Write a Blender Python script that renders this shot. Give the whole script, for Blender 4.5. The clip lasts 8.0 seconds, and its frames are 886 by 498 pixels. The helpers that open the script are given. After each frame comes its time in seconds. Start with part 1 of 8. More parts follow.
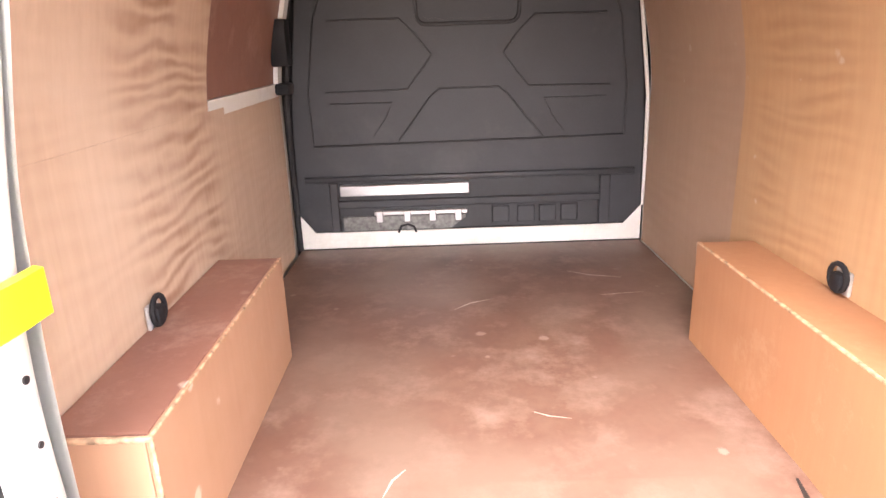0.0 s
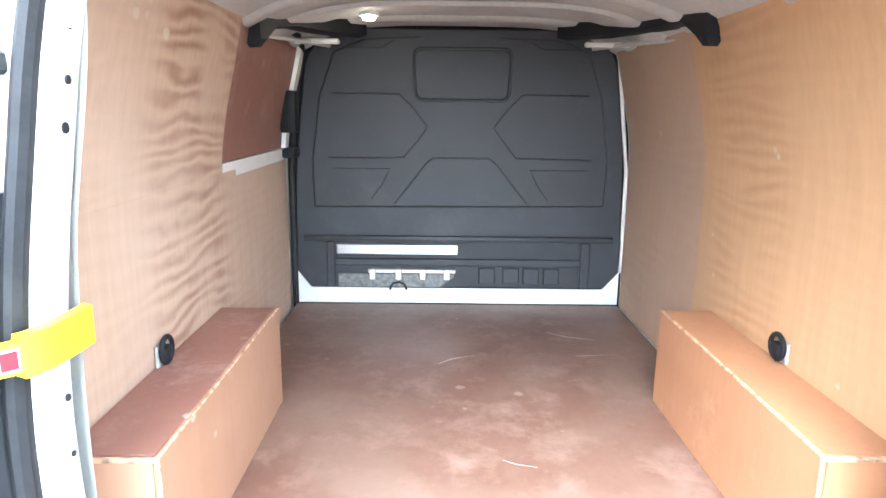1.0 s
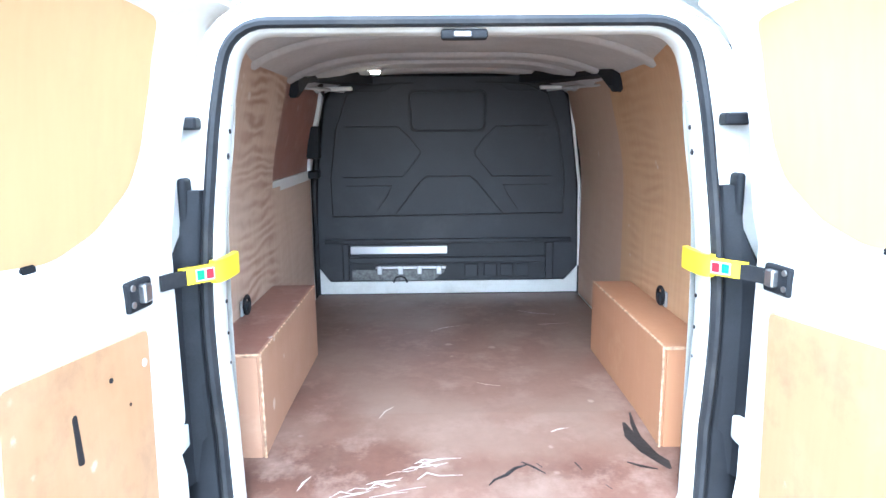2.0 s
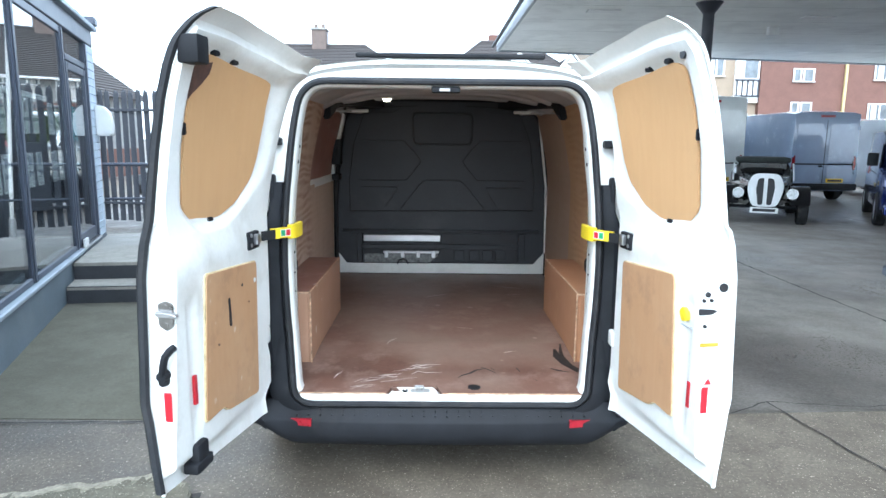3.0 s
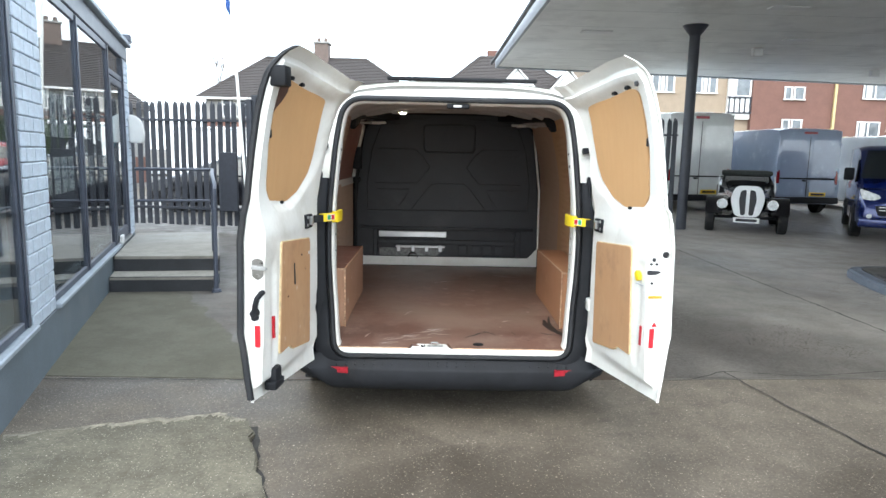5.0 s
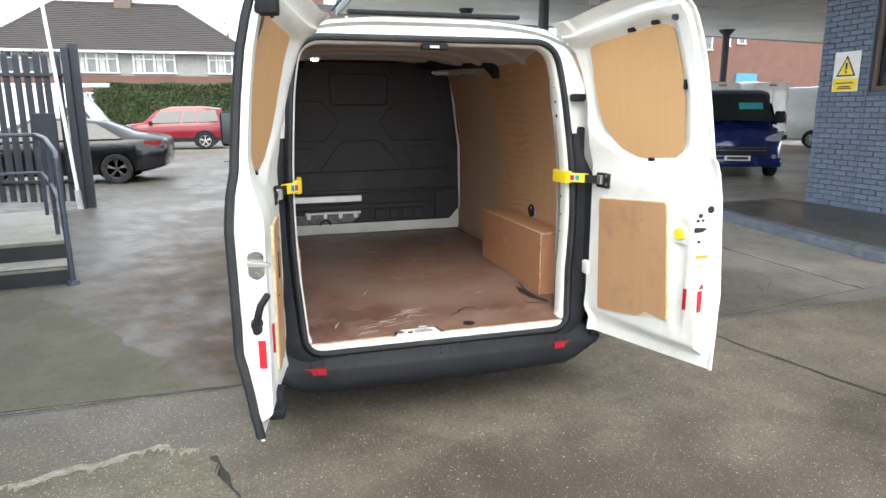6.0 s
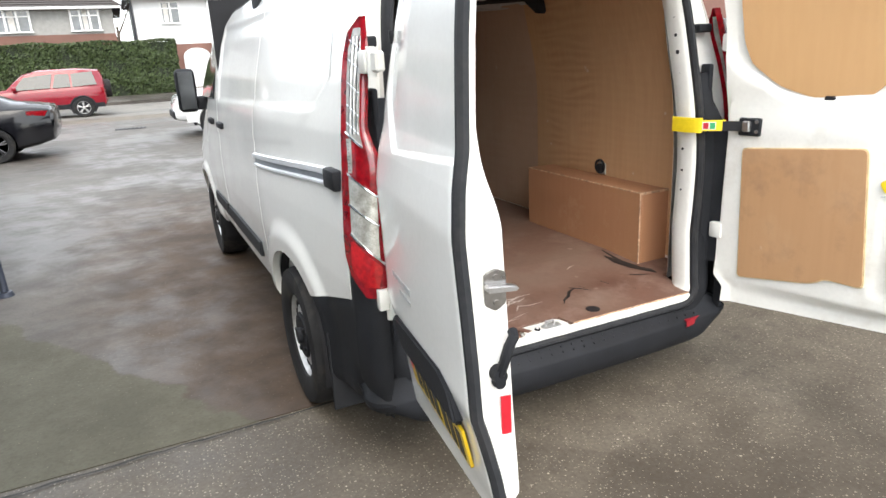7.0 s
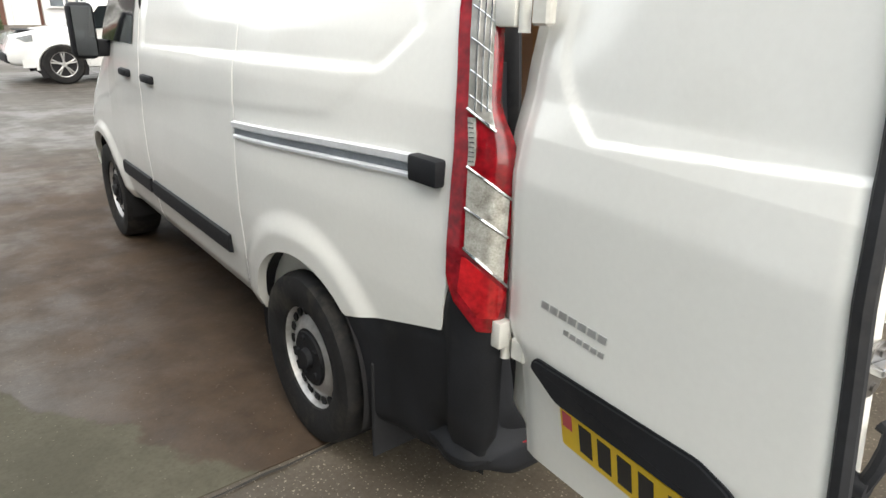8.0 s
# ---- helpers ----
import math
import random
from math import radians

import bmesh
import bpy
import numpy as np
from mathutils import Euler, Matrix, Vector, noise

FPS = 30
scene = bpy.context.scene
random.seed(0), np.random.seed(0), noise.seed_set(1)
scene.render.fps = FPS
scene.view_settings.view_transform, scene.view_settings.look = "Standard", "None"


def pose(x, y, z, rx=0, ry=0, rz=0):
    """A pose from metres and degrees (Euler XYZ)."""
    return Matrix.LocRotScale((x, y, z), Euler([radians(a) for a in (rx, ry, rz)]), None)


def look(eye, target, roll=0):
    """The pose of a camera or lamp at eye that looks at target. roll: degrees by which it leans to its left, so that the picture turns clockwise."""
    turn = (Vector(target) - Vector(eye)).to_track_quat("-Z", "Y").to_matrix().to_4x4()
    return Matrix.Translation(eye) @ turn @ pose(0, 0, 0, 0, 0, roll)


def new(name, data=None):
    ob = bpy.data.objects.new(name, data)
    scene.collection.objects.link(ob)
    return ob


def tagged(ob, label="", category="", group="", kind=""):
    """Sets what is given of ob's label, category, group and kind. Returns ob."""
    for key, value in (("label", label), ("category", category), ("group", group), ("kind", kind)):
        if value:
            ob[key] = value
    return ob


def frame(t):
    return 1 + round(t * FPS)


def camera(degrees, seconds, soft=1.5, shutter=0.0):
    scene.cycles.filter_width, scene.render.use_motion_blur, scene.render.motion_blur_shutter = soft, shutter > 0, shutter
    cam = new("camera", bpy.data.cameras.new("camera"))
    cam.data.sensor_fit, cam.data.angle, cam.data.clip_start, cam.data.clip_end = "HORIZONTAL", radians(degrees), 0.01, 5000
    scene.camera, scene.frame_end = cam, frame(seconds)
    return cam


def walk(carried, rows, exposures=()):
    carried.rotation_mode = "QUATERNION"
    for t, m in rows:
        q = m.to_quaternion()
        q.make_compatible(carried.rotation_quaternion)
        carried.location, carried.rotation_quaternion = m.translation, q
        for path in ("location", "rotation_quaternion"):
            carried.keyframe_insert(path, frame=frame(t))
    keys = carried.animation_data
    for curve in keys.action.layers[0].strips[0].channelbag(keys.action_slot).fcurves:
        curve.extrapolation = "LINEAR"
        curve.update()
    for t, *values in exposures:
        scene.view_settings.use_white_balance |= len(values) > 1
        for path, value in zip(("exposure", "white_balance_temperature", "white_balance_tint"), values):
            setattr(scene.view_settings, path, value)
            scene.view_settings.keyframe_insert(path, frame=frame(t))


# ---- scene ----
cam = camera(69.3, 8.0)
EXPOSURES = [(0.0, 3.15, 7000, 22), (0.5, 3.45, 6100, 8), (1.2, 3.4, 5350, 3), (2.3, 2.1, 4950, 2), (2.7, 1.55, 5100, 2), (3.3, 1.1, 5700, 2), (4.2, 1.0, 5800, 2), (5.3, 1.0, 6200, 5), (6.5, 0.97, 6450, 6), (7.1, 0.93, 6600, 8), (7.5, 0.80, 6800, 8), (8.0, 0.70, 7000, 7)]
PATH = [
    (0, (-0.143, -0.38, 1.51), (-0.139, 1.526, 0.903), -1.9),
    (0.5, (-0.128, -0.448, 1.541), (-0.196, 1.498, 1.087), -1.3),
    (1, (-0.109, -0.574, 1.565), (-0.089, 1.38, 1.136), 0.7),
    (1.2, (-0.116, -0.672, 1.57), (-0.054, 1.285, 1.163), 0.4),
    (2.3, (-0.046, -1.799, 1.603), (-0.034, 0.17, 1.252), -0.6),
    (2.5, (-0.028, -2.02, 1.615), (-0.02, -0.051, 1.263), 0.1),
    (3, (-0.024, -2.575, 1.626), (-0.005, -0.603, 1.297), 0.6),
    (3.5, (-0.016, -3.026, 1.638), (-0.117, -1.052, 1.335), -1.7),
    (4, (0.079, -3.371, 1.62), (-0.027, -1.393, 1.348), 0.9),
    (4.2, (0.107, -3.426, 1.63), (-0.007, -1.449, 1.35), 0.4),
    (5.3, (-0.316, -3.235, 1.571), (-0.176, -1.261, 1.278), -0.6),
    (5.5, (-0.477, -3.126, 1.574), (-0.239, -1.164, 1.266), -3.2),
    (6, (-0.845, -2.699, 1.563), (-0.305, -0.821, 1.139), -0.3),
    (6.5, (-1.249, -2.226, 1.573), (-0.612, -0.378, 1.154), 1.6),
    (7, (-1.518, -1.749, 1.57), (-0.701, -0.018, 0.99), -3.0),
    (7.5, (-1.701, -1.263, 1.566), (-0.713, 0.357, 0.935), -0.2),
    (8, (-1.871, -0.87, 1.555), (-0.7, 0.595, 0.86), 1.2),
]
walk(cam, [(t, look(eye, target, roll)) for t, eye, target, roll in PATH], EXPOSURES)

# ---- light: a bright hazy winter sky, a soft sun behind the camera's way ----
SUN_EL, SUN_AZ = 46.0, 190.0
world = bpy.data.worlds.new("sky")
scene.world = world
world.use_nodes = True
wt = world.node_tree
wt.nodes.clear()
sky = wt.nodes.new("ShaderNodeTexSky")
sky.sky_type = "NISHITA"
sky.sun_disc = False
sky.sun_elevation = radians(SUN_EL)
sky.sun_rotation = radians(SUN_AZ)
sky.dust_density = 3.0
sky_bg = wt.nodes.new("ShaderNodeBackground")
sky_bg.inputs[1].default_value = 0.07
cloud = wt.nodes.new("ShaderNodeTexNoise")
cloud.inputs["Scale"].default_value = 2.2
cloud.inputs["Detail"].default_value = 5.0
cloud_ramp = wt.nodes.new("ShaderNodeValToRGB")
cloud_ramp.color_ramp.elements[0].color = (0.80, 0.86, 0.95, 1)
cloud_ramp.color_ramp.elements[1].color = (1.0, 1.0, 1.0, 1)
cloud_bg = wt.nodes.new("ShaderNodeBackground")
cloud_bg.inputs[1].default_value = 1.5
sky_sum = wt.nodes.new("ShaderNodeAddShader")
sky_out = wt.nodes.new("ShaderNodeOutputWorld")
wt.links.new(sky.outputs[0], sky_bg.inputs[0])
wt.links.new(cloud.outputs[0], cloud_ramp.inputs[0])
wt.links.new(cloud_ramp.outputs[0], cloud_bg.inputs[0])
wt.links.new(sky_bg.outputs[0], sky_sum.inputs[0])
wt.links.new(cloud_bg.outputs[0], sky_sum.inputs[1])
wt.links.new(sky_sum.outputs[0], sky_out.inputs[0])

sun_data = bpy.data.lights.new("sun", "SUN")
sun_data.energy = 0.8
sun_data.angle = radians(32)
sun_data.color = (1.0, 0.95, 0.88)
sun = new("sun", sun_data)
sx, sy = math.sin(radians(SUN_AZ)), math.cos(radians(SUN_AZ))
sun.matrix_basis = look((30 * sx, 30 * sy, 30 * math.tan(radians(SUN_EL))), (0, 0, 0))

# ---- materials ----
def mat(name, color, rough=0.5, metal=0.0, vary=0.12, scale=6.0, fine=60.0, bump=0.05, coat=0.0, emit=0.0, alpha=1.0, dirt=None, dirt_amount=0.5, spread=0.5):
    """A painted, moulded or mineral surface with two scales of variation, fine relief and optional dirt."""
    m = bpy.data.materials.new(name)
    m.use_nodes = True
    nt = m.node_tree
    b = nt.nodes["Principled BSDF"]
    tc = nt.nodes.new("ShaderNodeTexCoord")
    n1 = nt.nodes.new("ShaderNodeTexNoise")
    n1.inputs["Scale"].default_value = scale
    n1.inputs["Detail"].default_value = 6
    n2 = nt.nodes.new("ShaderNodeTexNoise")
    n2.inputs["Scale"].default_value = fine
    n2.inputs["Detail"].default_value = 4
    for n in (n1, n2):
        nt.links.new(tc.outputs["Object"], n.inputs["Vector"])
    both = nt.nodes.new("ShaderNodeMath")
    both.operation = "MULTIPLY_ADD"
    both.inputs[1].default_value = 0.65
    nt.links.new(n1.outputs[0], both.inputs[0])
    half = nt.nodes.new("ShaderNodeMath")
    half.operation = "MULTIPLY"
    half.inputs[1].default_value = 0.35
    nt.links.new(n2.outputs[0], half.inputs[0])
    nt.links.new(half.outputs[0], both.inputs[2])
    ramp = nt.nodes.new("ShaderNodeValToRGB")
    lo = [max(0.0, c * (1 - 1.5 * vary)) for c in color]
    hi = [min(1.0, c * (1 + 1.5 * vary)) for c in color]
    ramp.color_ramp.elements[0].position, ramp.color_ramp.elements[0].color = 0.3, (*lo, 1)
    ramp.color_ramp.elements[1].position, ramp.color_ramp.elements[1].color = 0.7, (*hi, 1)
    nt.links.new(both.outputs[0], ramp.inputs[0])
    out = ramp.outputs[0]
    if dirt:
        n3 = nt.nodes.new("ShaderNodeTexNoise")
        n3.inputs["Scale"].default_value = scale * 0.45
        n3.inputs["Detail"].default_value = 9
        n3.inputs["Roughness"].default_value = 0.68
        nt.links.new(tc.outputs["Object"], n3.inputs["Vector"])
        r3 = nt.nodes.new("ShaderNodeMapRange")
        r3.inputs["From Min"].default_value = spread
        r3.inputs["From Max"].default_value = spread + 0.2
        r3.inputs["To Max"].default_value = dirt_amount
        nt.links.new(n3.outputs[0], r3.inputs["Value"])
        mix = nt.nodes.new("ShaderNodeMixRGB")
        mix.inputs[2].default_value = (*dirt, 1)
        nt.links.new(r3.outputs[0], mix.inputs[0])
        nt.links.new(out, mix.inputs[1])
        out = mix.outputs[0]
    nt.links.new(out, b.inputs["Base Color"])
    rr = nt.nodes.new("ShaderNodeMapRange")
    rr.inputs["To Min"].default_value = max(0.02, rough - 0.12)
    rr.inputs["To Max"].default_value = min(1.0, rough + 0.12)
    nt.links.new(both.outputs[0], rr.inputs["Value"])
    nt.links.new(rr.outputs[0], b.inputs["Roughness"])
    b.inputs["Metallic"].default_value = metal
    if coat:
        b.inputs["Coat Weight"].default_value = coat
        b.inputs["Coat Roughness"].default_value = 0.06
    if bump:
        bp = nt.nodes.new("ShaderNodeBump")
        bp.inputs["Strength"].default_value = bump
        bp.inputs["Distance"].default_value = 0.01
        nt.links.new(both.outputs[0], bp.inputs["Height"])
        nt.links.new(bp.outputs[0], b.inputs["Normal"])
    if emit:
        b.inputs["Emission Color"].default_value = (*color, 1)
        b.inputs["Emission Strength"].default_value = emit
    if alpha < 1:
        b.inputs["Alpha"].default_value = alpha
    return m


def plywood(name, light, dark, stretch=(1.0, 9.0, 1.4), wave=3.2, warp=7.0, rough=0.6, scuff=(0.8, 0.78, 0.74), scuffs=0.25, figure=0.6, flame=None, wear=None, wear_amount=0.6, chips=0.0, scuff_from=0.56, scuff_to=0.74):
    """Sheet plywood: flame figure from distorted bands, long fibre streaks, pale scuffs."""
    m = bpy.data.materials.new(name)
    m.use_nodes = True
    nt = m.node_tree
    b = nt.nodes["Principled BSDF"]
    tc = nt.nodes.new("ShaderNodeTexCoord")
    mp = nt.nodes.new("ShaderNodeMapping")
    mp.inputs["Scale"].default_value = stretch
    nt.links.new(tc.outputs["Object"], mp.inputs["Vector"])
    wv = nt.nodes.new("ShaderNodeTexWave")
    wv.bands_direction = "Z"
    wv.inputs["Scale"].default_value = wave
    wv.inputs["Distortion"].default_value = warp
    wv.inputs["Detail"].default_value = 3
    wv.inputs["Detail Scale"].default_value = 0.9
    nt.links.new(mp.outputs[0], wv.inputs["Vector"])
    patch = nt.nodes.new("ShaderNodeTexNoise")
    patch.inputs["Scale"].default_value = 2.3
    nt.links.new(tc.outputs["Object"], patch.inputs["Vector"])
    pr = nt.nodes.new("ShaderNodeMapRange")
    pr.inputs["From Min"].default_value = 0.30 if flame else 0.42
    pr.inputs["From Max"].default_value = 0.50 if flame else 0.62
    pr.inputs["To Max"].default_value = figure
    nt.links.new(patch.outputs[0], pr.inputs["Value"])
    fib = nt.nodes.new("ShaderNodeTexNoise")
    fib.inputs["Scale"].default_value = 40
    fib.inputs["Detail"].default_value = 5
    mp2 = nt.nodes.new("ShaderNodeMapping")
    mp2.inputs["Scale"].default_value = (1.0, 1.0, 0.06)
    nt.links.new(tc.outputs["Object"], mp2.inputs["Vector"])
    nt.links.new(mp2.outputs[0], fib.inputs["Vector"])
    strength = pr.outputs[0]
    if flame:
        # the flame figure keeps to one band of the sheet
        sx = nt.nodes.new("ShaderNodeSeparateXYZ")
        nt.links.new(tc.outputs["Object"], sx.inputs[0])
        off = nt.nodes.new("ShaderNodeMath")
        off.operation = "SUBTRACT"
        off.inputs[1].default_value = flame[0]
        nt.links.new(sx.outputs[1], off.inputs[0])
        ab = nt.nodes.new("ShaderNodeMath")
        ab.operation = "ABSOLUTE"
        nt.links.new(off.outputs[0], ab.inputs[0])
        fm = nt.nodes.new("ShaderNodeMapRange")
        fm.interpolation_type = "SMOOTHSTEP"
        fm.inputs["From Min"].default_value = flame[1] * 0.35
        fm.inputs["From Max"].default_value = flame[1]
        fm.inputs["To Min"].default_value = 1.0
        fm.inputs["To Max"].default_value = 0.12
        nt.links.new(ab.outputs[0], fm.inputs["Value"])
        fl = nt.nodes.new("ShaderNodeMath")
        fl.operation = "MULTIPLY"
        nt.links.new(strength, fl.inputs[0])
        nt.links.new(fm.outputs[0], fl.inputs[1])
        strength = fl.outputs[0]
    f1 = nt.nodes.new("ShaderNodeMath")
    f1.operation = "MULTIPLY"
    nt.links.new(wv.outputs["Fac"], f1.inputs[0])
    nt.links.new(strength, f1.inputs[1])
    f2 = nt.nodes.new("ShaderNodeMath")
    f2.operation = "MULTIPLY_ADD"
    f2.inputs[1].default_value = 0.55
    nt.links.new(fib.outputs[0], f2.inputs[0])
    nt.links.new(f1.outputs[0], f2.inputs[2])
    f3 = nt.nodes.new("ShaderNodeMath")
    f3.operation = "SUBTRACT"
    f3.use_clamp = True
    f3.inputs[1].default_value = 0.12
    nt.links.new(f2.outputs[0], f3.inputs[0])
    mix = nt.nodes.new("ShaderNodeMixRGB")
    mix.inputs[1].default_value = (*light, 1)
    mix.inputs[2].default_value = (*dark, 1)
    nt.links.new(f3.outputs[0], mix.inputs[0])
    big = nt.nodes.new("ShaderNodeTexNoise")
    big.inputs["Scale"].default_value = 5.5
    big.inputs["Detail"].default_value = 10
    big.inputs["Roughness"].default_value = 0.72
    nt.links.new(tc.outputs["Object"], big.inputs["Vector"])
    sr = nt.nodes.new("ShaderNodeMapRange")
    sr.inputs["From Min"].default_value = scuff_from
    sr.inputs["From Max"].default_value = scuff_to
    sr.inputs["To Max"].default_value = scuffs
    nt.links.new(big.outputs[0], sr.inputs["Value"])
    mix2 = nt.nodes.new("ShaderNodeMixRGB")
    mix2.inputs[2].default_value = (*scuff, 1)
    nt.links.new(sr.outputs[0], mix2.inputs[0])
    nt.links.new(mix.outputs[0], mix2.inputs[1])
    top = mix2.outputs[0]
    if wear:
        wn = nt.nodes.new("ShaderNodeTexNoise")
        wn.inputs["Scale"].default_value = 1.7
        wn.inputs["Detail"].default_value = 8
        wn.inputs["Roughness"].default_value = 0.6
        nt.links.new(tc.outputs["Object"], wn.inputs["Vector"])
        wr = nt.nodes.new("ShaderNodeMapRange")
        wr.inputs["From Min"].default_value = 0.44
        wr.inputs["From Max"].default_value = 0.66
        wr.inputs["To Max"].default_value = wear_amount
        nt.links.new(wn.outputs[0], wr.inputs["Value"])
        wm = nt.nodes.new("ShaderNodeMixRGB")
        wm.inputs[2].default_value = (*wear, 1)
        nt.links.new(wr.outputs[0], wm.inputs[0])
        nt.links.new(top, wm.inputs[1])
        top = wm.outputs[0]
    if chips:
        # small pale knocks, sparse
        vo = nt.nodes.new("ShaderNodeTexVoronoi")
        vo.inputs["Scale"].default_value = 9.0
        nt.links.new(tc.outputs["Object"], vo.inputs["Vector"])
        sc = nt.nodes.new("ShaderNodeSeparateColor")
        nt.links.new(vo.outputs["Color"], sc.inputs[0])
        pick = nt.nodes.new("ShaderNodeMapRange")
        pick.inputs["From Min"].default_value = 0.70
        pick.inputs["From Max"].default_value = 0.90
        pick.inputs["To Max"].default_value = chips
        nt.links.new(sc.outputs[0], pick.inputs["Value"])
        wob = nt.nodes.new("ShaderNodeMath")
        wob.operation = "MULTIPLY_ADD"
        wob.inputs[1].default_value = 0.75
        nt.links.new(big.outputs[0], wob.inputs[0])
        nt.links.new(vo.outputs["Distance"], wob.inputs[2])
        dot = nt.nodes.new("ShaderNodeMapRange")
        dot.inputs["From Min"].default_value = 0.42
        dot.inputs["From Max"].default_value = 0.50
        dot.inputs["To Min"].default_value = 1.0
        dot.inputs["To Max"].default_value = 0.0
        nt.links.new(wob.outputs[0], dot.inputs["Value"])
        cm = nt.nodes.new("ShaderNodeMath")
        cm.operation = "MULTIPLY"
        nt.links.new(pick.outputs[0], cm.inputs[0])
        nt.links.new(dot.outputs[0], cm.inputs[1])
        ch = nt.nodes.new("ShaderNodeMixRGB")
        ch.inputs[2].default_value = (0.66, 0.58, 0.50, 1)
        nt.links.new(cm.outputs[0], ch.inputs[0])
        nt.links.new(top, ch.inputs[1])
        top = ch.outputs[0]
    nt.links.new(top, b.inputs["Base Color"])
    rr = nt.nodes.new("ShaderNodeMapRange")
    rr.inputs["To Min"].default_value = rough - 0.15
    rr.inputs["To Max"].default_value = min(1, rough + 0.2)
    nt.links.new(big.outputs[0], rr.inputs["Value"])
    nt.links.new(rr.outputs[0], b.inputs["Roughness"])
    bp = nt.nodes.new("ShaderNodeBump")
    bp.inputs["Strength"].default_value = 0.08
    bp.inputs["Distance"].default_value = 0.004
    nt.links.new(fib.outputs[0], bp.inputs["Height"])
    nt.links.new(bp.outputs[0], b.inputs["Normal"])
    return m


def glass(name, tint=(0.9, 0.95, 0.95), rough=0.02, see=0.75):
    """A thin pane: part clear, part mirror, glossier at a slant."""
    m = bpy.data.materials.new(name)
    m.use_nodes = True
    nt = m.node_tree
    nt.nodes.clear()
    out = nt.nodes.new("ShaderNodeOutputMaterial")
    tr = nt.nodes.new("ShaderNodeBsdfTransparent")
    tr.inputs[0].default_value = (*[c * see for c in tint], 1)
    gl = nt.nodes.new("ShaderNodeBsdfGlossy")
    gl.inputs["Roughness"].default_value = rough
    lw = nt.nodes.new("ShaderNodeLayerWeight")
    lw.inputs["Blend"].default_value = 0.5
    pw = nt.nodes.new("ShaderNodeMath")
    pw.operation = "POWER"
    pw.inputs[1].default_value = 3.0
    nt.links.new(lw.outputs["Facing"], pw.inputs[0])
    fr = nt.nodes.new("ShaderNodeMath")
    fr.operation = "MULTIPLY_ADD"
    fr.inputs[1].default_value = 0.92
    fr.inputs[2].default_value = 0.05
    nt.links.new(pw.outputs[0], fr.inputs[0])
    mx = nt.nodes.new("ShaderNodeMixShader")
    nt.links.new(fr.outputs[0], mx.inputs[0])
    nt.links.new(tr.outputs[0], mx.inputs[1])
    nt.links.new(gl.outputs[0], mx.inputs[2])
    nt.links.new(mx.outputs[0], out.inputs[0])
    return m


def pieces(name, color, rough=0.8, vary=0.25, bump=0.2):
    """Bricks and other laid pieces: each one a little different."""
    m = mat(name, color, rough, vary=0.12, scale=12, fine=90, bump=bump)
    nt = m.node_tree
    b = nt.nodes["Principled BSDF"]
    src = b.inputs["Base Color"].links[0].from_socket
    oi = nt.nodes.new("ShaderNodeObjectInfo")
    geo = nt.nodes.new("ShaderNodeNewGeometry")
    add = nt.nodes.new("ShaderNodeMath")
    add.operation = "ADD"
    nt.links.new(oi.outputs["Random"], add.inputs[0])
    nt.links.new(geo.outputs["Random Per Island"], add.inputs[1])
    fr = nt.nodes.new("ShaderNodeMath")
    fr.operation = "FRACT"
    nt.links.new(add.outputs[0], fr.inputs[0])
    mr = nt.nodes.new("ShaderNodeMapRange")
    mr.inputs["To Min"].default_value = 1 - vary
    mr.inputs["To Max"].default_value = 1 + vary
    nt.links.new(fr.outputs[0], mr.inputs["Value"])
    mul = nt.nodes.new("ShaderNodeVectorMath")
    mul.operation = "SCALE"
    nt.links.new(src, mul.inputs[0])
    nt.links.new(mr.outputs[0], mul.inputs["Scale"])
    nt.links.new(mul.outputs[0], b.inputs["Base Color"])
    return m


WHITE = mat("white_van_paint", (0.85, 0.85, 0.82), 0.22, vary=0.02, scale=2, bump=0.0, coat=0.6, dirt=(0.5, 0.45, 0.36), dirt_amount=0.12, spread=0.55)
WHITE_IN = mat("white_paint_inner", (0.76, 0.755, 0.715), 0.38, vary=0.04, scale=5, bump=0.02, dirt=(0.36, 0.31, 0.23), dirt_amount=0.45, spread=0.52)
BLACK = mat("black_plastic", (0.014, 0.015, 0.018), 0.62, vary=0.25, scale=8, fine=220, bump=0.12, dirt=(0.05, 0.047, 0.044), dirt_amount=0.35, spread=0.55)
RUBBER = mat("black_rubber", (0.022, 0.023, 0.026), 0.6, vary=0.2, scale=10, bump=0.05, dirt=(0.07, 0.065, 0.06), dirt_amount=0.4)
TYRE = mat("tyre_rubber", (0.018, 0.018, 0.019), 0.8, vary=0.25, scale=12, bump=0.3, dirt=(0.09, 0.08, 0.065), dirt_amount=0.5)
GREYPL = mat("bulkhead_plastic", (0.029, 0.0315, 0.037), 0.55, vary=0.18, scale=3, fine=160, bump=0.08, dirt=(0.14, 0.13, 0.125), dirt_amount=0.3, spread=0.57)
DARK = mat("dark_void", (0.012, 0.012, 0.014), 0.9, vary=0.2)
STEEL = mat("brushed_steel", (0.55, 0.55, 0.56), 0.32, metal=0.95, vary=0.12, scale=9, fine=150, bump=0.06)
CHROME = mat("chrome", (0.75, 0.76, 0.78), 0.12, metal=1.0, vary=0.05, bump=0.0)
GALV = mat("galvanised", (0.52, 0.53, 0.53), 0.5, metal=0.7, vary=0.15, scale=14, bump=0.1)
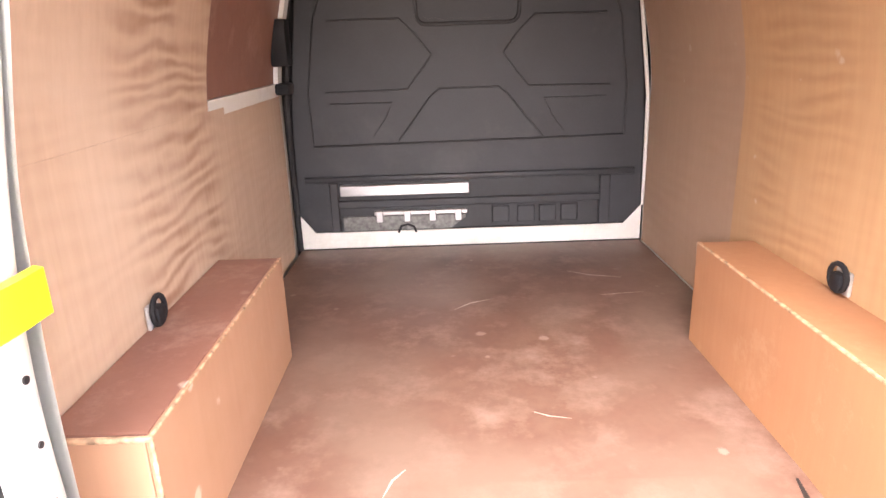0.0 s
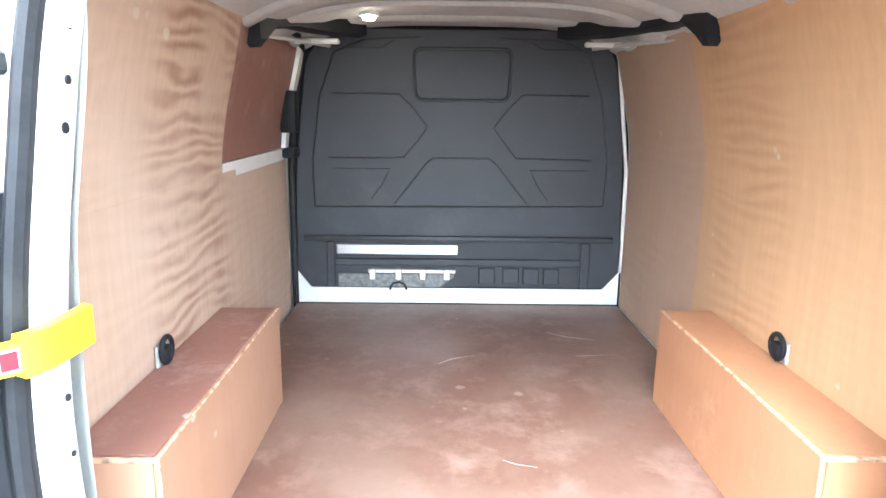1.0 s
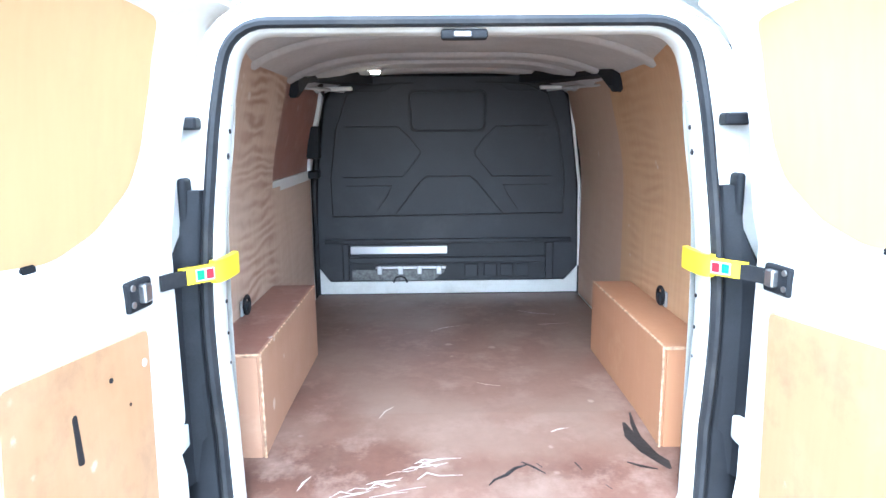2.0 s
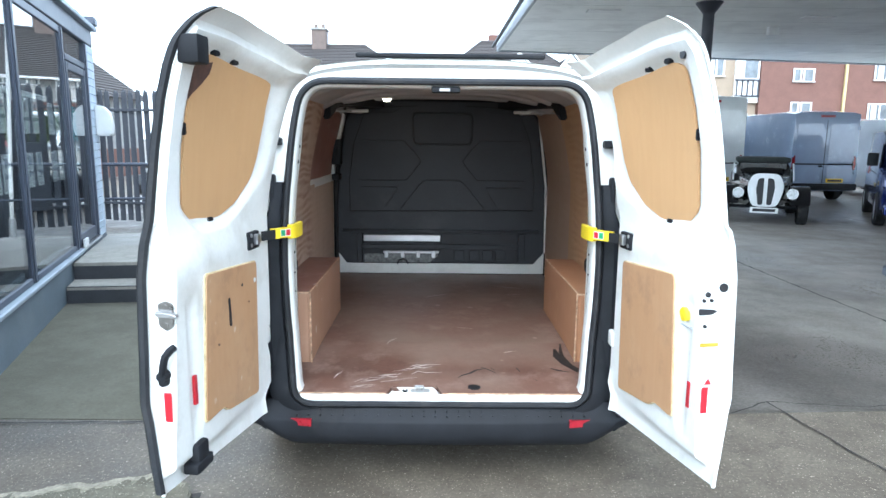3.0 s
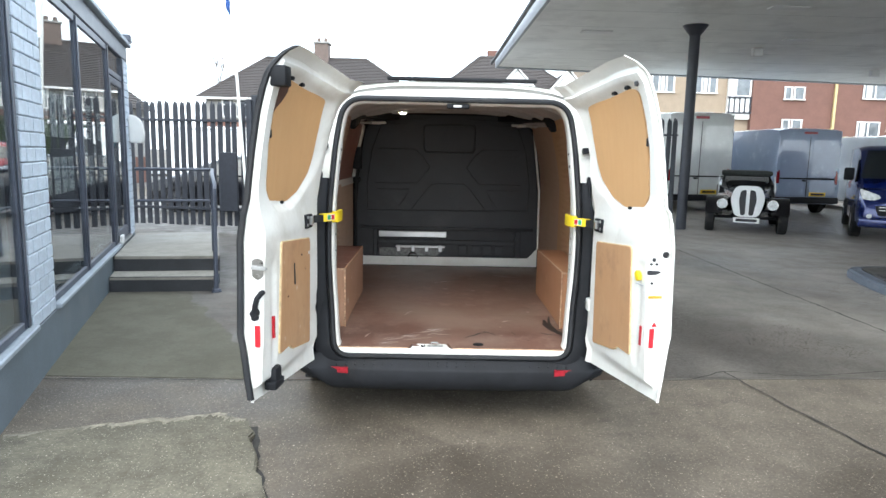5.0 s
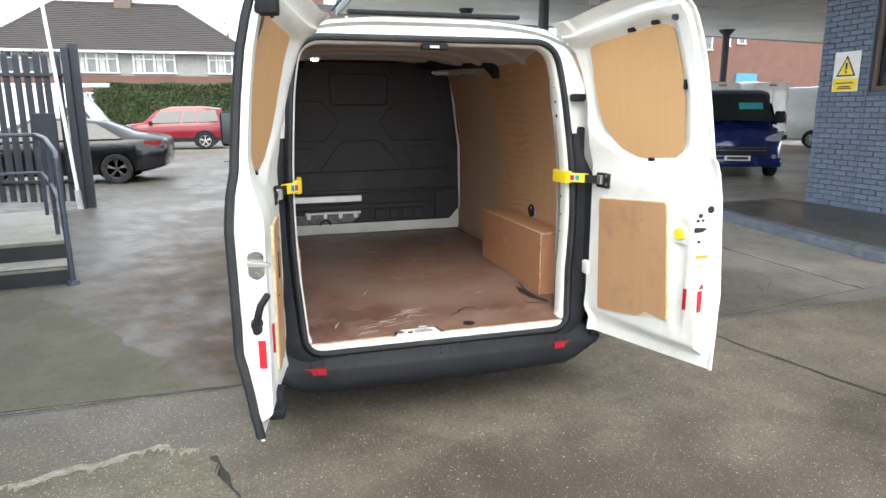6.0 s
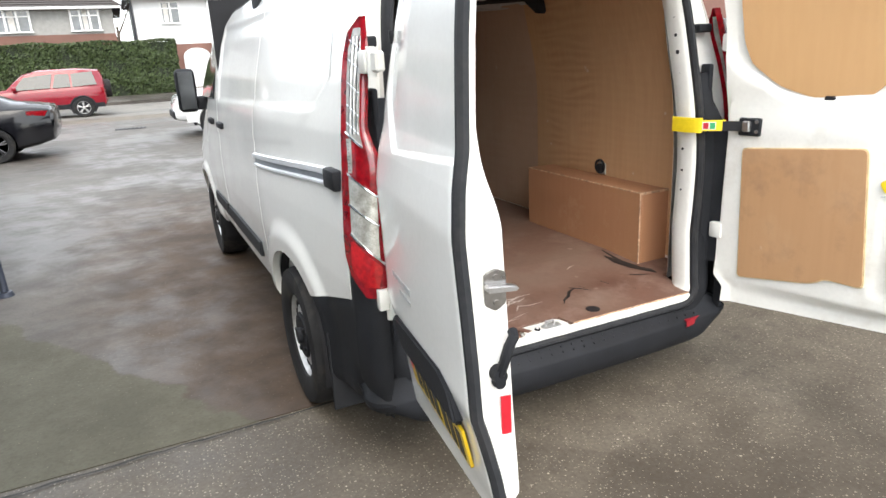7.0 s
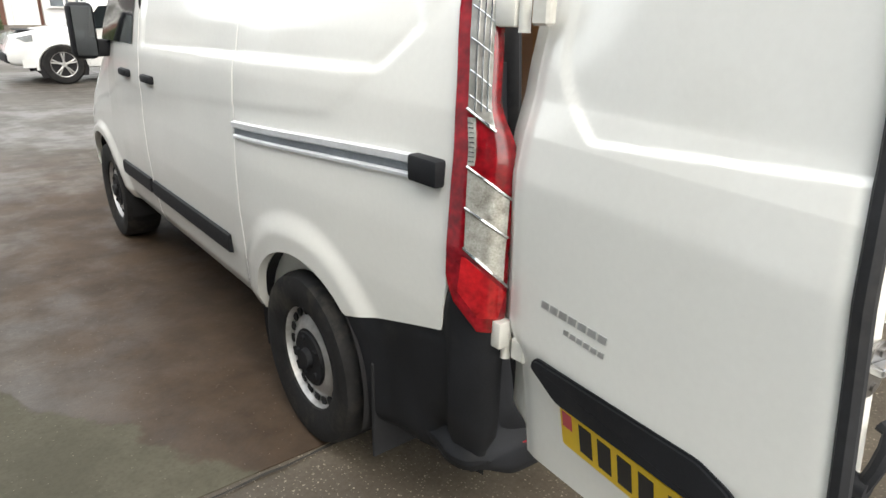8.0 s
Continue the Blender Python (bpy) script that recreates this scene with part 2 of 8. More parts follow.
SILVER = mat("silver_wheel_paint", (0.50, 0.50, 0.50), 0.38, metal=0.6, vary=0.15, scale=14, bump=0.05, dirt=(0.10, 0.08, 0.06), dirt_amount=0.5)
YELLOW = mat("yellow_plastic", (0.80, 0.60, 0.02), 0.4, vary=0.1, scale=10, bump=0.03)
RED_TAPE = mat("red_reflector", (0.44, 0.010, 0.022), 0.4, vary=0.15, scale=25, bump=0.05, coat=0.1)
RED_DULL = mat("dark_red_reflector", (0.30, 0.010, 0.022), 0.3, vary=0.2, scale=25, bump=0.05, coat=0.2)
RED_LENS = mat("red_lens", (0.23, 0.003, 0.008), 0.08, vary=0.45, scale=26, bump=0.06, coat=1.0)
RED_DEEP = mat("deep_red_lens", (0.46, 0.008, 0.012), 0.14, vary=0.45, scale=12, bump=0.02, coat=1.0)
CLEAR_LENS = mat("clear_lens", (0.56, 0.55, 0.52), 0.22, metal=0.55, vary=0.35, scale=14, fine=60, bump=0.25, coat=1.0)
AMBER_LENS = mat("grey_lens", (0.74, 0.69, 0.60), 0.16, metal=0.5, vary=0.38, scale=26, fine=190, bump=0.30, coat=1.0)
PLY_L = plywood("pale_plywood", (0.57, 0.42, 0.31), (0.32, 0.185, 0.115), stretch=(1.0, 1.5, 4.6), wave=1.35, warp=12.0, figure=0.85, scuffs=0.20, scuff=(0.66, 0.55, 0.45), flame=(1.40, 0.42), wear=(0.60, 0.46, 0.35), wear_amount=0.5, chips=0.7)
PLY_R = plywood("warm_plywood", (0.55, 0.340, 0.185), (0.34, 0.175, 0.080), stretch=(1.0, 1.5, 4.6), wave=1.4, warp=11.0, figure=0.42, scuffs=0.15, scuff=(0.60, 0.44, 0.30), flame=(1.45, 0.30), wear=(0.46, 0.29, 0.16), wear_amount=0.5, chips=0.5)
PLY_R2 = plywood("dull_plywood", (0.47, 0.325, 0.23), (0.38, 0.25, 0.165), stretch=(1.0, 1.2, 4.6), wave=1.1, warp=6.5, figure=0.2, scuffs=0.15, scuff=(0.5, 0.38, 0.29), wear=(0.38, 0.25, 0.175), wear_amount=0.4, chips=0.3)
PLY_DOOR = plywood("door_plywood", (0.58, 0.350, 0.165), (0.49, 0.278, 0.118), stretch=(2, 2, 0.7), wave=0.6, warp=6, figure=0.15, scuffs=0.25, scuff=(0.44, 0.28, 0.16))
PLY_WORN = plywood("worn_door_plywood", (0.47, 0.275, 0.14), (0.38, 0.205, 0.098), stretch=(2, 2, 0.7), wave=0.6, warp=6, figure=0.2, scuffs=0.55, scuff=(0.29, 0.165, 0.10), wear=(0.58, 0.40, 0.24), wear_amount=0.45, chips=0.6, scuff_from=0.53, scuff_to=0.70)
PLY_RED = plywood("red_film_plywood", (0.245, 0.115, 0.085), (0.185, 0.076, 0.056), stretch=(3, 3, 3), wave=1.0, warp=5, figure=0.3, scuffs=0.65, scuff=(0.42, 0.28, 0.23), rough=0.42, wear=(0.33, 0.17, 0.12), wear_amount=0.5, chips=0.6, scuff_from=0.52, scuff_to=0.70)
PLY_BOX = plywood("box_plywood", (0.41, 0.24, 0.155), (0.32, 0.168, 0.10), stretch=(2, 2, 2), wave=0.8, warp=5, figure=0.25, scuffs=0.35, scuff=(0.55, 0.40, 0.29), wear=(0.40, 0.225, 0.13), wear_amount=0.5, chips=0.6)
PLY_BOX_R = plywood("orange_box_plywood", (0.41, 0.205, 0.108), (0.32, 0.145, 0.072), stretch=(2, 2, 2), wave=0.8, warp=5, figure=0.25, scuffs=0.35, scuff=(0.56, 0.40, 0.26), wear=(0.42, 0.23, 0.11), wear_amount=0.5, chips=0.6)
FLOOR = plywood("worn_floor_plywood", (0.165, 0.088, 0.064), (0.098, 0.047, 0.034), stretch=(1.5, 1.5, 1.5), wave=0.7, warp=5, figure=0.8, scuffs=0.75, scuff=(0.30, 0.215, 0.175), rough=0.42, wear=(0.215, 0.150, 0.115), wear_amount=0.7, chips=0.25, scuff_from=0.49, scuff_to=0.70)
PLY_EDGE = mat("plywood_edge", (0.46, 0.30, 0.19), 0.7, vary=0.45, scale=30, bump=0.2)
PLY_PALE = mat("pale_plywood_edge", (0.62, 0.50, 0.30), 0.7, vary=0.25, scale=25, bump=0.1)
TAR = mat("black_tape_residue", (0.02, 0.018, 0.018), 0.5, vary=0.3, scale=30, bump=0.2)
CREAM = mat("warning_label_white", (0.72, 0.72, 0.70), 0.4, vary=0.04, bump=0)
ORANGE = mat("orange_label", (0.80, 0.30, 0.03), 0.4, vary=0.08, bump=0)
PLATE_Y = mat("yellow_number_plate", (0.75, 0.50, 0.02), 0.3, vary=0.06, bump=0, coat=0.3)
PLATE_W = mat("white_number_plate", (0.75, 0.75, 0.72), 0.3, vary=0.05, bump=0, coat=0.3)
INK = mat("dark_ink", (0.015, 0.015, 0.018), 0.5, vary=0.2, bump=0)
for dull in (BLACK, RUBBER, TYRE):
    dull.node_tree.nodes["Principled BSDF"].inputs["Specular IOR Level"].default_value = 0.22
LAMP_ON = mat("lit_lamp", (1.0, 0.80, 0.55), 0.4, vary=0.05, bump=0, emit=14.0)

# ---- builders ----
def thing(name, loc, label, category, group="", kind=""):
    e = new(name)
    e.empty_display_size = 0.2
    e.matrix_basis = Matrix.Translation(loc)
    return tagged(e, label, category, group, kind)


def link(name, bm, material, smooth=None):
    me = bpy.data.meshes.new(name)
    bmesh.ops.recalc_face_normals(bm, faces=bm.faces)
    bm.to_mesh(me)
    bm.free()
    for m in material if isinstance(material, (list, tuple)) else (material,):
        me.materials.append(m)
    ob = new(name, me)
    if smooth:
        for p in me.polygons:
            p.use_smooth = True
        me.set_sharp_from_angle(angle=radians(smooth))
    return ob


def part(name, bm, material, parent, label="", smooth=35):
    """One mesh under a thing or a part; its points are given in the world's metres."""
    ob = link(name, bm, material, smooth)
    ob.parent = parent
    if parent.parent is None:
        ob.matrix_parent_inverse = parent.matrix_basis.inverted()
    return tagged(ob, label)


def setting(name, bm, material, label="", category="", smooth=35):
    return tagged(link(name, bm, material, smooth), label, category, kind="structure")


def box(x0, x1, y0, y1, z0, z1, bevel=0.0, segs=1, bm=None, turn=None):
    own = bm is None
    b = bmesh.new()
    bmesh.ops.create_cube(b, size=1.0)
    for v in b.verts:
        v.co = Vector(((x0 + x1) / 2 + v.co.x * (x1 - x0), (y0 + y1) / 2 + v.co.y * (y1 - y0), (z0 + z1) / 2 + v.co.z * (z1 - z0)))
    if bevel:
        bmesh.ops.bevel(b, geom=b.edges[:], offset=bevel, segments=segs, affect="EDGES", profile=0.5)
    if turn:
        b.transform(turn)
    return b if own else merge(bm, b)


def merge(bm, other):
    me = bpy.data.meshes.new("tmp")
    other.to_mesh(me)
    other.free()
    bm.from_mesh(me)
    bpy.data.meshes.remove(me)
    return bm


def cyl(p0, p1, r0, r1=None, n=16, bm=None, bevel=0.0):
    own = bm is None
    p0, p1 = Vector(p0), Vector(p1)
    b = bmesh.new()
    bmesh.ops.create_cone(b, cap_ends=True, segments=n, radius1=r0, radius2=r0 if r1 is None else r1, depth=(p1 - p0).length)
    if bevel:
        bmesh.ops.bevel(b, geom=[e for e in b.edges if len(e.link_faces) == 2 and e.calc_face_angle(0) > 1.0], offset=bevel, segments=2, affect="EDGES")
    b.transform(Matrix.Translation((p0 + p1) / 2) @ (p1 - p0).to_track_quat("Z", "Y").to_matrix().to_4x4())
    return b if own else merge(bm, b)


def prism(outline, depth, m=None, bevel=0.0, segs=2, bm=None):
    """A flat outline of (a, b) points, made depth thick along +c, laid out by the matrix m."""
    own = bm is None
    b = bmesh.new()
    f = b.faces.new([b.verts.new((p[0], p[1], 0.0)) for p in outline])
    got = bmesh.ops.extrude_face_region(b, geom=[f])
    for v in got["geom"]:
        if isinstance(v, bmesh.types.BMVert):
            v.co.z += depth
    bmesh.ops.recalc_face_normals(b, faces=b.faces)
    if bevel:
        bmesh.ops.bevel(b, geom=[e for e in b.edges if e.calc_face_angle(0) > 0.6], offset=bevel, segments=segs, affect="EDGES")
    if m is not None:
        b.transform(m)
    return b if own else merge(bm, b)


def loft(rows, closed=False, bm=None, caps=False):
    """A skin through rows of points of equal count; closed joins each row's ends."""
    b = bmesh.new() if bm is None else bm
    vs = [[b.verts.new(p) for p in row] for row in rows]
    n = len(rows[0])
    for a, c in zip(vs, vs[1:]):
        for i in range(n if closed else n - 1):
            j = (i + 1) % n
            b.faces.new((a[i], a[j], c[j], c[i]))
    if caps:
        b.faces.new(vs[0][::-1])
        b.faces.new(vs[-1])
    return b


def tube(points, r, n=8, closed=False, bm=None):
    """A round bar along a line of points."""
    pts = [Vector(p) for p in points]
    rows, side = [], None
    k = len(pts)
    for i, p in enumerate(pts):
        a = pts[(i - 1) % k] if closed or i else p
        c = pts[(i + 1) % k] if closed or i < k - 1 else p
        t = (c - a).normalized()
        if side is None:
            side = t.orthogonal().normalized()
        side = (side - t * side.dot(t)).normalized()
        up = t.cross(side)
        rows.append([p + r * (math.cos(2 * math.pi * j / n) * side + math.sin(2 * math.pi * j / n) * up) for j in range(n)])
    if closed:
        rows.append(rows[0])
    return loft(rows, True, bm, caps=not closed)


def rounded(x0, x1, y0, y1, r, n=5):
    """The outline of a rectangle with round corners, anticlockwise."""
    pts = []
    for cx, cy, a in ((x1 - r, y0 + r, -90), (x1 - r, y1 - r, 0), (x0 + r, y1 - r, 90), (x0 + r, y0 + r, 180)):
        for i in range(n + 1):
            t = radians(a + 90 * i / n)
            pts.append((cx + r * math.cos(t), cy + r * math.sin(t)))
    return pts


def soften(outline, r, n=4):
    """Rounds the corners of an outline by r (one number, or one for each corner)."""
    pts, k = [], len(outline)
    for i, p in enumerate(outline):
        rr = r[i] if isinstance(r, (list, tuple)) else r
        p, a, c = Vector(p), Vector(outline[i - 1]), Vector(outline[(i + 1) % k])
        d0, d1 = (a - p), (c - p)
        s = min(rr, 0.45 * d0.length, 0.45 * d1.length)
        q0, q1 = p + d0.normalized() * s, p + d1.normalized() * s
        for j in range(n + 1):
            t = j / n
            pts.append(tuple((1 - t) ** 2 * q0 + 2 * t * (1 - t) * p + t * t * q1))
    return pts


def smooth01(x):
    x = min(1.0, max(0.0, x))
    return x * x * (3 - 2 * x)


def lerp_table(table, x):
    if x <= table[0][0]:
        return table[0][1]
    for (a, va), (b, vb) in zip(table, table[1:]):
        if x <= b:
            return va + (vb - va) * (x - a) / (b - a)
    return table[-1][1]


def axes(origin, a, b, c):
    """The matrix whose columns are the directions a, b, c, at origin."""
    m = Matrix((Vector(a), Vector(b), Vector(c))).transposed().to_4x4()
    m.translation = Vector(origin)
    return m


XZ = lambda y: axes((0, y, 0), (1, 0, 0), (0, 0, 1), (0, -1, 0))

# ---- the white panel van: rear towards -y, rear wheel at y 1.08, front wheel at y 3.98 ----
FLOOR_Z = 0.515
RW_Y, FW_Y, ARCH_R = 1.08, 3.983, 0.385
van = thing("panel_van", (0, 2.4, 0), "white panel van with both rear doors open, ply-lined empty load bay", "van")

WIDTH = [(0.36, 0.90), (0.45, 0.945), (0.6, 0.968), (0.8, 0.980), (1.0, 0.980), (1.16, 0.970), (1.33, 0.955), (1.5, 0.927), (1.7, 0.880), (1.82, 0.835), (1.9, 0.775), (1.96, 0.68)]
NOSE = [(3.05, 1.96), (3.4, 1.90), (3.9, 1.48), (4.2, 1.20), (4.6, 1.04), (4.8, 0.80)]


def arch(y):
    top = 0.0
    for c in (RW_Y, FW_Y):
        if abs(y - c) < ARCH_R:
            top = max(top, 0.36 + math.sqrt(ARCH_R**2 - (y - c) ** 2))
    return top


def side_bottom(y):
    base = 0.388 if y > RW_Y else 0.605 + max(0.0, 0.86 - y) * 0.275 + 0.13 * smooth01((0.340 - y) / 0.022)
    return max(base, arch(y))


def side_x(y, z):
    x = lerp_table(WIDTH, z) - 0.070 * smooth01((1.5 - y) / 1.2) - 0.20 * max(0.0, (y - 4.1) / 0.7) ** 2
    for c in (RW_Y, FW_Y):
        d = math.hypot(y - c, z - 0.36) - ARCH_R
        if d < 0.22:
            x += 0.022 * (1 - smooth01((d - 0.06) / 0.10)) * smooth01((y - 0.32) / 0.2)
    # a proud band along the waist with a slanted rear end, a recessed pressing above it
    fold, ledge = 1.19 + 0.066 * (1.63 - min(y, 2.6)), 1.374 + 0.019 * (1.4 - y)
    x += 0.005 * smooth01((z - fold) / 0.03) * smooth01((y - 0.86 + 1.41 * (z - 1.24)) / 0.10) * (1 - smooth01((z - ledge - 0.02) / 0.4))
    x -= 0.010 * smooth01((z - ledge) / 0.030) * smooth01((y - max(0.45, 0.66 - 1.6 * (z - 1.386))) / 0.06) * smooth01((2.80 - y) / 0.03) * smooth01((1.82 - z) / 0.05)
    return x


def body_side(s, name, label):
    ys = sorted(set([round(0.318 + 0.0175 * i, 4) for i in range(257)] + [0.321, 0.324, 0.327, 0.330, 0.333, 0.340, 1.540, 1.545, 1.551, 1.556, 2.840, 2.845, 2.851, 2.856]
                    + [round(c + d * ARCH_R, 4) for c in (RW_Y, FW_Y) for d in (-0.9999, -0.99, -0.96, -0.9, 0.9, 0.96, 0.99, 0.9999)]))
    ys = [y for y in ys if y <= 4.8]
    rows = []
    for y in ys:
        zb, cap = side_bottom(y), lerp_table(NOSE, y)
        row = []
        for i in range(112):
            t = i / 111
            z = zb + t * (cap - zb)
            x = side_x(y, zb + t * (1.96 - zb) if y > 3.05 else z)
            lean = 0.12 * smooth01((z - 1.2) / 0.8) * smooth01((0.8 - y) / 0.46)
            groove = 0.010 if (1.543 < y < 1.553 or 2.843 < y < 2.853) and z > 0.42 else 0.0
            row.append((s * (x - groove), y + lean, z))
        row.insert(0, (s * (side_x(y, zb) - 0.035), y, zb + 0.004))
        top = row[-1]
        for k in (0.75, 0.5, 0.25, 0.0):
            row.append((top[0] * k, top[1], top[2] + 0.045 * (1 - k**2)))
        rows.append(row)
    return part(name, loft(rows), WHITE, van, label, smooth=50)


left_side = body_side(-1, "body_side", "white body side with pressed panels and sliding door seam")
right_side = body_side(1, "body_side", "white body side with pressed panels")

# quarter light of the cab door and the mirror
glass_dark = mat("tinted_cab_glass", (0.015, 0.017, 0.02), 0.05, vary=0.1, bump=0, coat=1.0)
for s in (-1, 1):
    rows = [[(s * (side_x(y, z) + 0.004), y, z) for z in [1.36 + 0.055 * i for i in range(8 if y < 3.45 else 8)]] for y in [2.95 + 0.1 * i for i in range(8)]]
    rows = [[(x, y, z - max(0, y - 3.25) * 0.75 * (z - 1.36)) for x, y, z in r] for r in rows]
    part("cab_window", loft(rows), glass_dark, van, "tinted cab door window")
mirror = part("door_mirror", box(-1.145, -1.005, 3.50, 3.62, 1.25, 1.565, 0.035, 3), BLACK, van, "tall black plastic door mirror")
# Near-black metal: what the mirror reflects is put into its colour.
part("mirror_glass", box(-1.132, -1.02, 3.492, 3.499, 1.27, 1.545, 0.003), mat("mirror_dark_reflection", (0.07, 0.075, 0.08), 0.05, metal=1.0, vary=0.05, bump=0), mirror, "mirror glass")
part("mirror_arm", box(-1.08, -0.90, 3.54, 3.62, 1.26, 1.36, 0.02, 2), BLACK, mirror)
for y in (2.58, 3.02):
    h = part("door_handle", box(-0.998, -0.962, y, y + 0.17, 1.185, 1.225, 0.012, 2), BLACK, van, "black door pull handle")

RAIL = mat("satin_aluminium", (0.80, 0.82, 0.85), 0.35, metal=0.25, vary=0.08, scale=6, bump=0.02)
# sliding-door rail with its end cap, rubbing strips, sill
rail_z = lambda y: 1.176 - 0.051 * (y - 0.41)


rail = part("sliding_door_rail", loft([[(-side_x(y, rail_z(y)) - d, y, rail_z(y) + h) for d, h in ((-0.004, -0.032), (0.012, -0.030), (0.012, -0.022), (0.002, -0.016), (0.002, 0.006), (0.014, 0.012), (0.014, 0.030), (-0.004, 0.034))] for y in [0.46 + 0.09 * i for i in range(13)]], caps=True), RAIL, van, "bright aluminium sliding-door rail")
part("rail_channel", loft([[(-side_x(y, rail_z(y)) - d, y, rail_z(y) + h) for d, h in ((0.0035, -0.0155), (0.0045, -0.013), (0.0045, 0.003), (0.0035, 0.0055))] for y in [0.465 + 0.089 * i for i in range(13)]]), mat("dull_rail_channel", (0.34, 0.37, 0.41), 0.35, metal=0.4, vary=0.15, bump=0.02), rail, "dull grey channel of the rail")
part("end_cap", box(-0.930, -0.885, 0.345, 0.468, 1.140, 1.211, 0.01, 2, turn=None), BLACK, rail, "black plastic rail end cap")
for y0, y1 in ((1.70, 2.82), (2.87, 3.46)):
    part("rubbing_strip", loft([[(-side_x(y, 0.61) - d, y, 0.61 + h) for d, h in ((-0.002, -0.045), (0.016, -0.040), (0.020, 0.0), (0.016, 0.036), (-0.002, 0.042))] for y in [y0 + (y1 - y0) * i / 10 for i in range(11)]], caps=True), BLACK, van, "dark grey side rubbing strip")
part("underbody", box(-0.82, 0.82, 0.50, 4.6, 0.26, 0.46, 0.03), DARK, van)
for c in (RW_Y, FW_Y):
    for s in (-1, 1):
        liner = bmesh.new()
        rows = [[(s * x, c + (ARCH_R + 0.01) * math.cos(radians(a)), 0.36 + (ARCH_R + 0.01) * math.sin(radians(a))) for a in range(-20, 201, 10)] for x in (0.945, 0.735)]
        part("wheel_arch_liner", loft(rows, bm=liner), DARK, van, "black wheel arch liner")
part("mud_flap", box(-0.93, -0.70, 0.655, 0.668, 0.14, 0.50, 0.004), RUBBER, van, "black rubber mud flap")


def wheel(y, s):
    w = thing_part("wheel", van, "steel wheel with black centre")
    x0 = s * 0.965
    prof = [(0.192, -0.030), (0.200, 0.0), (0.212, 0.006), (0.235, 0.012), (0.285, 0.018), (0.318, 0.010), (0.330, -0.02), (0.332, -0.10), (0.330, -0.17), (0.31, -0.21), (0.22, -0.215)]
    rows = [[(x0 + s * d - s * 0.012, y + r * math.cos(a), 0.332 + r * math.sin(a)) for r, d in prof] for a in [2 * math.pi * i / 48 for i in range(49)]]
    part("tyre", loft(rows), TYRE, w, "worn black road tyre")
    prof = [(0.203, -0.016), (0.199, -0.018), (0.195, -0.028), (0.190, -0.048), (0.180, -0.052), (0.165, -0.050), (0.150, -0.040), (0.118, -0.030), (0.105, -0.028)]
    rows = [[(x0 + s * d, y + r * math.cos(a), 0.332 + r * math.sin(a)) for r, d in prof] for a in [2 * math.pi * i / 48 for i in range(49)]]
    part("rim", loft(rows), SILVER, w, "silver painted steel rim with vent slots")
    for i in range(20):
        a = 2 * math.pi * i / 20
        c = Vector((x0 - s * 0.050, y + 0.178 * math.cos(a), 0.332 + 0.178 * math.sin(a)))
        part("vent_slot", cyl(c, c + Vector((s * 0.006, 0, 0)), 0.019, n=10), DARK, w)
    hub = cyl((x0 - s * 0.06, y, 0.332), (x0 - s * 0.018, y, 0.332), 0.122, 0.108, 32, bevel=0.008)
    cyl((x0 - s * 0.03, y, 0.332), (x0 + s * 0.002, y, 0.332), 0.045, 0.036, 20, bm=hub)
    for i in range(5):
        a = 2 * math.pi * i / 5
        c = Vector((x0 - s * 0.02, y + 0.078 * math.cos(a), 0.332 + 0.078 * math.sin(a)))
        cyl(c, c + Vector((s * 0.012, 0, 0)), 0.013, n=6, bm=hub)
    part("hub_cap", hub, BLACK, w, "black plastic hub cover with bolt heads")
    return w


def thing_part(name, parent, label=""):
    """An empty part that holds pieces of its own."""
    e = new(name)
    e.parent = parent
    e.matrix_parent_inverse = parent.matrix_basis.inverted()
    e.empty_display_size = 0.1
    return tagged(e, label)


for wy in (RW_Y, FW_Y):
    for ws in (-1, 1):
        wheel(wy, ws)

# ---- rear frame: jamb, seal, pillars, header ----
def opening(off=0.0):
    """The outline of the rear opening seen from behind, grown by off."""
    pts = [(-0.655, 0.448), (0.655, 0.448), (0.690, 0.9), (0.692, 1.25), (0.660, 1.66), (0.62, 1.87), (-0.62, 1.87), (-0.660, 1.66), (-0.692, 1.25), (-0.690, 0.9)]
    pts = soften(pts, [0.07, 0.07, 0.2, 0.2, 0.2, 0.11, 0.11, 0.2, 0.2, 0.2], 6)
    if not off:
        return pts
    out = []
    for i, p in enumerate(pts):
        a, c = Vector(pts[i - 1]), Vector(pts[(i + 1) % len(pts)])
        t = (c - a).normalized()
        out.append((p[0] + off * t.y, p[1] - off * t.x))
    return out


def rear_y(z):
    return 0.29 + 0.11 * smooth01((z - 1.0) / 1.0) - 0.045 * smooth01((0.60 - z) / 0.12)


def ring(layers):
    rows = []
    for off, dy in layers:
        o = opening(off)
        rows.append([(x, rear_y(z) + dy, z) for x, z in o])
    return loft(rows, True)


part("door_jamb", ring([(0.02, 0.125), (0.002, 0.095), (-0.004, 0.08), (-0.004, 0.03), (0.0, 0.012), (0.012, 0.0), (0.03, 0.0)]), WHITE_IN, van, "white painted door jamb, scuffed")
part("door_seal", ring([(0.008, 0.004), (0.006, -0.014), (0.013, -0.026), (0.024, -0.028), (0.034, -0.020), (0.040, 0.0), (0.042, 0.02)]), RUBBER, van, "black rubber door seal")
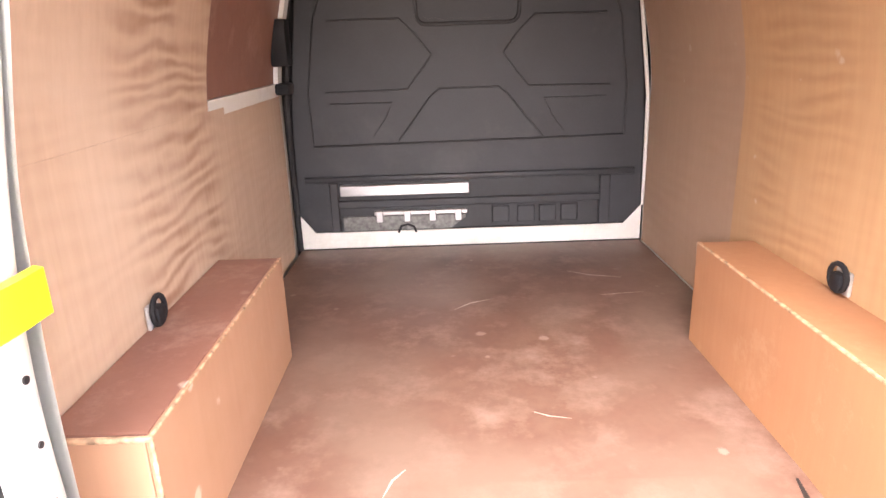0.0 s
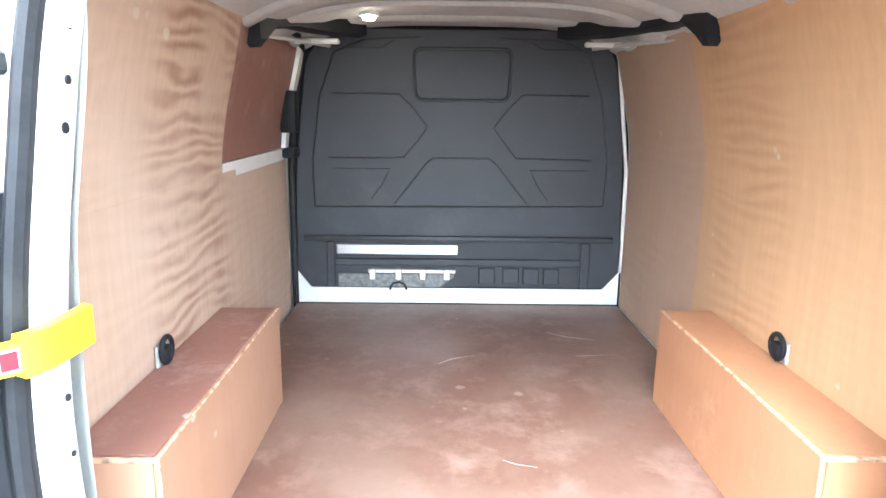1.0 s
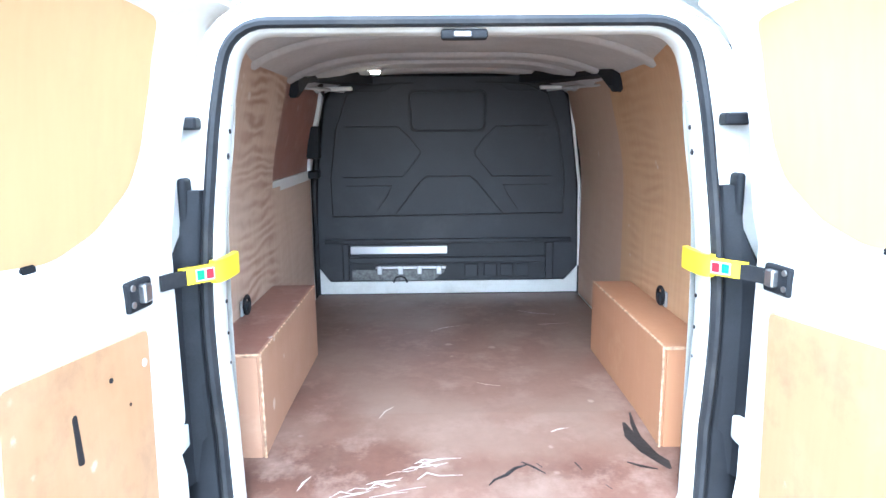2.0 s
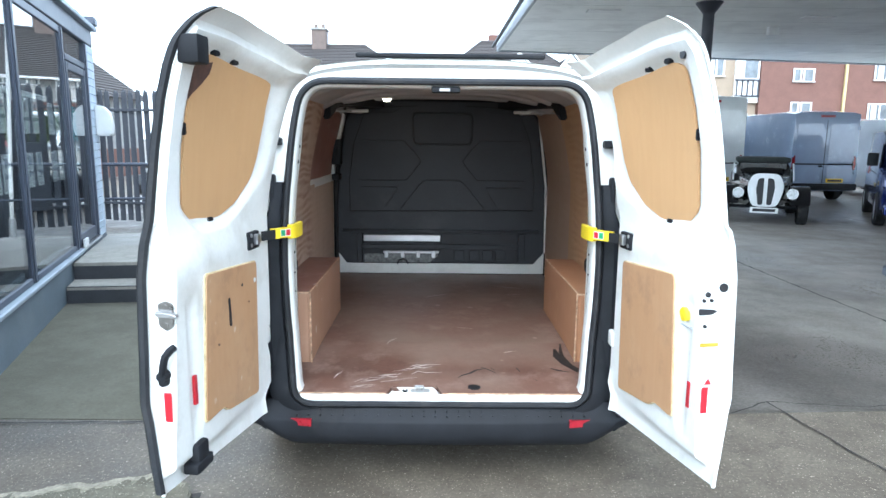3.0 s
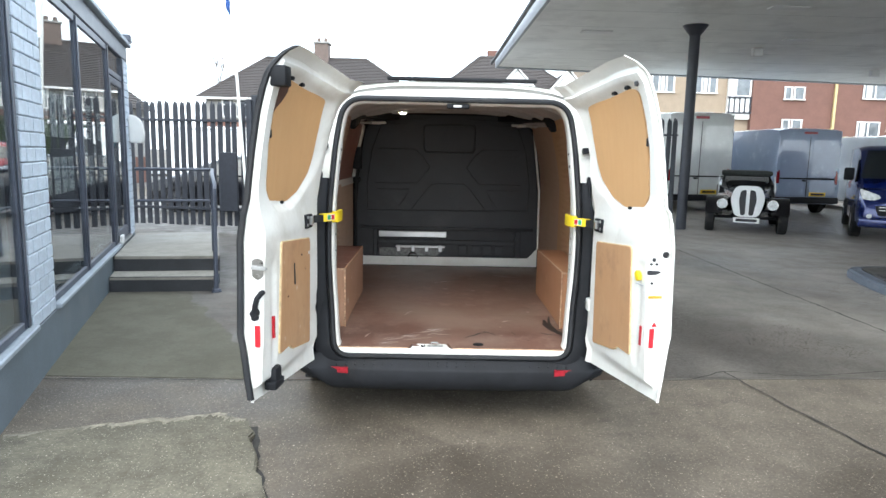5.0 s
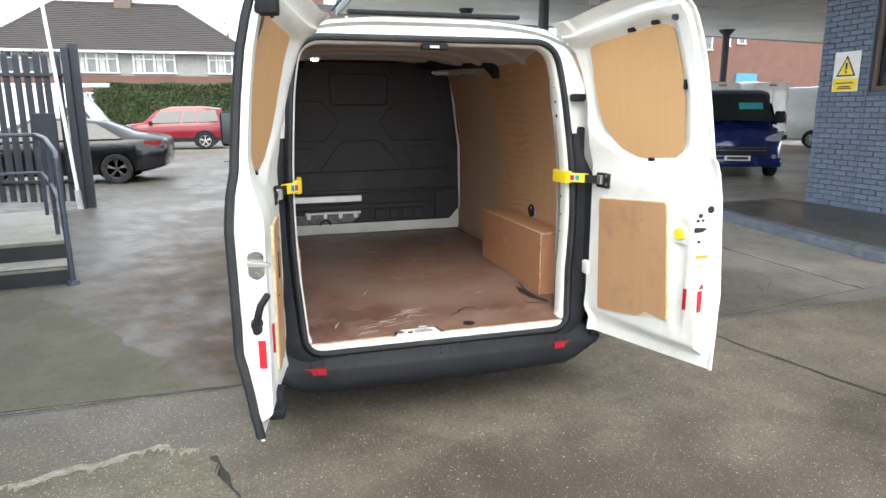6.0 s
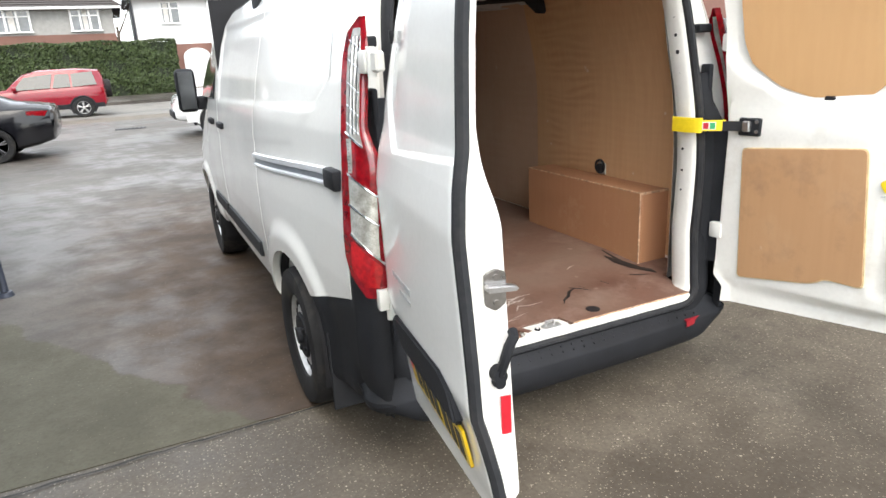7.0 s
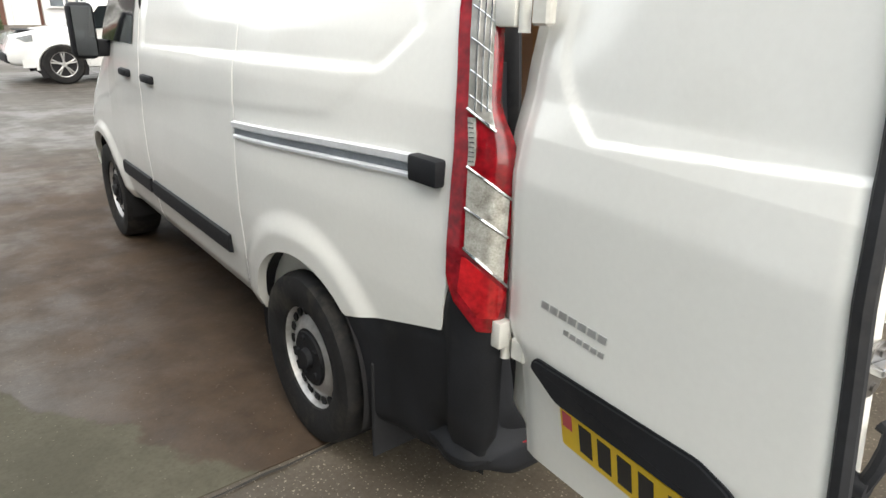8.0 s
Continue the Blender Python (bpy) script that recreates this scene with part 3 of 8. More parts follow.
# rear corner panel: closes the body between the seal and the body's outer edge
def body_outline():
    right = [(side_x(0.318, 0.80 + 1.16 * i / 40), 0.80 + 1.16 * i / 40) for i in range(41)]
    w = right[-1][0]
    over = [(w * k, 1.96 + 0.045 * (1 - k * k)) for k in (0.75, 0.5, 0.25, 0.0)]
    half = right + over
    return half + [(-x, z) for x, z in half[-2::-1]]


def to_outline(p, hub=(0.0, 1.15)):
    """Where the line from the hub through p leaves the body's outline."""
    o = body_outline()
    dx, dz = p[0] - hub[0], p[1] - hub[1]
    best = p
    far = 0.0
    for (x0, z0), (x1, z1) in zip(o, o[1:]):
        ex, ez = x1 - x0, z1 - z0
        den = dx * ez - dz * ex
        if abs(den) > 1e-9:
            t = ((x0 - hub[0]) * ez - (z0 - hub[1]) * ex) / den
            u = ((x0 - hub[0]) * dz - (z0 - hub[1]) * dx) / den
            if t > far and -0.001 <= u <= 1.001:
                far, best = t, (hub[0] + t * dx, hub[1] + t * dz)
    return best


ring_in = [p for p in opening(0.036) if p[1] > 0.86]
first = max(range(len(ring_in)), key=lambda i: (ring_in[i][0] > 0) * (10 - ring_in[i][1]))
ring_in = ring_in[first:] + ring_in[:first]
dense = []
for p, q in zip(ring_in, ring_in[1:]):
    n = max(1, int(math.hypot(q[0] - p[0], q[1] - p[1]) / 0.06))
    dense += [(p[0] + (q[0] - p[0]) * i / n, p[1] + (q[1] - p[1]) * i / n) for i in range(n)]
ring_in = dense + [ring_in[-1]]
rows_w = []
for p in ring_in:
    q = to_outline(p)
    row = []
    for k, dy in ((0.0, 0.004), (0.10, 0.028), (0.35, 0.030), (0.75, 0.024), (0.93, 0.018), (1.0, 0.030)):
        x, z = p[0] + (q[0] - p[0]) * k, p[1] + (q[1] - p[1]) * k
        outer_y = 0.318 + 0.12 * smooth01((z - 1.2) / 0.8)
        y = rear_y(z) + (outer_y - rear_y(z)) * k + dy * (1 - 0.6 * k)
        row.append((x, y, z))
    rows_w.append(row)
part("rear_corner_panel", loft(rows_w), WHITE_IN, van, "white painted rear body frame round the door opening", smooth=40)
for s in (-1, 1):
    part("hinge_bracket", box(s * 0.765 - 0.035, s * 0.765 + 0.035, rear_y(1.62) - 0.02, rear_y(1.62) + 0.03, 1.605, 1.640, 0.006), BLACK, van, "black hinge bracket")
    part("pillar_tongue", box(s * 0.768 - 0.012, s * 0.768 + 0.012, rear_y(1.4) - 0.028, rear_y(1.4) + 0.03, 1.30, 1.475, 0.011, 3), BLACK, van, "black plastic tongue on the pillar")
    rows_c = []
    rim_line = opening(0.034)
    edge_at = lambda z: min(0.726, min(rim_line, key=lambda p: abs(p[1] - max(z, 0.72)) + (p[0] < 0) * 9)[0])
    for i in range(15):
        z = 0.60 + 0.06 * i
        k, yr = smooth01((z - 1.15) / 0.2), rear_y(z)
        rows_c.append([(s * x, y, z) for x, y in ((edge_at(z), yr + 0.006), (edge_at(z) + 0.012, yr - 0.010), (0.778 - 0.012 * k, yr - 0.022), (0.806 - 0.032 * k, yr - 0.090 + 0.07 * k), (0.826 - 0.045 * k, yr - 0.075 + 0.07 * k), (0.830 - 0.045 * k, yr + 0.03))])
    cov = loft(rows_c, caps=True)
    part("pillar_cover", cov, BLACK, van, "black plastic pillar cover")
outer = opening(0.036)
low_run = [i for i, p in enumerate(outer) if p[1] < 0.90]
cut = next((k for k in range(1, len(low_run)) if low_run[k] != low_run[k - 1] + 1), 0)
low_run = low_run[cut:] + low_run[:cut]
rows_s = []
for off, dy in ((0.036, 0.004), (0.046, -0.012), (0.075, -0.014), (0.14, 0.02)):
    o = opening(off)
    rows_s.append([(o[i][0], rear_y(o[i][1]) + dy, o[i][1]) for i in low_run])
part("lower_surround", loft(rows_s), BLACK, van, "black plastic trim between seal and bumper")
part("roof_trim", box(-0.40, 0.46, 0.425, 0.46, 2.000, 2.022, 0.006), BLACK, van, "black roof edge trim")

# bumper
def bumper_plan(t):
    """The bumper's outer line from the left wheel arch (t 0) round the rear to the right one (t 1)."""
    pts = [(-0.92, 0.80), (-0.89, 0.55), (-0.885, 0.40), (-0.902, 0.30), (-0.872, 0.232), (-0.77, 0.212), (-0.6, 0.198), (-0.3, 0.184), (0, 0.180), (0.3, 0.184), (0.6, 0.198), (0.77, 0.212), (0.872, 0.232), (0.902, 0.30), (0.885, 0.40), (0.89, 0.55), (0.92, 0.80)]
    f = t * (len(pts) - 1)
    i = min(int(f), len(pts) - 2)
    k = f - i
    p = [Vector(pts[max(0, min(len(pts) - 1, i + j))]) for j in (-1, 0, 1, 2)]
    return 0.5 * ((2 * p[1]) + (p[2] - p[0]) * k + (2 * p[0] - 5 * p[1] + 4 * p[2] - p[3]) * k * k + (3 * p[1] - p[0] - 3 * p[2] + p[3]) * k**3)


rows = []
for i in range(113):
    q = bumper_plan(i / 112)
    c = Vector((0, 0.75))
    inward = Vector((-q.x * 0.55, 0.75 - q.y)).normalized()
    top = 0.405
    low = 0.228 + 0.07 * smooth01((abs(q.x) - 0.70) / 0.17)
    row = []
    for d, z in ((0.14, low - 0.01), (0.05, low), (0.012, low + 0.03), (0.0, low + 0.07), (0.001, top - 0.054), (0.004, top - 0.043), (0.012, top - 0.036), (0.045, top)):
        yy = q.y + inward.y * d
        clear = RW_Y - math.sqrt(max(0.0, 0.162 - (z - 0.36) ** 2))
        row.append((q.x + inward.x * d, min(yy, clear) if q.y > 0.45 else yy, z))
    row.append((q.x * 0.90, max(min(q.y + 0.03, 0.78), 0.25), top + 0.032))
    rows.append(row)
bumper = part("rear_bumper", loft(rows), BLACK, van, "dark textured plastic rear bumper with step", smooth=50)
for s in (-1, 1):
    part("reflector", loft([[(s * x, 0.1945 + 0.20 * (abs(x) - 0.592) + d, z) for x in (0.592, 0.641, 0.690)] for d, z in ((0.014, 0.333), (-0.005, 0.335), (-0.005, 0.366), (0.014, 0.368))]), RED_DULL, bumper, "red bumper reflector")
for i in range(26):
    for j in range(2):
        x = -0.66 + i * 0.053
        part("tread_stud", cyl((x, 0.203 + 0.016 * j + 0.025 * abs(x), 0.368 + 0.017 * j), (x, 0.203 + 0.016 * j + 0.025 * abs(x), 0.3855 + 0.017 * j), 0.006, 0.004, 6), BLACK, bumper)

# tail lamps: a tall wrap-round cluster on each rear corner
def lamp_point(k, z, lift=0.0):
    """k 0 on the body side, 1 on the rear; lift outward."""
    base = side_x(0.34, max(0.82, z))
    lean = 0.12 * smooth01((z - 1.2) / 0.8)
    up = smooth01((z - 1.22) / 0.16)
    a = Vector((base + 0.004, 0.310 + lean))
    b = Vector((base - 0.018, 0.180 + lean * 0.9 + 0.030 * up))
    c = Vector((base - 0.088 + 0.034 * up, 0.186 + lean * 0.85 + 0.042 * up))
    p = (1 - k) ** 2 * a + 2 * k * (1 - k) * b + k * k * c
    n = Vector((0.8 - 0.75 * k, -0.3 - 0.7 * k)).normalized()
    return p + n * lift


def lamp_piece(name, s, k0, k1, lift, material, parent, label=""):
    """k0, k1: tables of k by height."""
    z0, z1 = k0[0][0], k0[-1][0]
    rows = []
    for i in range(41):
        z = z0 + (z1 - z0) * i / 40
        a, b = lerp_table(k0, z), lerp_table(k1, z)
        row = [(s * lamp_point(a, z, -0.02).x, lamp_point(a, z, -0.02).y, z)]
        for j in range(9):
            k = a + (b - a) * j / 8
            p = lamp_point(k, z, lift)
            row.append((s * p.x, p.y, z))
        row.append((s * lamp_point(b, z, -0.02).x, lamp_point(b, z, -0.02).y, z))
        rows.append(row)
    return part(name, loft(rows, caps=True), material, parent, label, smooth=40)


# corner cladding: flush with the body side behind the wheel, round under the lamp
for s in (-1, 1):
    rows = []
    for i in range(45):
        u, k = min(1.0, i / 28), max(0.0, (i - 28) / 16)
        row = []
        for f in (0.0, 0.03, 0.08, 0.16, 0.28, 0.40, 0.52, 0.64, 0.76, 0.86, 0.94, 1.0):
            y_top = 0.80 + (0.318 - 0.80) * u
            top = (side_bottom(y_top) if y_top < 0.795 else 0.625) + 0.014
            low = 0.262 + 0.02 * u
            z = low + (top - low) * f
            ahead = RW_Y - math.sqrt(max(0.0, ARCH_R**2 - (z - 0.36) ** 2)) - 0.5 * max(0.0, 0.36 - z)
            tuck = 0.05 * (1 - smooth01((z - low + 0.01) / 0.06)) + 0.012 * smooth01((f - 0.93) / 0.07) * (k == 0) + 0.045 * smooth01((0.47 - z) / 0.07) * smooth01((u - 0.6) / 0.4)
            y = ahead + (0.318 - ahead) * u
            if k:
                p = lamp_point(k, min(z, 0.93), 0.002 - tuck)
                row.append((s * p.x, p.y, z))
            else:
                row.append((s * (side_x(y, max(z, 0.56)) - 0.0025 - tuck), y, z))
        rows.append(row)
    p = lamp_point(1.0, 0.8, -0.04)
    rows.append([(s * (p.x - 0.01), p.y + 0.02, z) for x, y, z in rows[-1]])
    part("corner_cladding", loft(rows), BLACK, van, "black textured plastic cladding behind the wheel", smooth=40)


for s in (-1, 1):
    tl = lamp_piece("tail_lamp", s, [(0.79, 0.45), (0.86, 0.10), (0.92, 0.0), (1.58, 0.0), (1.655, 0.10), (1.70, 0.42)], [(0.79, 0.85), (0.82, 1.0), (1.50, 0.98), (1.60, 0.86), (1.70, 0.66)], 0.006, RED_LENS, van, "tall red and clear tail lamp cluster")
    lamp_piece("reverse_lens", s, [(1.30, 0.55), (1.34, 0.19), (1.60, 0.17), (1.665, 0.30)], [(1.30, 0.62), (1.55, 0.61), (1.665, 0.52)], 0.009, CLEAR_LENS, tl, "clear chequered upper lens")
    lamp_piece("side_strip", s, [(1.215, 0.18), (1.325, 0.18)], [(1.215, 0.27), (1.325, 0.30)], 0.009, AMBER_LENS, tl, "clear ribbed strip")
    lamp_piece("indicator_lens", s, [(1.045, 0.85), (1.11, 0.21), (1.21, 0.19)], [(1.045, 0.88), (1.14, 0.86), (1.21, 0.21)], 0.009, AMBER_LENS, tl, "pale indicator lens")
    lamp_piece("indicator_lens", s, [(0.925, 0.86), (1.01, 0.23), (1.11, 0.21)], [(0.925, 0.88), (1.045, 0.88), (1.11, 0.23)], 0.009, AMBER_LENS, tl, "clear slanted lower lens")
    lamp_piece("brake_lens", s, [(0.83, 0.45), (0.89, 0.16), (0.985, 0.20)], [(0.83, 0.80), (0.90, 0.94), (0.985, 0.26)], 0.009, RED_DEEP, tl, "deep red brake lens")
    for z in (1.375, 1.43, 1.50, 1.57, 1.63):
        pts = [(s * lamp_point(k, z - 0.09 * (k - 0.2), 0.0105).x, lamp_point(k, z - 0.09 * (k - 0.2), 0.0105).y, z - 0.09 * (k - 0.2)) for k in (0.20, 0.30, 0.40, 0.50, 0.58)]
        part("lens_line", tube(pts, 0.0018, 5), CHROME, tl, "moulded line in the clear lens")
    for k in (0.29, 0.40, 0.51):
        part("lens_line", tube([(s * lamp_point(k, z, 0.0105).x, lamp_point(k, z, 0.0105).y, z) for z in (1.34, 1.42, 1.52, 1.64)], 0.0026, 5), CHROME, tl, "moulded line in the clear lens")
    for ka, za, kb, zb in ((0.18, 1.345, 0.62, 1.298), (0.18, 1.212, 0.88, 1.140), (0.20, 1.112, 0.89, 1.045), (0.22, 1.012, 0.99, 0.910)):
        pts = []
        for i in range(10):
            k, z = ka + (kb - ka) * i / 9, za + (zb - za) * i / 9
            q = lamp_point(k, z, 0.011)
            pts.append((s * q.x, q.y, z))
        part("chrome_bar", tube(pts, 0.0042, 6), CHROME, tl, "slanted chrome bar")
    for i in range(9):
        z = 1.225 + 0.011 * i
        pts = [(s * lamp_point(k, z, 0.0098).x, lamp_point(k, z, 0.0098).y, z) for k in (0.19, 0.26)]
        part("lens_rib", tube(pts, 0.0014, 4), CHROME, tl, "fine moulded rib")

# ---- rear doors, standing open a little past a right angle ----
def door_out(z):
    """The outer skin, from the hinge plane outwards; the top rolls over towards the roof."""
    return lerp_table([(0.44, -0.014), (0.55, 0.0), (0.65, 0.012), (0.75, 0.032), (0.80, 0.045), (0.90, 0.046), (1.05, 0.050), (1.20, 0.055), (1.30, 0.046), (1.38, 0.030), (1.45, 0.025), (1.60, 0.013), (1.75, -0.005), (1.85, -0.027), (1.92, -0.048), (1.97, -0.078), (2.01, -0.112), (2.04, -0.150)], z)


def door_in(u, z):
    """The inner pressing."""
    low = -0.020 - 0.042 * min(1.0, max(0.0, u) / 0.5)
    v = low + (door_out(z) - 0.048 - low) * smooth01((z - 1.20) / 0.24)
    foot = smooth01((z - 0.475 - 0.02 * u) / 0.085)
    head = 1 - smooth01((z - 1.955) / 0.04)
    thin = door_out(z) - 0.012
    return min(thin, thin + (v - thin) * foot * head)


EDGE = [(0.44, 0.800), (0.55, 0.790), (0.65, 0.783), (0.73, 0.771), (0.76, 0.767), (0.80, 0.761), (0.90, 0.752), (1.05, 0.737), (1.20, 0.721), (1.30, 0.710), (1.36, 0.700), (1.45, 0.690), (1.60, 0.672), (1.75, 0.654), (1.85, 0.643), (1.92, 0.632), (1.98, 0.608), (2.01, 0.585), (2.04, 0.545)]


def door_edge(z):
    """The free edge, measured from the hinge."""
    return lerp_table(EDGE, z)


LOWER_PANEL = [(0.070, 0.572), (0.375, 0.628), (0.405, 0.640), (0.440, 0.664), (0.575, 0.662), (0.530, 1.172), (0.045, 1.130)]
UPPER_PANEL = [(0.020, 1.56), (0.050, 1.47), (0.160, 1.385), (0.28, 1.343), (0.48, 1.343), (0.545, 1.40), (0.545, 1.62), (0.505, 1.890), (0.45, 1.908), (0.10, 1.880), (0.030, 1.860), (0.015, 1.70)]


def inside(poly, p):
    """Signed distance to the outline's edge, positive inside (near the outline)."""
    best, odd = 9.0, False
    for i, a in enumerate(poly):
        b = poly[i - 1]
        ax, ay, bx, by = a[0], a[1], b[0], b[1]
        if (ay > p[1]) != (by > p[1]) and p[0] < (bx - ax) * (p[1] - ay) / (by - ay) + ax:
            odd = not odd
        dx, dy = bx - ax, by - ay
        t = max(0, min(1, ((p[0] - ax) * dx + (p[1] - ay) * dy) / (dx * dx + dy * dy + 1e-12)))
        best = min(best, math.hypot(p[0] - ax - t * dx, p[1] - ay - t * dy))
    return best if odd else -best


class Door:
    def __init__(self, s, angle, hinge_y, lip):
        a = radians(angle)
        self.s = s
        self.lip = lip
        self.h = Vector((s * 0.80, hinge_y, 0))
        self.d = Vector((s * math.sin(a), -math.cos(a), 0))
        self.n = Vector((s * math.cos(a), math.sin(a), 0))

    def at(self, u, v, z):
        # the roof line falls towards the hinge side
        fall = 0.085 * max(0.0, 1 - max(0.0, u) / 0.42) ** 2 * smooth01((z - 1.80) / 0.22)
        lift = 0.085 * max(0.0, u) * (1 - smooth01((z - 0.44) / 0.20))
        # the hinge edge leans inwards with the body side
        lean = lerp_table([(0.4, 0.0), (1.2, 0.0), (1.45, 0.020), (1.67, 0.052), (1.93, 0.100), (2.0, 0.110)], z) * max(0.0, 1 - max(0.0, u + 0.05) / 0.32) ** 1.5
        return self.h + self.d * u + self.n * (v - lean) + Vector((0, 0, z - fall + lift))

    def edge(self, z):
        return door_edge(z) + (0.018 if self.s < 0 else 0.0)

    def end(self, z):
        """Where the end face stands."""
        return self.edge(z) - (0.030 if self.s < 0 else lerp_table([(0.44, 0.050), (0.97, 0.045), (1.2, 0.040), (1.4, 0.028), (1.997, 0.022)], z))

    def skin(self):
        UP = soften(UPPER_PANEL, 0.03, 3)
        ob = thing_part("rear_door", van, "open white rear door with plywood panels inside")
        zs = sorted([0.44 + 1.60 * i / 104 for i in range(105)] + [0.4745 + 0.006 * i for i in range(14)] + [1.2965 + 0.0045 * i for i in range(18)])
        outer, inner = [], []
        for z in zs:
            f = self.end(z)
            e = self.edge(z) - (0.022 if self.s < 0 else 0.0)
            u0 = (-0.020 - 0.035 * smooth01((z - 0.76) / 0.08)) if self.s < 0 else 0.0
            us = [u0, u0 + 0.006] + [u0 + 0.012 + (f - 0.030 - u0) * i / 62 for i in range(63)] + [f - 0.010, f - 0.006, f, f + 0.002]
            us += [f + (e - f) * k for k in (0.5, 0.8, 1.0)]
            ro, ri = [], []
            for u in us:
                out = door_out(z)
                # a crease bounds the blank window on the outside
                w = min((u - 0.020 - 4.2 * max(0, 1.50 - z) ** 2) / 0.020, (1.2 - u) / 0.03, (z - 1.298 - 0.075 * u) / 0.013, (1.95 - z) / 0.03)
                v = out - 0.010 * smooth01(w)
                v -= (0.006 if self.s < 0 else 0.018) * (1 - smooth01((u - u0) / 0.045)) + 0.010 * smooth01((u - e + 0.03) / 0.03)
                ro.append(self.at(u, v, z))
                vi = door_in(u, z)
                m = inside(UP, (u, z))
                vi += 0.026 * smooth01((m + 0.045) / 0.045)
                groove = smooth01((u - 0.585) / 0.03) * (1 - smooth01((u - 0.64) / 0.02)) * smooth01((1.12 - z) / 0.03) * smooth01((z - 0.62) / 0.04)
                vi += 0.008 * groove
                thin = v - 0.011
                if u >= f - 0.001:
                    vi = thin
                elif u >= f - 0.007:
                    vi = vi + 0.006
                elif u < u0 + 0.009:
                    vi = max(vi, thin - 0.02)
                reach = (0.075 if self.s < 0 else 0.050) * smooth01((z - 0.50) / 0.06)
                ri.append(self.at(u - reach * max(0.0, 1 - (u - u0) / 0.10), min(vi, thin), z))
            outer.append(ro)
            inner.append(ri)
        part("outer_skin", loft(outer), WHITE, ob, "glossy white outer skin", smooth=50)
        part("inner_skin", loft(inner), WHITE_IN, ob, "white painted inner pressing", smooth=40)
        rim = bmesh.new()
        loop_o = outer[0] + [r[-1] for r in outer[1:-1]] + outer[-1][::-1] + [r[0] for r in outer[1:-1]][::-1]
        loop_i = inner[0] + [r[-1] for r in inner[1:-1]] + inner[-1][::-1] + [r[0] for r in inner[1:-1]][::-1]
        part("folded_edge", loft([loop_o, loop_i], True, rim), WHITE_IN, ob, "white folded door edge")
        # plywood panels
        lo = bmesh.new()
        f = lo.faces.new([lo.verts.new((u, z, 0)) for u, z in soften(LOWER_PANEL, 0.02, 3)])
        back = bmesh.ops.extrude_face_region(lo, geom=[f])
        moved = {v for v in back["geom"] if isinstance(v, bmesh.types.BMVert)}
        for v in lo.verts:
            v.co = self.at(v.co.x, -0.020 - 0.042 * min(1.0, v.co.x / 0.5) - (0.010 if v in moved else -0.004), v.co.y)
        bmesh.ops.recalc_face_normals(lo, faces=lo.faces[:])
        part("lower_panel", lo, PLY_WORN, ob, "varnished plywood lower door panel")
        rim_lo = bmesh.new()
        cu, cz = 0.31, 0.89
        f = rim_lo.faces.new([rim_lo.verts.new((cu + (u - cu) * 1.022, cz + (z - cz) * 1.018, 0)) for u, z in soften(LOWER_PANEL, 0.02, 3)])
        back = bmesh.ops.extrude_face_region(rim_lo, geom=[f])
        moved = {v for v in back["geom"] if isinstance(v, bmesh.types.BMVert)}
        for v in rim_lo.verts:
            v.co = self.at(v.co.x, -0.020 - 0.042 * min(1.0, v.co.x / 0.5) - (0.0065 if v in moved else -0.004), v.co.y)
        bmesh.ops.recalc_face_normals(rim_lo, faces=rim_lo.faces[:])
        part("panel_edge", rim_lo, PLY_PALE, ob, "pale bare edge of the plywood panel")
        up = bmesh.new()
        f = up.faces.new([up.verts.new((u, z, 0)) for u, z in UP])
        bmesh.ops.triangulate(up, faces=[f])
        bmesh.ops.subdivide_edges(up, edges=up.edges[:], cuts=5, use_grid_fill=True)
        back = bmesh.ops.extrude_face_region(up, geom=up.faces[:])
        moved = {v for v in back["geom"] if isinstance(v, bmesh.types.BMVert)}
        for v in up.verts:
            z = v.co.y
            v.co = self.at(v.co.x, door_out(z) - 0.026 - (0.009 if v in moved else 0.0), z)
        bmesh.ops.recalc_face_normals(up, faces=up.faces[:])
        part("upper_panel", up, PLY_DOOR, ob, "plywood blank in the window opening")
        for u, z, q in ((0.262, 1.902, 0), (0.41, 1.915, 0), (0.012, 1.627, 1), (0.552, 1.66, 1), (0.352, 1.340, 0)):
            a, c = (0.020, 0.009) if q == 0 else (0.009, 0.020)
            clip = prism(soften([(u - a, z - c), (u + a, z - c), (u + a, z + c), (u - a, z + c)], 0.005, 2), 0.022, self.flat(door_out(z) - 0.020), bevel=0.003)
            part("panel_clip", clip, BLACK, ob, "dark plastic panel clip")
        return ob

    def on_end(self, z, lift=0.0015):
        """Lays outlines of (v, z) on the end face, thick towards the free side."""
        return axes(self.h + self.d * (self.end(z) + lift), self.n, (0, 0, 1), self.d)

    def end_strip(self, name, ob, v0, v1, z0, z1, material, label="", lift=0.0):
        return part(name, prism([(v0, z0), (v1, z0), (v1, z1), (v0, z1)], 0.003, self.on_end((z0 + z1) / 2, lift)), material, ob, label)

    def flat(self, v):
        """Lays outlines of (u, z) on the plane v, thick towards the inside."""
        return axes(self.at(0, v, 0), self.d, (0, 0, 1), -self.n)

    def strip(self, name, ob, u0, u1, z0, z1, material, label="", thick=0.003):
        v = door_in((u0 + u1) / 2, (z0 + z1) / 2)
        return part(name, prism([(u0, z0), (u1, z0), (u1, z1), (u0, z1)], thick + 0.006, self.flat(v + 0.006)), material, ob, label)


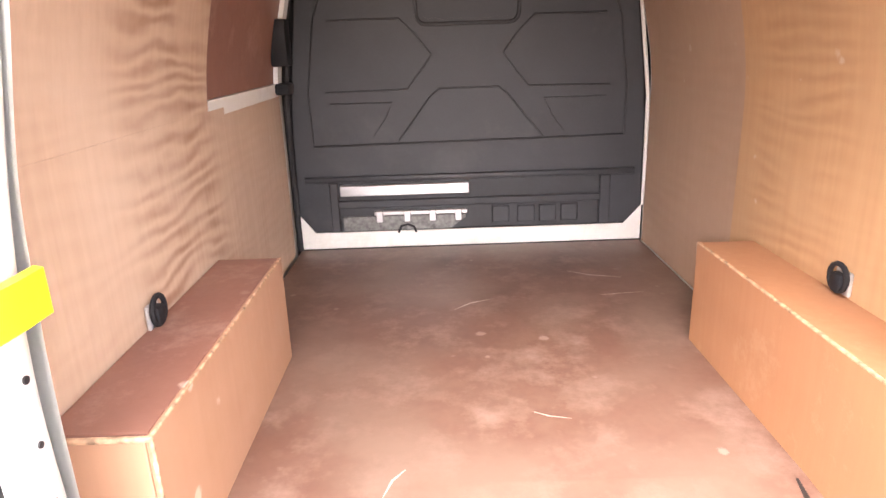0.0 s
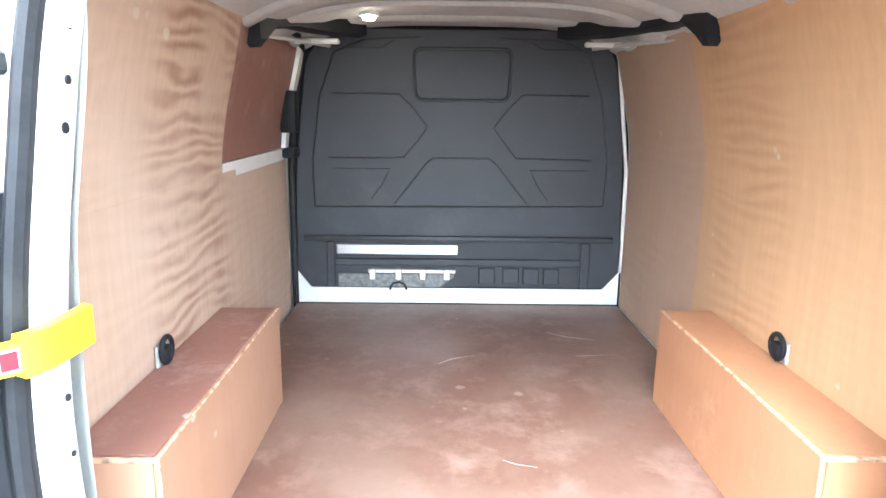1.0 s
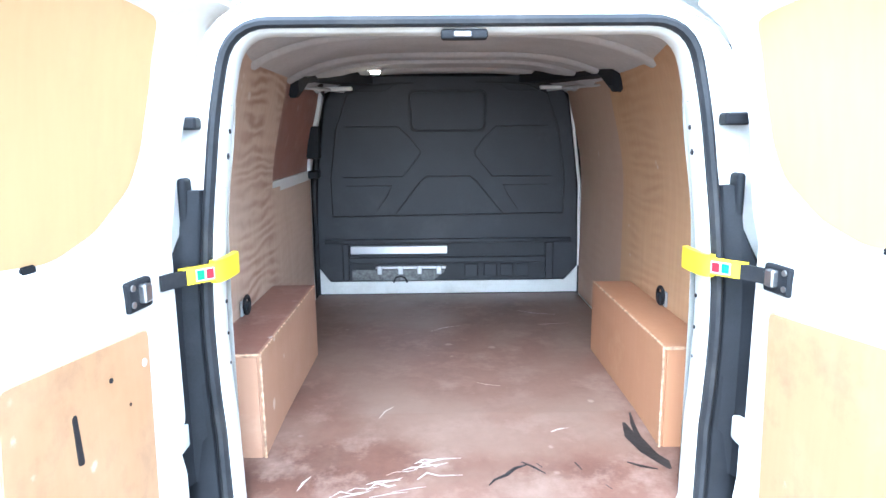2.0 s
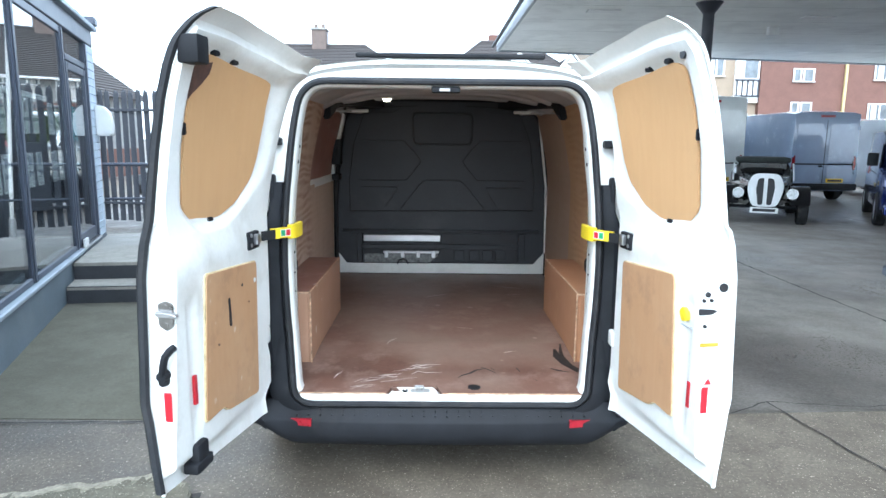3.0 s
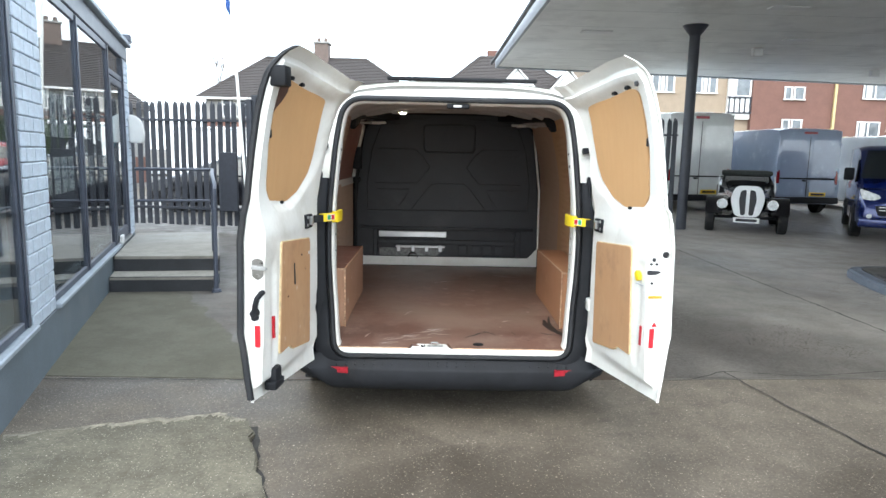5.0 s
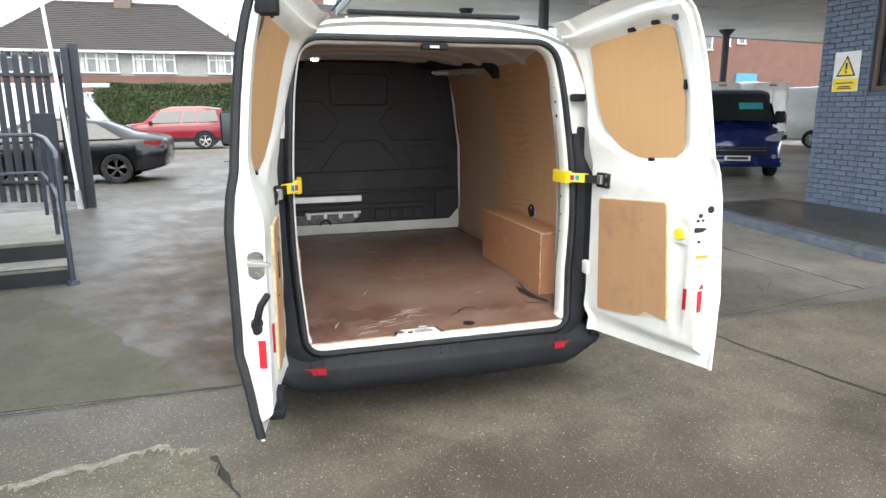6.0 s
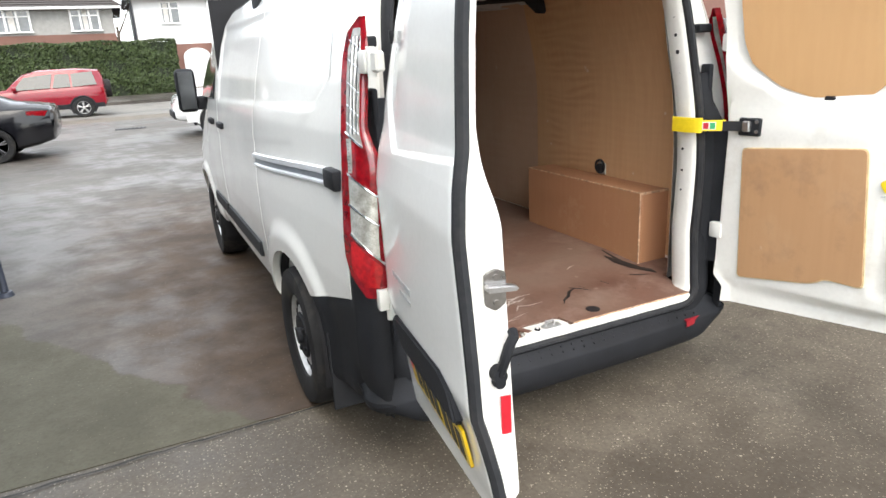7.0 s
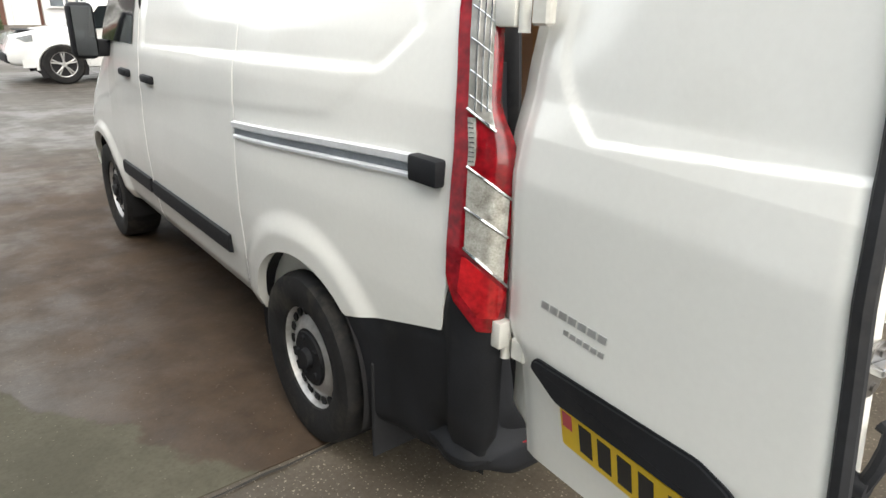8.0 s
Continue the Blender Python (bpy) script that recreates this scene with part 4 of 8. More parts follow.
RD = Door(1, 9.0, 0.17, 0.045)
rdoor = RD.skin()
tagged(rdoor, "open white rear door with plywood panels, holes and labels")
for v, z, r in ((0.024, 1.158, 0.015), (-0.031, 1.136, 0.009), (-0.045, 1.116, 0.006), (-0.018, 1.116, 0.006), (-0.040, 1.030, 0.006)):
    p = RD.h + RD.d * (RD.end(z) - 0.004) + RD.n * v + Vector((0, 0, z))
    part("hole", cyl(p, p + RD.d * 0.007, r, n=14), INK, rdoor, "dark drilled hole")
p = RD.at(0.54, door_in(0.54, 1.924), 1.924)
part("hole", cyl(p + RD.n * 0.01, p - RD.n * 0.004, 0.017, n=16), INK, rdoor, "dark rubber bung")
part("latch_slot", prism(soften([(-0.062, 1.068), (-0.02, 1.070), (0.004, 1.080), (-0.01, 1.086), (-0.062, 1.090)], 0.005, 2), 0.006, RD.on_end(1.08, -0.003)), INK, rdoor, "black latch slot")
part("release_tag", prism(soften([(0.585, 1.058), (0.605, 1.025), (0.632, 1.032), (0.630, 1.060), (0.605, 1.078)], 0.009, 3), 0.020, RD.flat(-0.055), bevel=0.003), YELLOW, rdoor, "yellow release tag")
RD.end_strip("label", rdoor, -0.056, 0.009, 0.962, 0.974, ORANGE, "orange warning label")
PICTO = mat("pictogram_grey", (0.45, 0.47, 0.5), 0.5, bump=0)
for zz in (0.908, 0.862):
    RD.end_strip("label", rdoor, -0.044, -0.004, zz, zz + 0.036, CREAM, "white pictogram label")
    for a0, a1, b0, b1 in ((-0.041, -0.007, 0.003, 0.006), (-0.041, -0.007, 0.030, 0.033), (-0.041, -0.038, 0.006, 0.030), (-0.010, -0.007, 0.006, 0.030), (-0.030, -0.018, 0.012, 0.024)):
        RD.end_strip("pictogram", rdoor, a0, a1, zz + b0, zz + b1, PICTO, lift=0.0028)
part("label", prism([(-0.038, 0.834), (-0.012, 0.834), (-0.025, 0.854)], 0.003, RD.on_end(0.84)), RED_TAPE, rdoor, "red warning triangle")
RD.end_strip("reflective_strip", rdoor, -0.048, -0.026, 0.735, 0.826, RED_TAPE, "red reflective strip")
RD.strip("reflective_strip", rdoor, 0.655, 0.672, 0.735, 0.826, RED_TAPE, "red reflective strip")
RD.strip("seam", rdoor, 0.59, 0.66, 1.010, 1.013, PICTO, "pressed seam")

LD = Door(-1, 8.1, 0.095, 0.008)
ldoor = LD.skin()
tagged(ldoor, "open white rear door with seal, lock and number plate")
seal = bmesh.new()
zs = [0.455 + 1.58 * i / 60 for i in range(61)]
rows = []
for z in zs:
    e, v = LD.edge(z) - 0.022, door_out(z)
    rows.append([LD.at(e + a, v + b, z) for a, b in ((-0.010, -0.006), (-0.003, 0.003), (0.010, 0.002), (0.018, -0.008), (0.016, -0.022), (0.002, -0.027))])
part("edge_seal", loft(rows, True, seal, caps=True), RUBBER, ldoor, "black rubber seal along the free edge")
frame_of = LD.on_end(1.083, -0.003)
lock = prism(soften([(-0.058, -0.036), (-0.034, -0.052), (-0.008, -0.036), (-0.008, 0.036), (-0.034, 0.046), (-0.058, 0.036)], 0.008, 3), 0.008, frame_of @ Matrix.Translation((0, 1.083, 0)), bevel=0.002)
cyl(frame_of @ Vector((-0.034, 1.110, 0.004)), frame_of @ Vector((-0.034, 1.110, 0.012)), 0.008, n=12, bm=lock)
cyl(frame_of @ Vector((-0.034, 1.052, 0.004)), frame_of @ Vector((-0.034, 1.052, 0.012)), 0.007, n=12, bm=lock)
part("lock", lock, mat("dull_steel", (0.30, 0.29, 0.28), 0.30, metal=0.9, vary=0.25, scale=20, bump=0.05), ldoor, "steel door lock plate")
bolt = prism(soften([(-0.080, 0.0), (-0.008, 0.004), (-0.006, 0.020), (-0.060, 0.016), (-0.080, 0.010)], 0.004, 2), 0.022, frame_of @ Matrix.Translation((0, 1.078, 0.006)), bevel=0.003)
part("latch_bolt", bolt, STEEL, ldoor, "bright steel latch bolt")
eo = lambda v, z, k: LD.h + LD.d * (LD.end(0.93) + k) + LD.n * v + Vector((0, 0, z))
grip = tube([eo(-0.064, 0.985, 0.004), eo(-0.060, 0.980, 0.020), eo(-0.045, 0.960, 0.026), eo(-0.036, 0.930, 0.024), eo(-0.028, 0.900, 0.018), eo(-0.026, 0.880, 0.012)], 0.012, 8)
cyl(eo(-0.026, 0.892, -0.002), eo(-0.026, 0.892, 0.026), 0.020, 0.016, n=14, bm=grip)
cyl(eo(-0.027, 0.872, 0.0), eo(-0.027, 0.872, 0.020), 0.016, 0.013, n=14, bm=grip)
part("grab_handle", grip, BLACK, ldoor, "black plastic inner release handle")
LD.end_strip("reflective_strip", ldoor, -0.052, -0.028, 0.742, 0.838, RED_TAPE, "red reflective strip")
LD.strip("reflective_strip", ldoor, 0.615, 0.632, 0.750, 0.850, RED_TAPE, "red reflective strip")
part("slot", prism(soften([(0.335, 0.940), (0.350, 0.940), (0.356, 1.045), (0.344, 1.050)], 0.006, 2), 0.004, LD.flat(-0.0565)), INK, ldoor, "dark slot in the panel")
WM = axes(LD.at(0.600, -0.106, 1.898), LD.d, -LD.n, (0, 0, 1))
cover = box(-0.040, 0.034, -0.040, 0.030, -0.040, 0.046, 0.007, 2, turn=WM)
box(-0.052, -0.036, -0.030, 0.020, 0.004, 0.034, 0.004, bm=cover, turn=WM)
box(-0.030, 0.024, -0.043, -0.036, -0.030, 0.036, 0.003, bm=cover, turn=WM)
cyl(WM @ Vector((-0.050, 0.0, -0.020)), WM @ Vector((-0.034, 0.0, -0.020)), 0.012, n=12, bm=cover)
part("wiper_motor_cover", cover, BLACK, ldoor, "black wiper motor cover")
TORN = mat("torn_brown_film", (0.075, 0.036, 0.026), 0.6, vary=0.4, scale=20, bump=0.2)
torn = loft([[LD.at(u, door_out(z) - 0.0375, z) for u, z in row] for row in (((0.545, 1.750), (0.547, 1.800), (0.535, 1.860)), ((0.520, 1.772), (0.515, 1.815), (0.505, 1.868)), ((0.470, 1.806), (0.462, 1.835), (0.455, 1.878)), ((0.425, 1.846), (0.422, 1.860), (0.420, 1.884)))])
part("torn_film", torn, TORN, ldoor, "torn dark brown film beside the motor cover")
for u, z, r, m in ((0.215, 1.068, 0.006, INK), (0.075, 1.058, 0.010, CREAM), (0.150, 0.985, 0.004, TORN), (0.460, 0.905, 0.004, TORN)):
    q = LD.at(u, -0.020 - 0.042 * min(1.0, u / 0.5) - 0.0105, z)
    part("panel_mark", cyl(q + LD.n * 0.003, q - LD.n * 0.001, r, n=10), m, ldoor, "small mark on the plywood panel")
part("buffer", box(-0.035, 0.040, -0.030, 0.03, -0.055, 0.05, 0.012, 2, turn=axes(LD.at(0.625, -0.055, 0.545), LD.d, -LD.n, (0, 0, 1))), BLACK, ldoor, "black lower latch block")
part("buffer_foot", box(-0.055, 0.055, -0.025, 0.030, -0.022, 0.016, 0.008, 2, turn=axes(LD.at(0.63, -0.060, 0.505), LD.d, -LD.n, (0, 0, 1))), BLACK, ldoor, "black latch foot")
# outside of this door: trim, number plate, badge
OUT = lambda v: axes(LD.at(0, v, 0), LD.d, (0, 0, 1), LD.n)
trim = prism(soften([(0.045, 0.755), (0.060, 0.785), (0.53, 0.815), (0.60, 0.795), (0.66, 0.725), (0.15, 0.708)], 0.015, 3), 0.026, OUT(0.028), bevel=0.006)
part("plate_trim", trim, BLACK, ldoor, "black trim bar above the number plate")
lean = axes(LD.at(0, 0.006, 0.59), LD.d, (LD.n * 0.20 + Vector((0, 0, 1))).normalized(), (LD.n - Vector((0, 0, 0.20))).normalized())
plate = part("number_plate", prism(soften([(0.150, 0.0), (0.660, 0.012), (0.660, 0.124), (0.150, 0.112)], 0.008, 2), 0.008, lean), PLATE_Y, ldoor, "yellow number plate with plain dark bars")
up2 = lean @ Matrix.Translation((0, 0, 0.0075))
for i in range(7):
    u = 0.215 + i * 0.060 + (0.018 if i > 3 else 0)
    part("plate_bar", prism([(u, 0.022), (u + 0.040, 0.022), (u + 0.040, 0.102), (u, 0.102)], 0.002, up2), INK, plate, "dark bar")
part("plate_band", prism([(0.158, 0.062), (0.190, 0.062), (0.190, 0.105), (0.158, 0.105)], 0.002, up2), mat("plate_red_band", (0.55, 0.08, 0.10), 0.4, bump=0), plate, "small red band")
for i in range(7):
    u = 0.070 + i * 0.031
    part("badge", prism([(u, 0.922), (u + 0.024, 0.923), (u + 0.026, 0.941), (u + 0.002, 0.940)], 0.004, OUT(0.0445)), GALV, ldoor, "chrome badge stroke as a plain bar")
for i in range(6):
    u = 0.150 + i * 0.022
    part("badge", prism([(u, 0.889), (u + 0.016, 0.890), (u + 0.018, 0.902), (u + 0.002, 0.901)], 0.004, OUT(0.0438)), GALV, ldoor, "chrome badge stroke as a plain bar")

# hinges, check straps
for D, s in ((LD, -1), (RD, 1)):
    for z in (0.755, 1.560):
        b = box(-0.035, 0.02, -0.02, 0.045, -0.035, 0.035, 0.008, 2, turn=Matrix.Translation((s * 0.800, 0.215, z)))
        cyl((s * 0.817, 0.180, z - 0.045), (s * 0.817, 0.180, z + 0.045), 0.014, n=12, bm=b)
        box(-0.02, 0.01, -0.05, 0.0, -0.03, 0.03, 0.006, bm=b, turn=Matrix.Translation((s * 0.812, 0.165 if s > 0 else 0.15, z)))
        if z < 1:
            box(-0.022, 0.022, -0.016, 0.016, -0.036, 0.036, 0.003, 2, bm=b, turn=Matrix.Translation((s * 0.838, 0.176, 0.788)))
        part("door_hinge", b, WHITE_IN, van, "white painted door hinge")
    z = 1.225
    st = thing_part("check_strap", van, "yellow and black door check strap")
    path = [(s * 0.664, 0.405), (s * 0.664, 0.35), (s * 0.668, 0.300), (s * 0.676, 0.272), (s * 0.684, 0.260), (s * 0.685, 0.259), (s * 0.744, 0.192)]
    rows = []
    for i, (x, y) in enumerate(path):
        h = 0.031 if i < 5 else 0.022
        rows.append([(x - s * 0.012, y - 0.006, z - h), (x - s * 0.012, y - 0.006, z + h), (x + s * 0.006, y + 0.003, z + h), (x + s * 0.006, y + 0.003, z - h)])
    part("hook", loft(rows, True, caps=True), YELLOW, st, "yellow plastic hook")
    t = [(s * 0.738, 0.199), (s * 0.757, 0.17), (s * 0.775, 0.13)]
    rows = [[(x - s * 0.012, y - 0.006, z - 0.022), (x - s * 0.012, y - 0.006, z + 0.018), (x - s * 0.004, y - 0.001, z + 0.018), (x - s * 0.004, y - 0.001, z - 0.022)] for x, y in t]
    part("strap", loft(rows, True, caps=True), RUBBER, st, "black strap")
    bk = box(-0.04, 0.055, -0.008, 0.014, -0.036, 0.036, 0.005, 1, turn=axes(D.at(0.060, -0.026, z - 0.003), D.d, -D.n, (0, 0, 1)))
    part("buckle", bk, BLACK, st, "black buckle bolted to the door")
    for du, dz in ((0.03, 0.02), (0.03, -0.02)):
        p = D.at(0.070 + du, -0.038, z + dz)
        part("bolt", cyl(p, p - D.n * 0.006, 0.008, n=8), STEEL, st, "steel bolt")
    part("clasp", box(-0.016, 0.016, 0.0, 0.02, -0.022, 0.022, 0.004, turn=axes(D.at(0.060, -0.036, z), D.d, -D.n, (0, 0, 1))), STEEL, st, "steel clasp")
    lab = [(x, y) for x, y in ((s * 0.687, 0.257), (s * 0.722, 0.217))]
    for j, c in enumerate((CREAM, RED_TAPE, mat("green_ink", (0.03, 0.30, 0.12), 0.5, bump=0))):
        k0, k1 = ((0.0, 1.0), (0.05, 0.45), (0.55, 0.95))[j]
        up = 0.013 if j else 0.016
        lift = 0.001 if j else 0.0
        a, b2 = Vector(lab[0]), Vector(lab[1])
        p, q = a + (b2 - a) * k0, a + (b2 - a) * k1
        bm = loft([[(e.x - s * (0.0130 + lift), e.y - 0.0068 - lift, z - up), (e.x - s * (0.0130 + lift), e.y - 0.0068 - lift, z + up)] for e in (p, q)])
        part("print", bm, c, st, "small coloured print")

# ---- load bay ----
LX, RX = -0.872, 0.888


def bay_z(y):
    """The load floor falls a little towards the rear sill."""
    return FLOOR_Z - 0.057 * max(0.0, 0.90 - y)


fl = bmesh.new()
prism([(-0.668, 0.250), (-0.250, 0.250), (-0.226, 0.322), (-0.018, 0.322), (0.004, 0.250), (0.668, 0.250), (0.70, 0.46), (RX - 0.004, 0.52), (RX - 0.004, 0.90), (LX + 0.004, 0.90), (LX + 0.004, 0.52), (-0.70, 0.46)], 0.018, Matrix.Translation((0, 0, FLOOR_Z - 0.018)), bm=fl)
for v in fl.verts:
    v.co.z -= 0.057 * max(0.0, 0.90 - v.co.y)
prism([(RX - 0.004, 0.90), (RX - 0.004, 2.795), (LX + 0.004, 2.795), (LX + 0.004, 0.90)], 0.018, Matrix.Translation((0, 0, FLOOR_Z - 0.018)), bm=fl)
part("bay_floor", fl, FLOOR, van, "worn red-brown plywood load floor, scuffed pale", smooth=30)
for x0, x1 in ((-0.655, -0.255), (0.010, 0.655)):
    part("floor_edge_strip", box(x0, x1, 0.2465, 0.2495, 0.4715, 0.4768, 0.0008), PLY_EDGE, van, "worn plywood floor edge")
part("sill", loft([[(x, y + 0.0015 * math.sin(x * 37), z) for y, z in ((0.236, 0.438), (0.232, 0.450), (0.234, 0.464), (0.239, 0.4705), (0.2475, 0.4708))] for x in [-0.66 + 0.033 * i for i in range(41)]]), WHITE_IN, van, "white painted rear sill, chipped")
latch = part("latch_box", prism(soften([(-0.246, 0.237), (-0.006, 0.237), (-0.026, 0.318), (-0.218, 0.318)], 0.022, 4), 0.034, Matrix.Translation((0, 0, 0.4475)), bevel=0.010, segs=3), WHITE_IN, van, "white latch housing on the sill")
part("striker", tube([(-0.082, 0.266, 0.478), (-0.082, 0.266, 0.503), (-0.118, 0.268, 0.503), (-0.118, 0.268, 0.478)], 0.0055, 8), STEEL, latch, "steel striker loop")
part("striker_plate", prism(rounded(-0.140, -0.052, 0.242, 0.284, 0.012, 3), 0.004, Matrix.Translation((0, 0, 0.480)), bevel=0.001), GALV, latch, "grey striker plate")
part("plug", cyl((-0.166, 0.258, 0.480), (-0.166, 0.258, 0.488), 0.013, 0.011, n=14), BLACK, latch, "small black plug")
part("plug_core", cyl((-0.166, 0.258, 0.488), (-0.166, 0.258, 0.4895), 0.006, n=10), CREAM, latch, "pale plug centre")
part("dirt_tray", prism([(-0.240, 0.300), (-0.215, 0.252), (-0.19, 0.262), (-0.21, 0.305)], 0.003, Matrix.Translation((0, 0, 0.4795))), FLOOR, latch, "brown scuffed corner of the latch housing")
# scuffs of black tape on the floor
random.seed(4)
def streak(pts, w, name, material, label, z):
    rows = []
    for i, (x, y) in enumerate(pts):
        a, c = pts[max(0, i - 1)], pts[min(len(pts) - 1, i + 1)]
        t = Vector((c[0] - a[0], c[1] - a[1])).normalized()
        h = w * (0.5 + 0.5 * random.random()) * (0.35 if i in (0, len(pts) - 1) else 1)
        rows.append([(x - t.y * h, y + t.x * h, z + bay_z(y + t.x * h)), (x + t.y * h, y - t.x * h, z + bay_z(y - t.x * h))])
    return part(name, loft(rows), material, van, label)


FZ = 0.0015
streak([(0.672, 0.88), (0.655, 0.78), (0.648, 0.70), (0.665, 0.61), (0.685, 0.555)], 0.016, "tape_mark", TAR, "black tape residue on the floor", FZ)
streak([(0.625, 0.80), (0.622, 0.70), (0.645, 0.60), (0.685, 0.53), (0.69, 0.49)], 0.024, "tape_mark", TAR, "black tape residue on the floor", FZ + 0.0008)
streak([(0.560, 0.535), (0.600, 0.510), (0.650, 0.490)], 0.012, "tape_mark", TAR, "black tape residue on the floor", FZ + 0.0004)
streak([(0.085, 0.415), (0.105, 0.445), (0.145, 0.470), (0.180, 0.510), (0.225, 0.530)], 0.008, "tape_mark", TAR, "black scuff on the floor", FZ)
streak([(0.205, 0.545), (0.240, 0.515), (0.275, 0.475)], 0.009, "tape_mark", TAR, "black scuff on the floor", FZ + 0.0008)
streak([(0.255, 0.535), (0.270, 0.510)], 0.006, "tape_mark", TAR, "black scuff on the floor", FZ + 0.0012)
streak([(0.385, 0.540), (0.398, 0.495)], 0.008, "tape_mark", TAR, "black scuff on the floor", FZ)
streak([(0.455, 0.41), (0.470, 0.385)], 0.005, "tape_mark", TAR, "black scuff on the floor", FZ)
part("floor_hole", cyl((0.158, 0.312, bay_z(0.312) - 0.004), (0.158, 0.312, bay_z(0.312) + 0.002), 0.031, n=18), INK, van, "dark round finger hole in the floor")
bare = mat("bare_scrape", (0.46, 0.39, 0.35), 0.4, vary=0.3, scale=40, bump=0.1)
for i in range(16):
    x, y = -0.44 + 0.022 * i + random.uniform(-0.03, 0.03), 0.30 + 0.013 * i + random.uniform(-0.05, 0.06)
    bend = random.uniform(-0.01, 0.03)
    streak([(x, y), (x + 0.03, y + 0.010 + bend), (x + 0.07, y + 0.020), (x + random.uniform(0.09, 0.15), y + random.uniform(0.02, 0.05))], random.uniform(0.002, 0.006), "scrape", bare, "pale scrape on the floor", FZ + 0.0002 * (i + 1))
for x, y, dx, dy in ((-0.10, 1.95, 0.16, 0.10), (0.42, 2.35, 0.22, -0.10), (0.50, 2.05, 0.18, 0.02), (-0.30, 0.86, 0.05, 0.10), (0.10, 1.20, 0.10, -0.04), (0.34, 0.74, 0.07, 0.03), (-0.52, 0.40, 0.03, 0.08)):
    streak([(x, y), (x + dx * 0.4, y + dy * 0.6), (x + dx, y + dy)], 0.005, "scrape", bare, "pale scrape on the floor", FZ + 0.0002)

# wheel boxes
for s, x0, x1 in ((-1, LX + 0.003, -0.665), (1, 0.700, RX - 0.003)):
    bx = thing_part("wheel_box", van, "plywood wheel-arch box with battered edges")
    if s < 0:
        top = part("box_top", box(x0, x1 - 0.012, 0.615, 1.60, 0.855, 0.868, 0.002), PLY_RED, bx, "red-brown film-faced top board")
    else:
        top = part("box_top", box(x0 + 0.012, x1, 0.645, 1.63, 0.850, 0.863, 0.002), PLY_BOX_R, bx, "orange plywood top board")
    ya, yb = (0.60, 1.60) if s < 0 else (0.632, 1.63)
    zt = 0.868 if s < 0 else 0.863
    xi = x1 if s < 0 else x0
    part("box_side", box(min(xi, xi + s * 0.012), max(xi, xi + s * 0.012), ya, yb, FLOOR_Z - 0.018, zt + 0.001, 0.002), (PLY_BOX if s < 0 else PLY_BOX_R), bx, "plywood side board")
    part("box_end", box(x0 + (0.0 if s < 0 else 0.0125), x1 - (0.0125 if s < 0 else 0.0), ya - 0.003, ya + 0.009, FLOOR_Z - 0.018, zt - 0.001, 0.002), (PLY_BOX if s < 0 else PLY_BOX_R), bx, "plywood end board")
    part("worn_edge", box(min(xi, xi + s * 0.005) - 0.0008, max(xi, xi + s * 0.008) + 0.0015, ya - 0.004, yb, zt - 0.004, zt + 0.003, 0.002), PLY_EDGE, bx, "pale worn top edge")
    part("worn_edge", box(x0, x1, ya - 0.006, ya + 0.006, zt - 0.008, zt + 0.002, 0.002), PLY_EDGE, bx, "pale worn front edge")
    part("worn_edge", box(xi - 0.004, xi + 0.004, ya - 0.0055, ya + 0.002, FLOOR_Z - 0.018, zt, 0.002), PLY_EDGE, bx, "pale worn corner")

# wall lining
def lining(name, s, x, y0, y1, z0, z1, material, label, bulge=0.0, thick=0.009, lean=0.115):
    rows = []
    for i in range(13):
        y = y0 + (y1 - y0) * i / 12
        row = []
        for j in range(21):
            z = z0 + (z1 - z0) * j / 20
            xx = abs(x) - lean * smooth01((z - 1.25) / 0.75) ** 1.2 - bulge * math.sin(math.pi * i / 12)
            row.append((s * min(xx, side_x(max(0.34, y - 0.06), z) - 0.006 - thick), y, z))
        rows.append(row)
    bm = loft(rows)
    got = bmesh.ops.extrude_face_region(bm, geom=bm.faces[:])
    for v in got["geom"]:
        if isinstance(v, bmesh.types.BMVert):
            v.co.x += s * thick
    return part(name, bm, material, van, label)


lining("wall_panel", -1, LX, 0.53, 1.86, FLOOR_Z, 1.33, PLY_L, "pale plywood wall lining with wavy figure")
lining("wall_panel", -1, LX, 0.53, 1.70, 1.3305, 1.90, PLY_L, "pale plywood wall lining with wavy figure")
lining("wall_panel", -1, LX - 0.012, 1.875, 2.72, FLOOR_Z, 1.305, PLY_L, "pale plywood sliding-door lining")
lining("wall_panel", -1, LX - 0.012, 1.712, 2.62, 1.365, 1.88, PLY_RED, "red-brown board in the sliding-door window")
lining("wall_panel", 1, RX - 0.004, 0.55, 1.795, FLOOR_Z, 1.90, PLY_R, "warm plywood wall lining")
lining("wall_panel", 1, RX + 0.006, 1.80, 2.79, FLOOR_Z, 1.90, PLY_R2, "dull plywood wall lining")
lining("door_rail", -1, LX - 0.004, 1.72, 2.72, 1.306, 1.362, WHITE_IN, "white painted sliding-door rail", thick=0.02)
lining("door_post", -1, LX + 0.008, 2.625, 2.70, 1.365, 1.86, WHITE_IN, "white painted door post", thick=0.03)
part("latch_cover", box(-0.868, -0.79, 2.56, 2.66, 1.44, 1.64, 0.012, 2), BLACK, van, "black latch cover on the sliding door")
part("latch_cover", box(-0.872, -0.81, 2.60, 2.73, 1.315, 1.365, 0.01, 2), BLACK, van, "black catch on the sliding door")
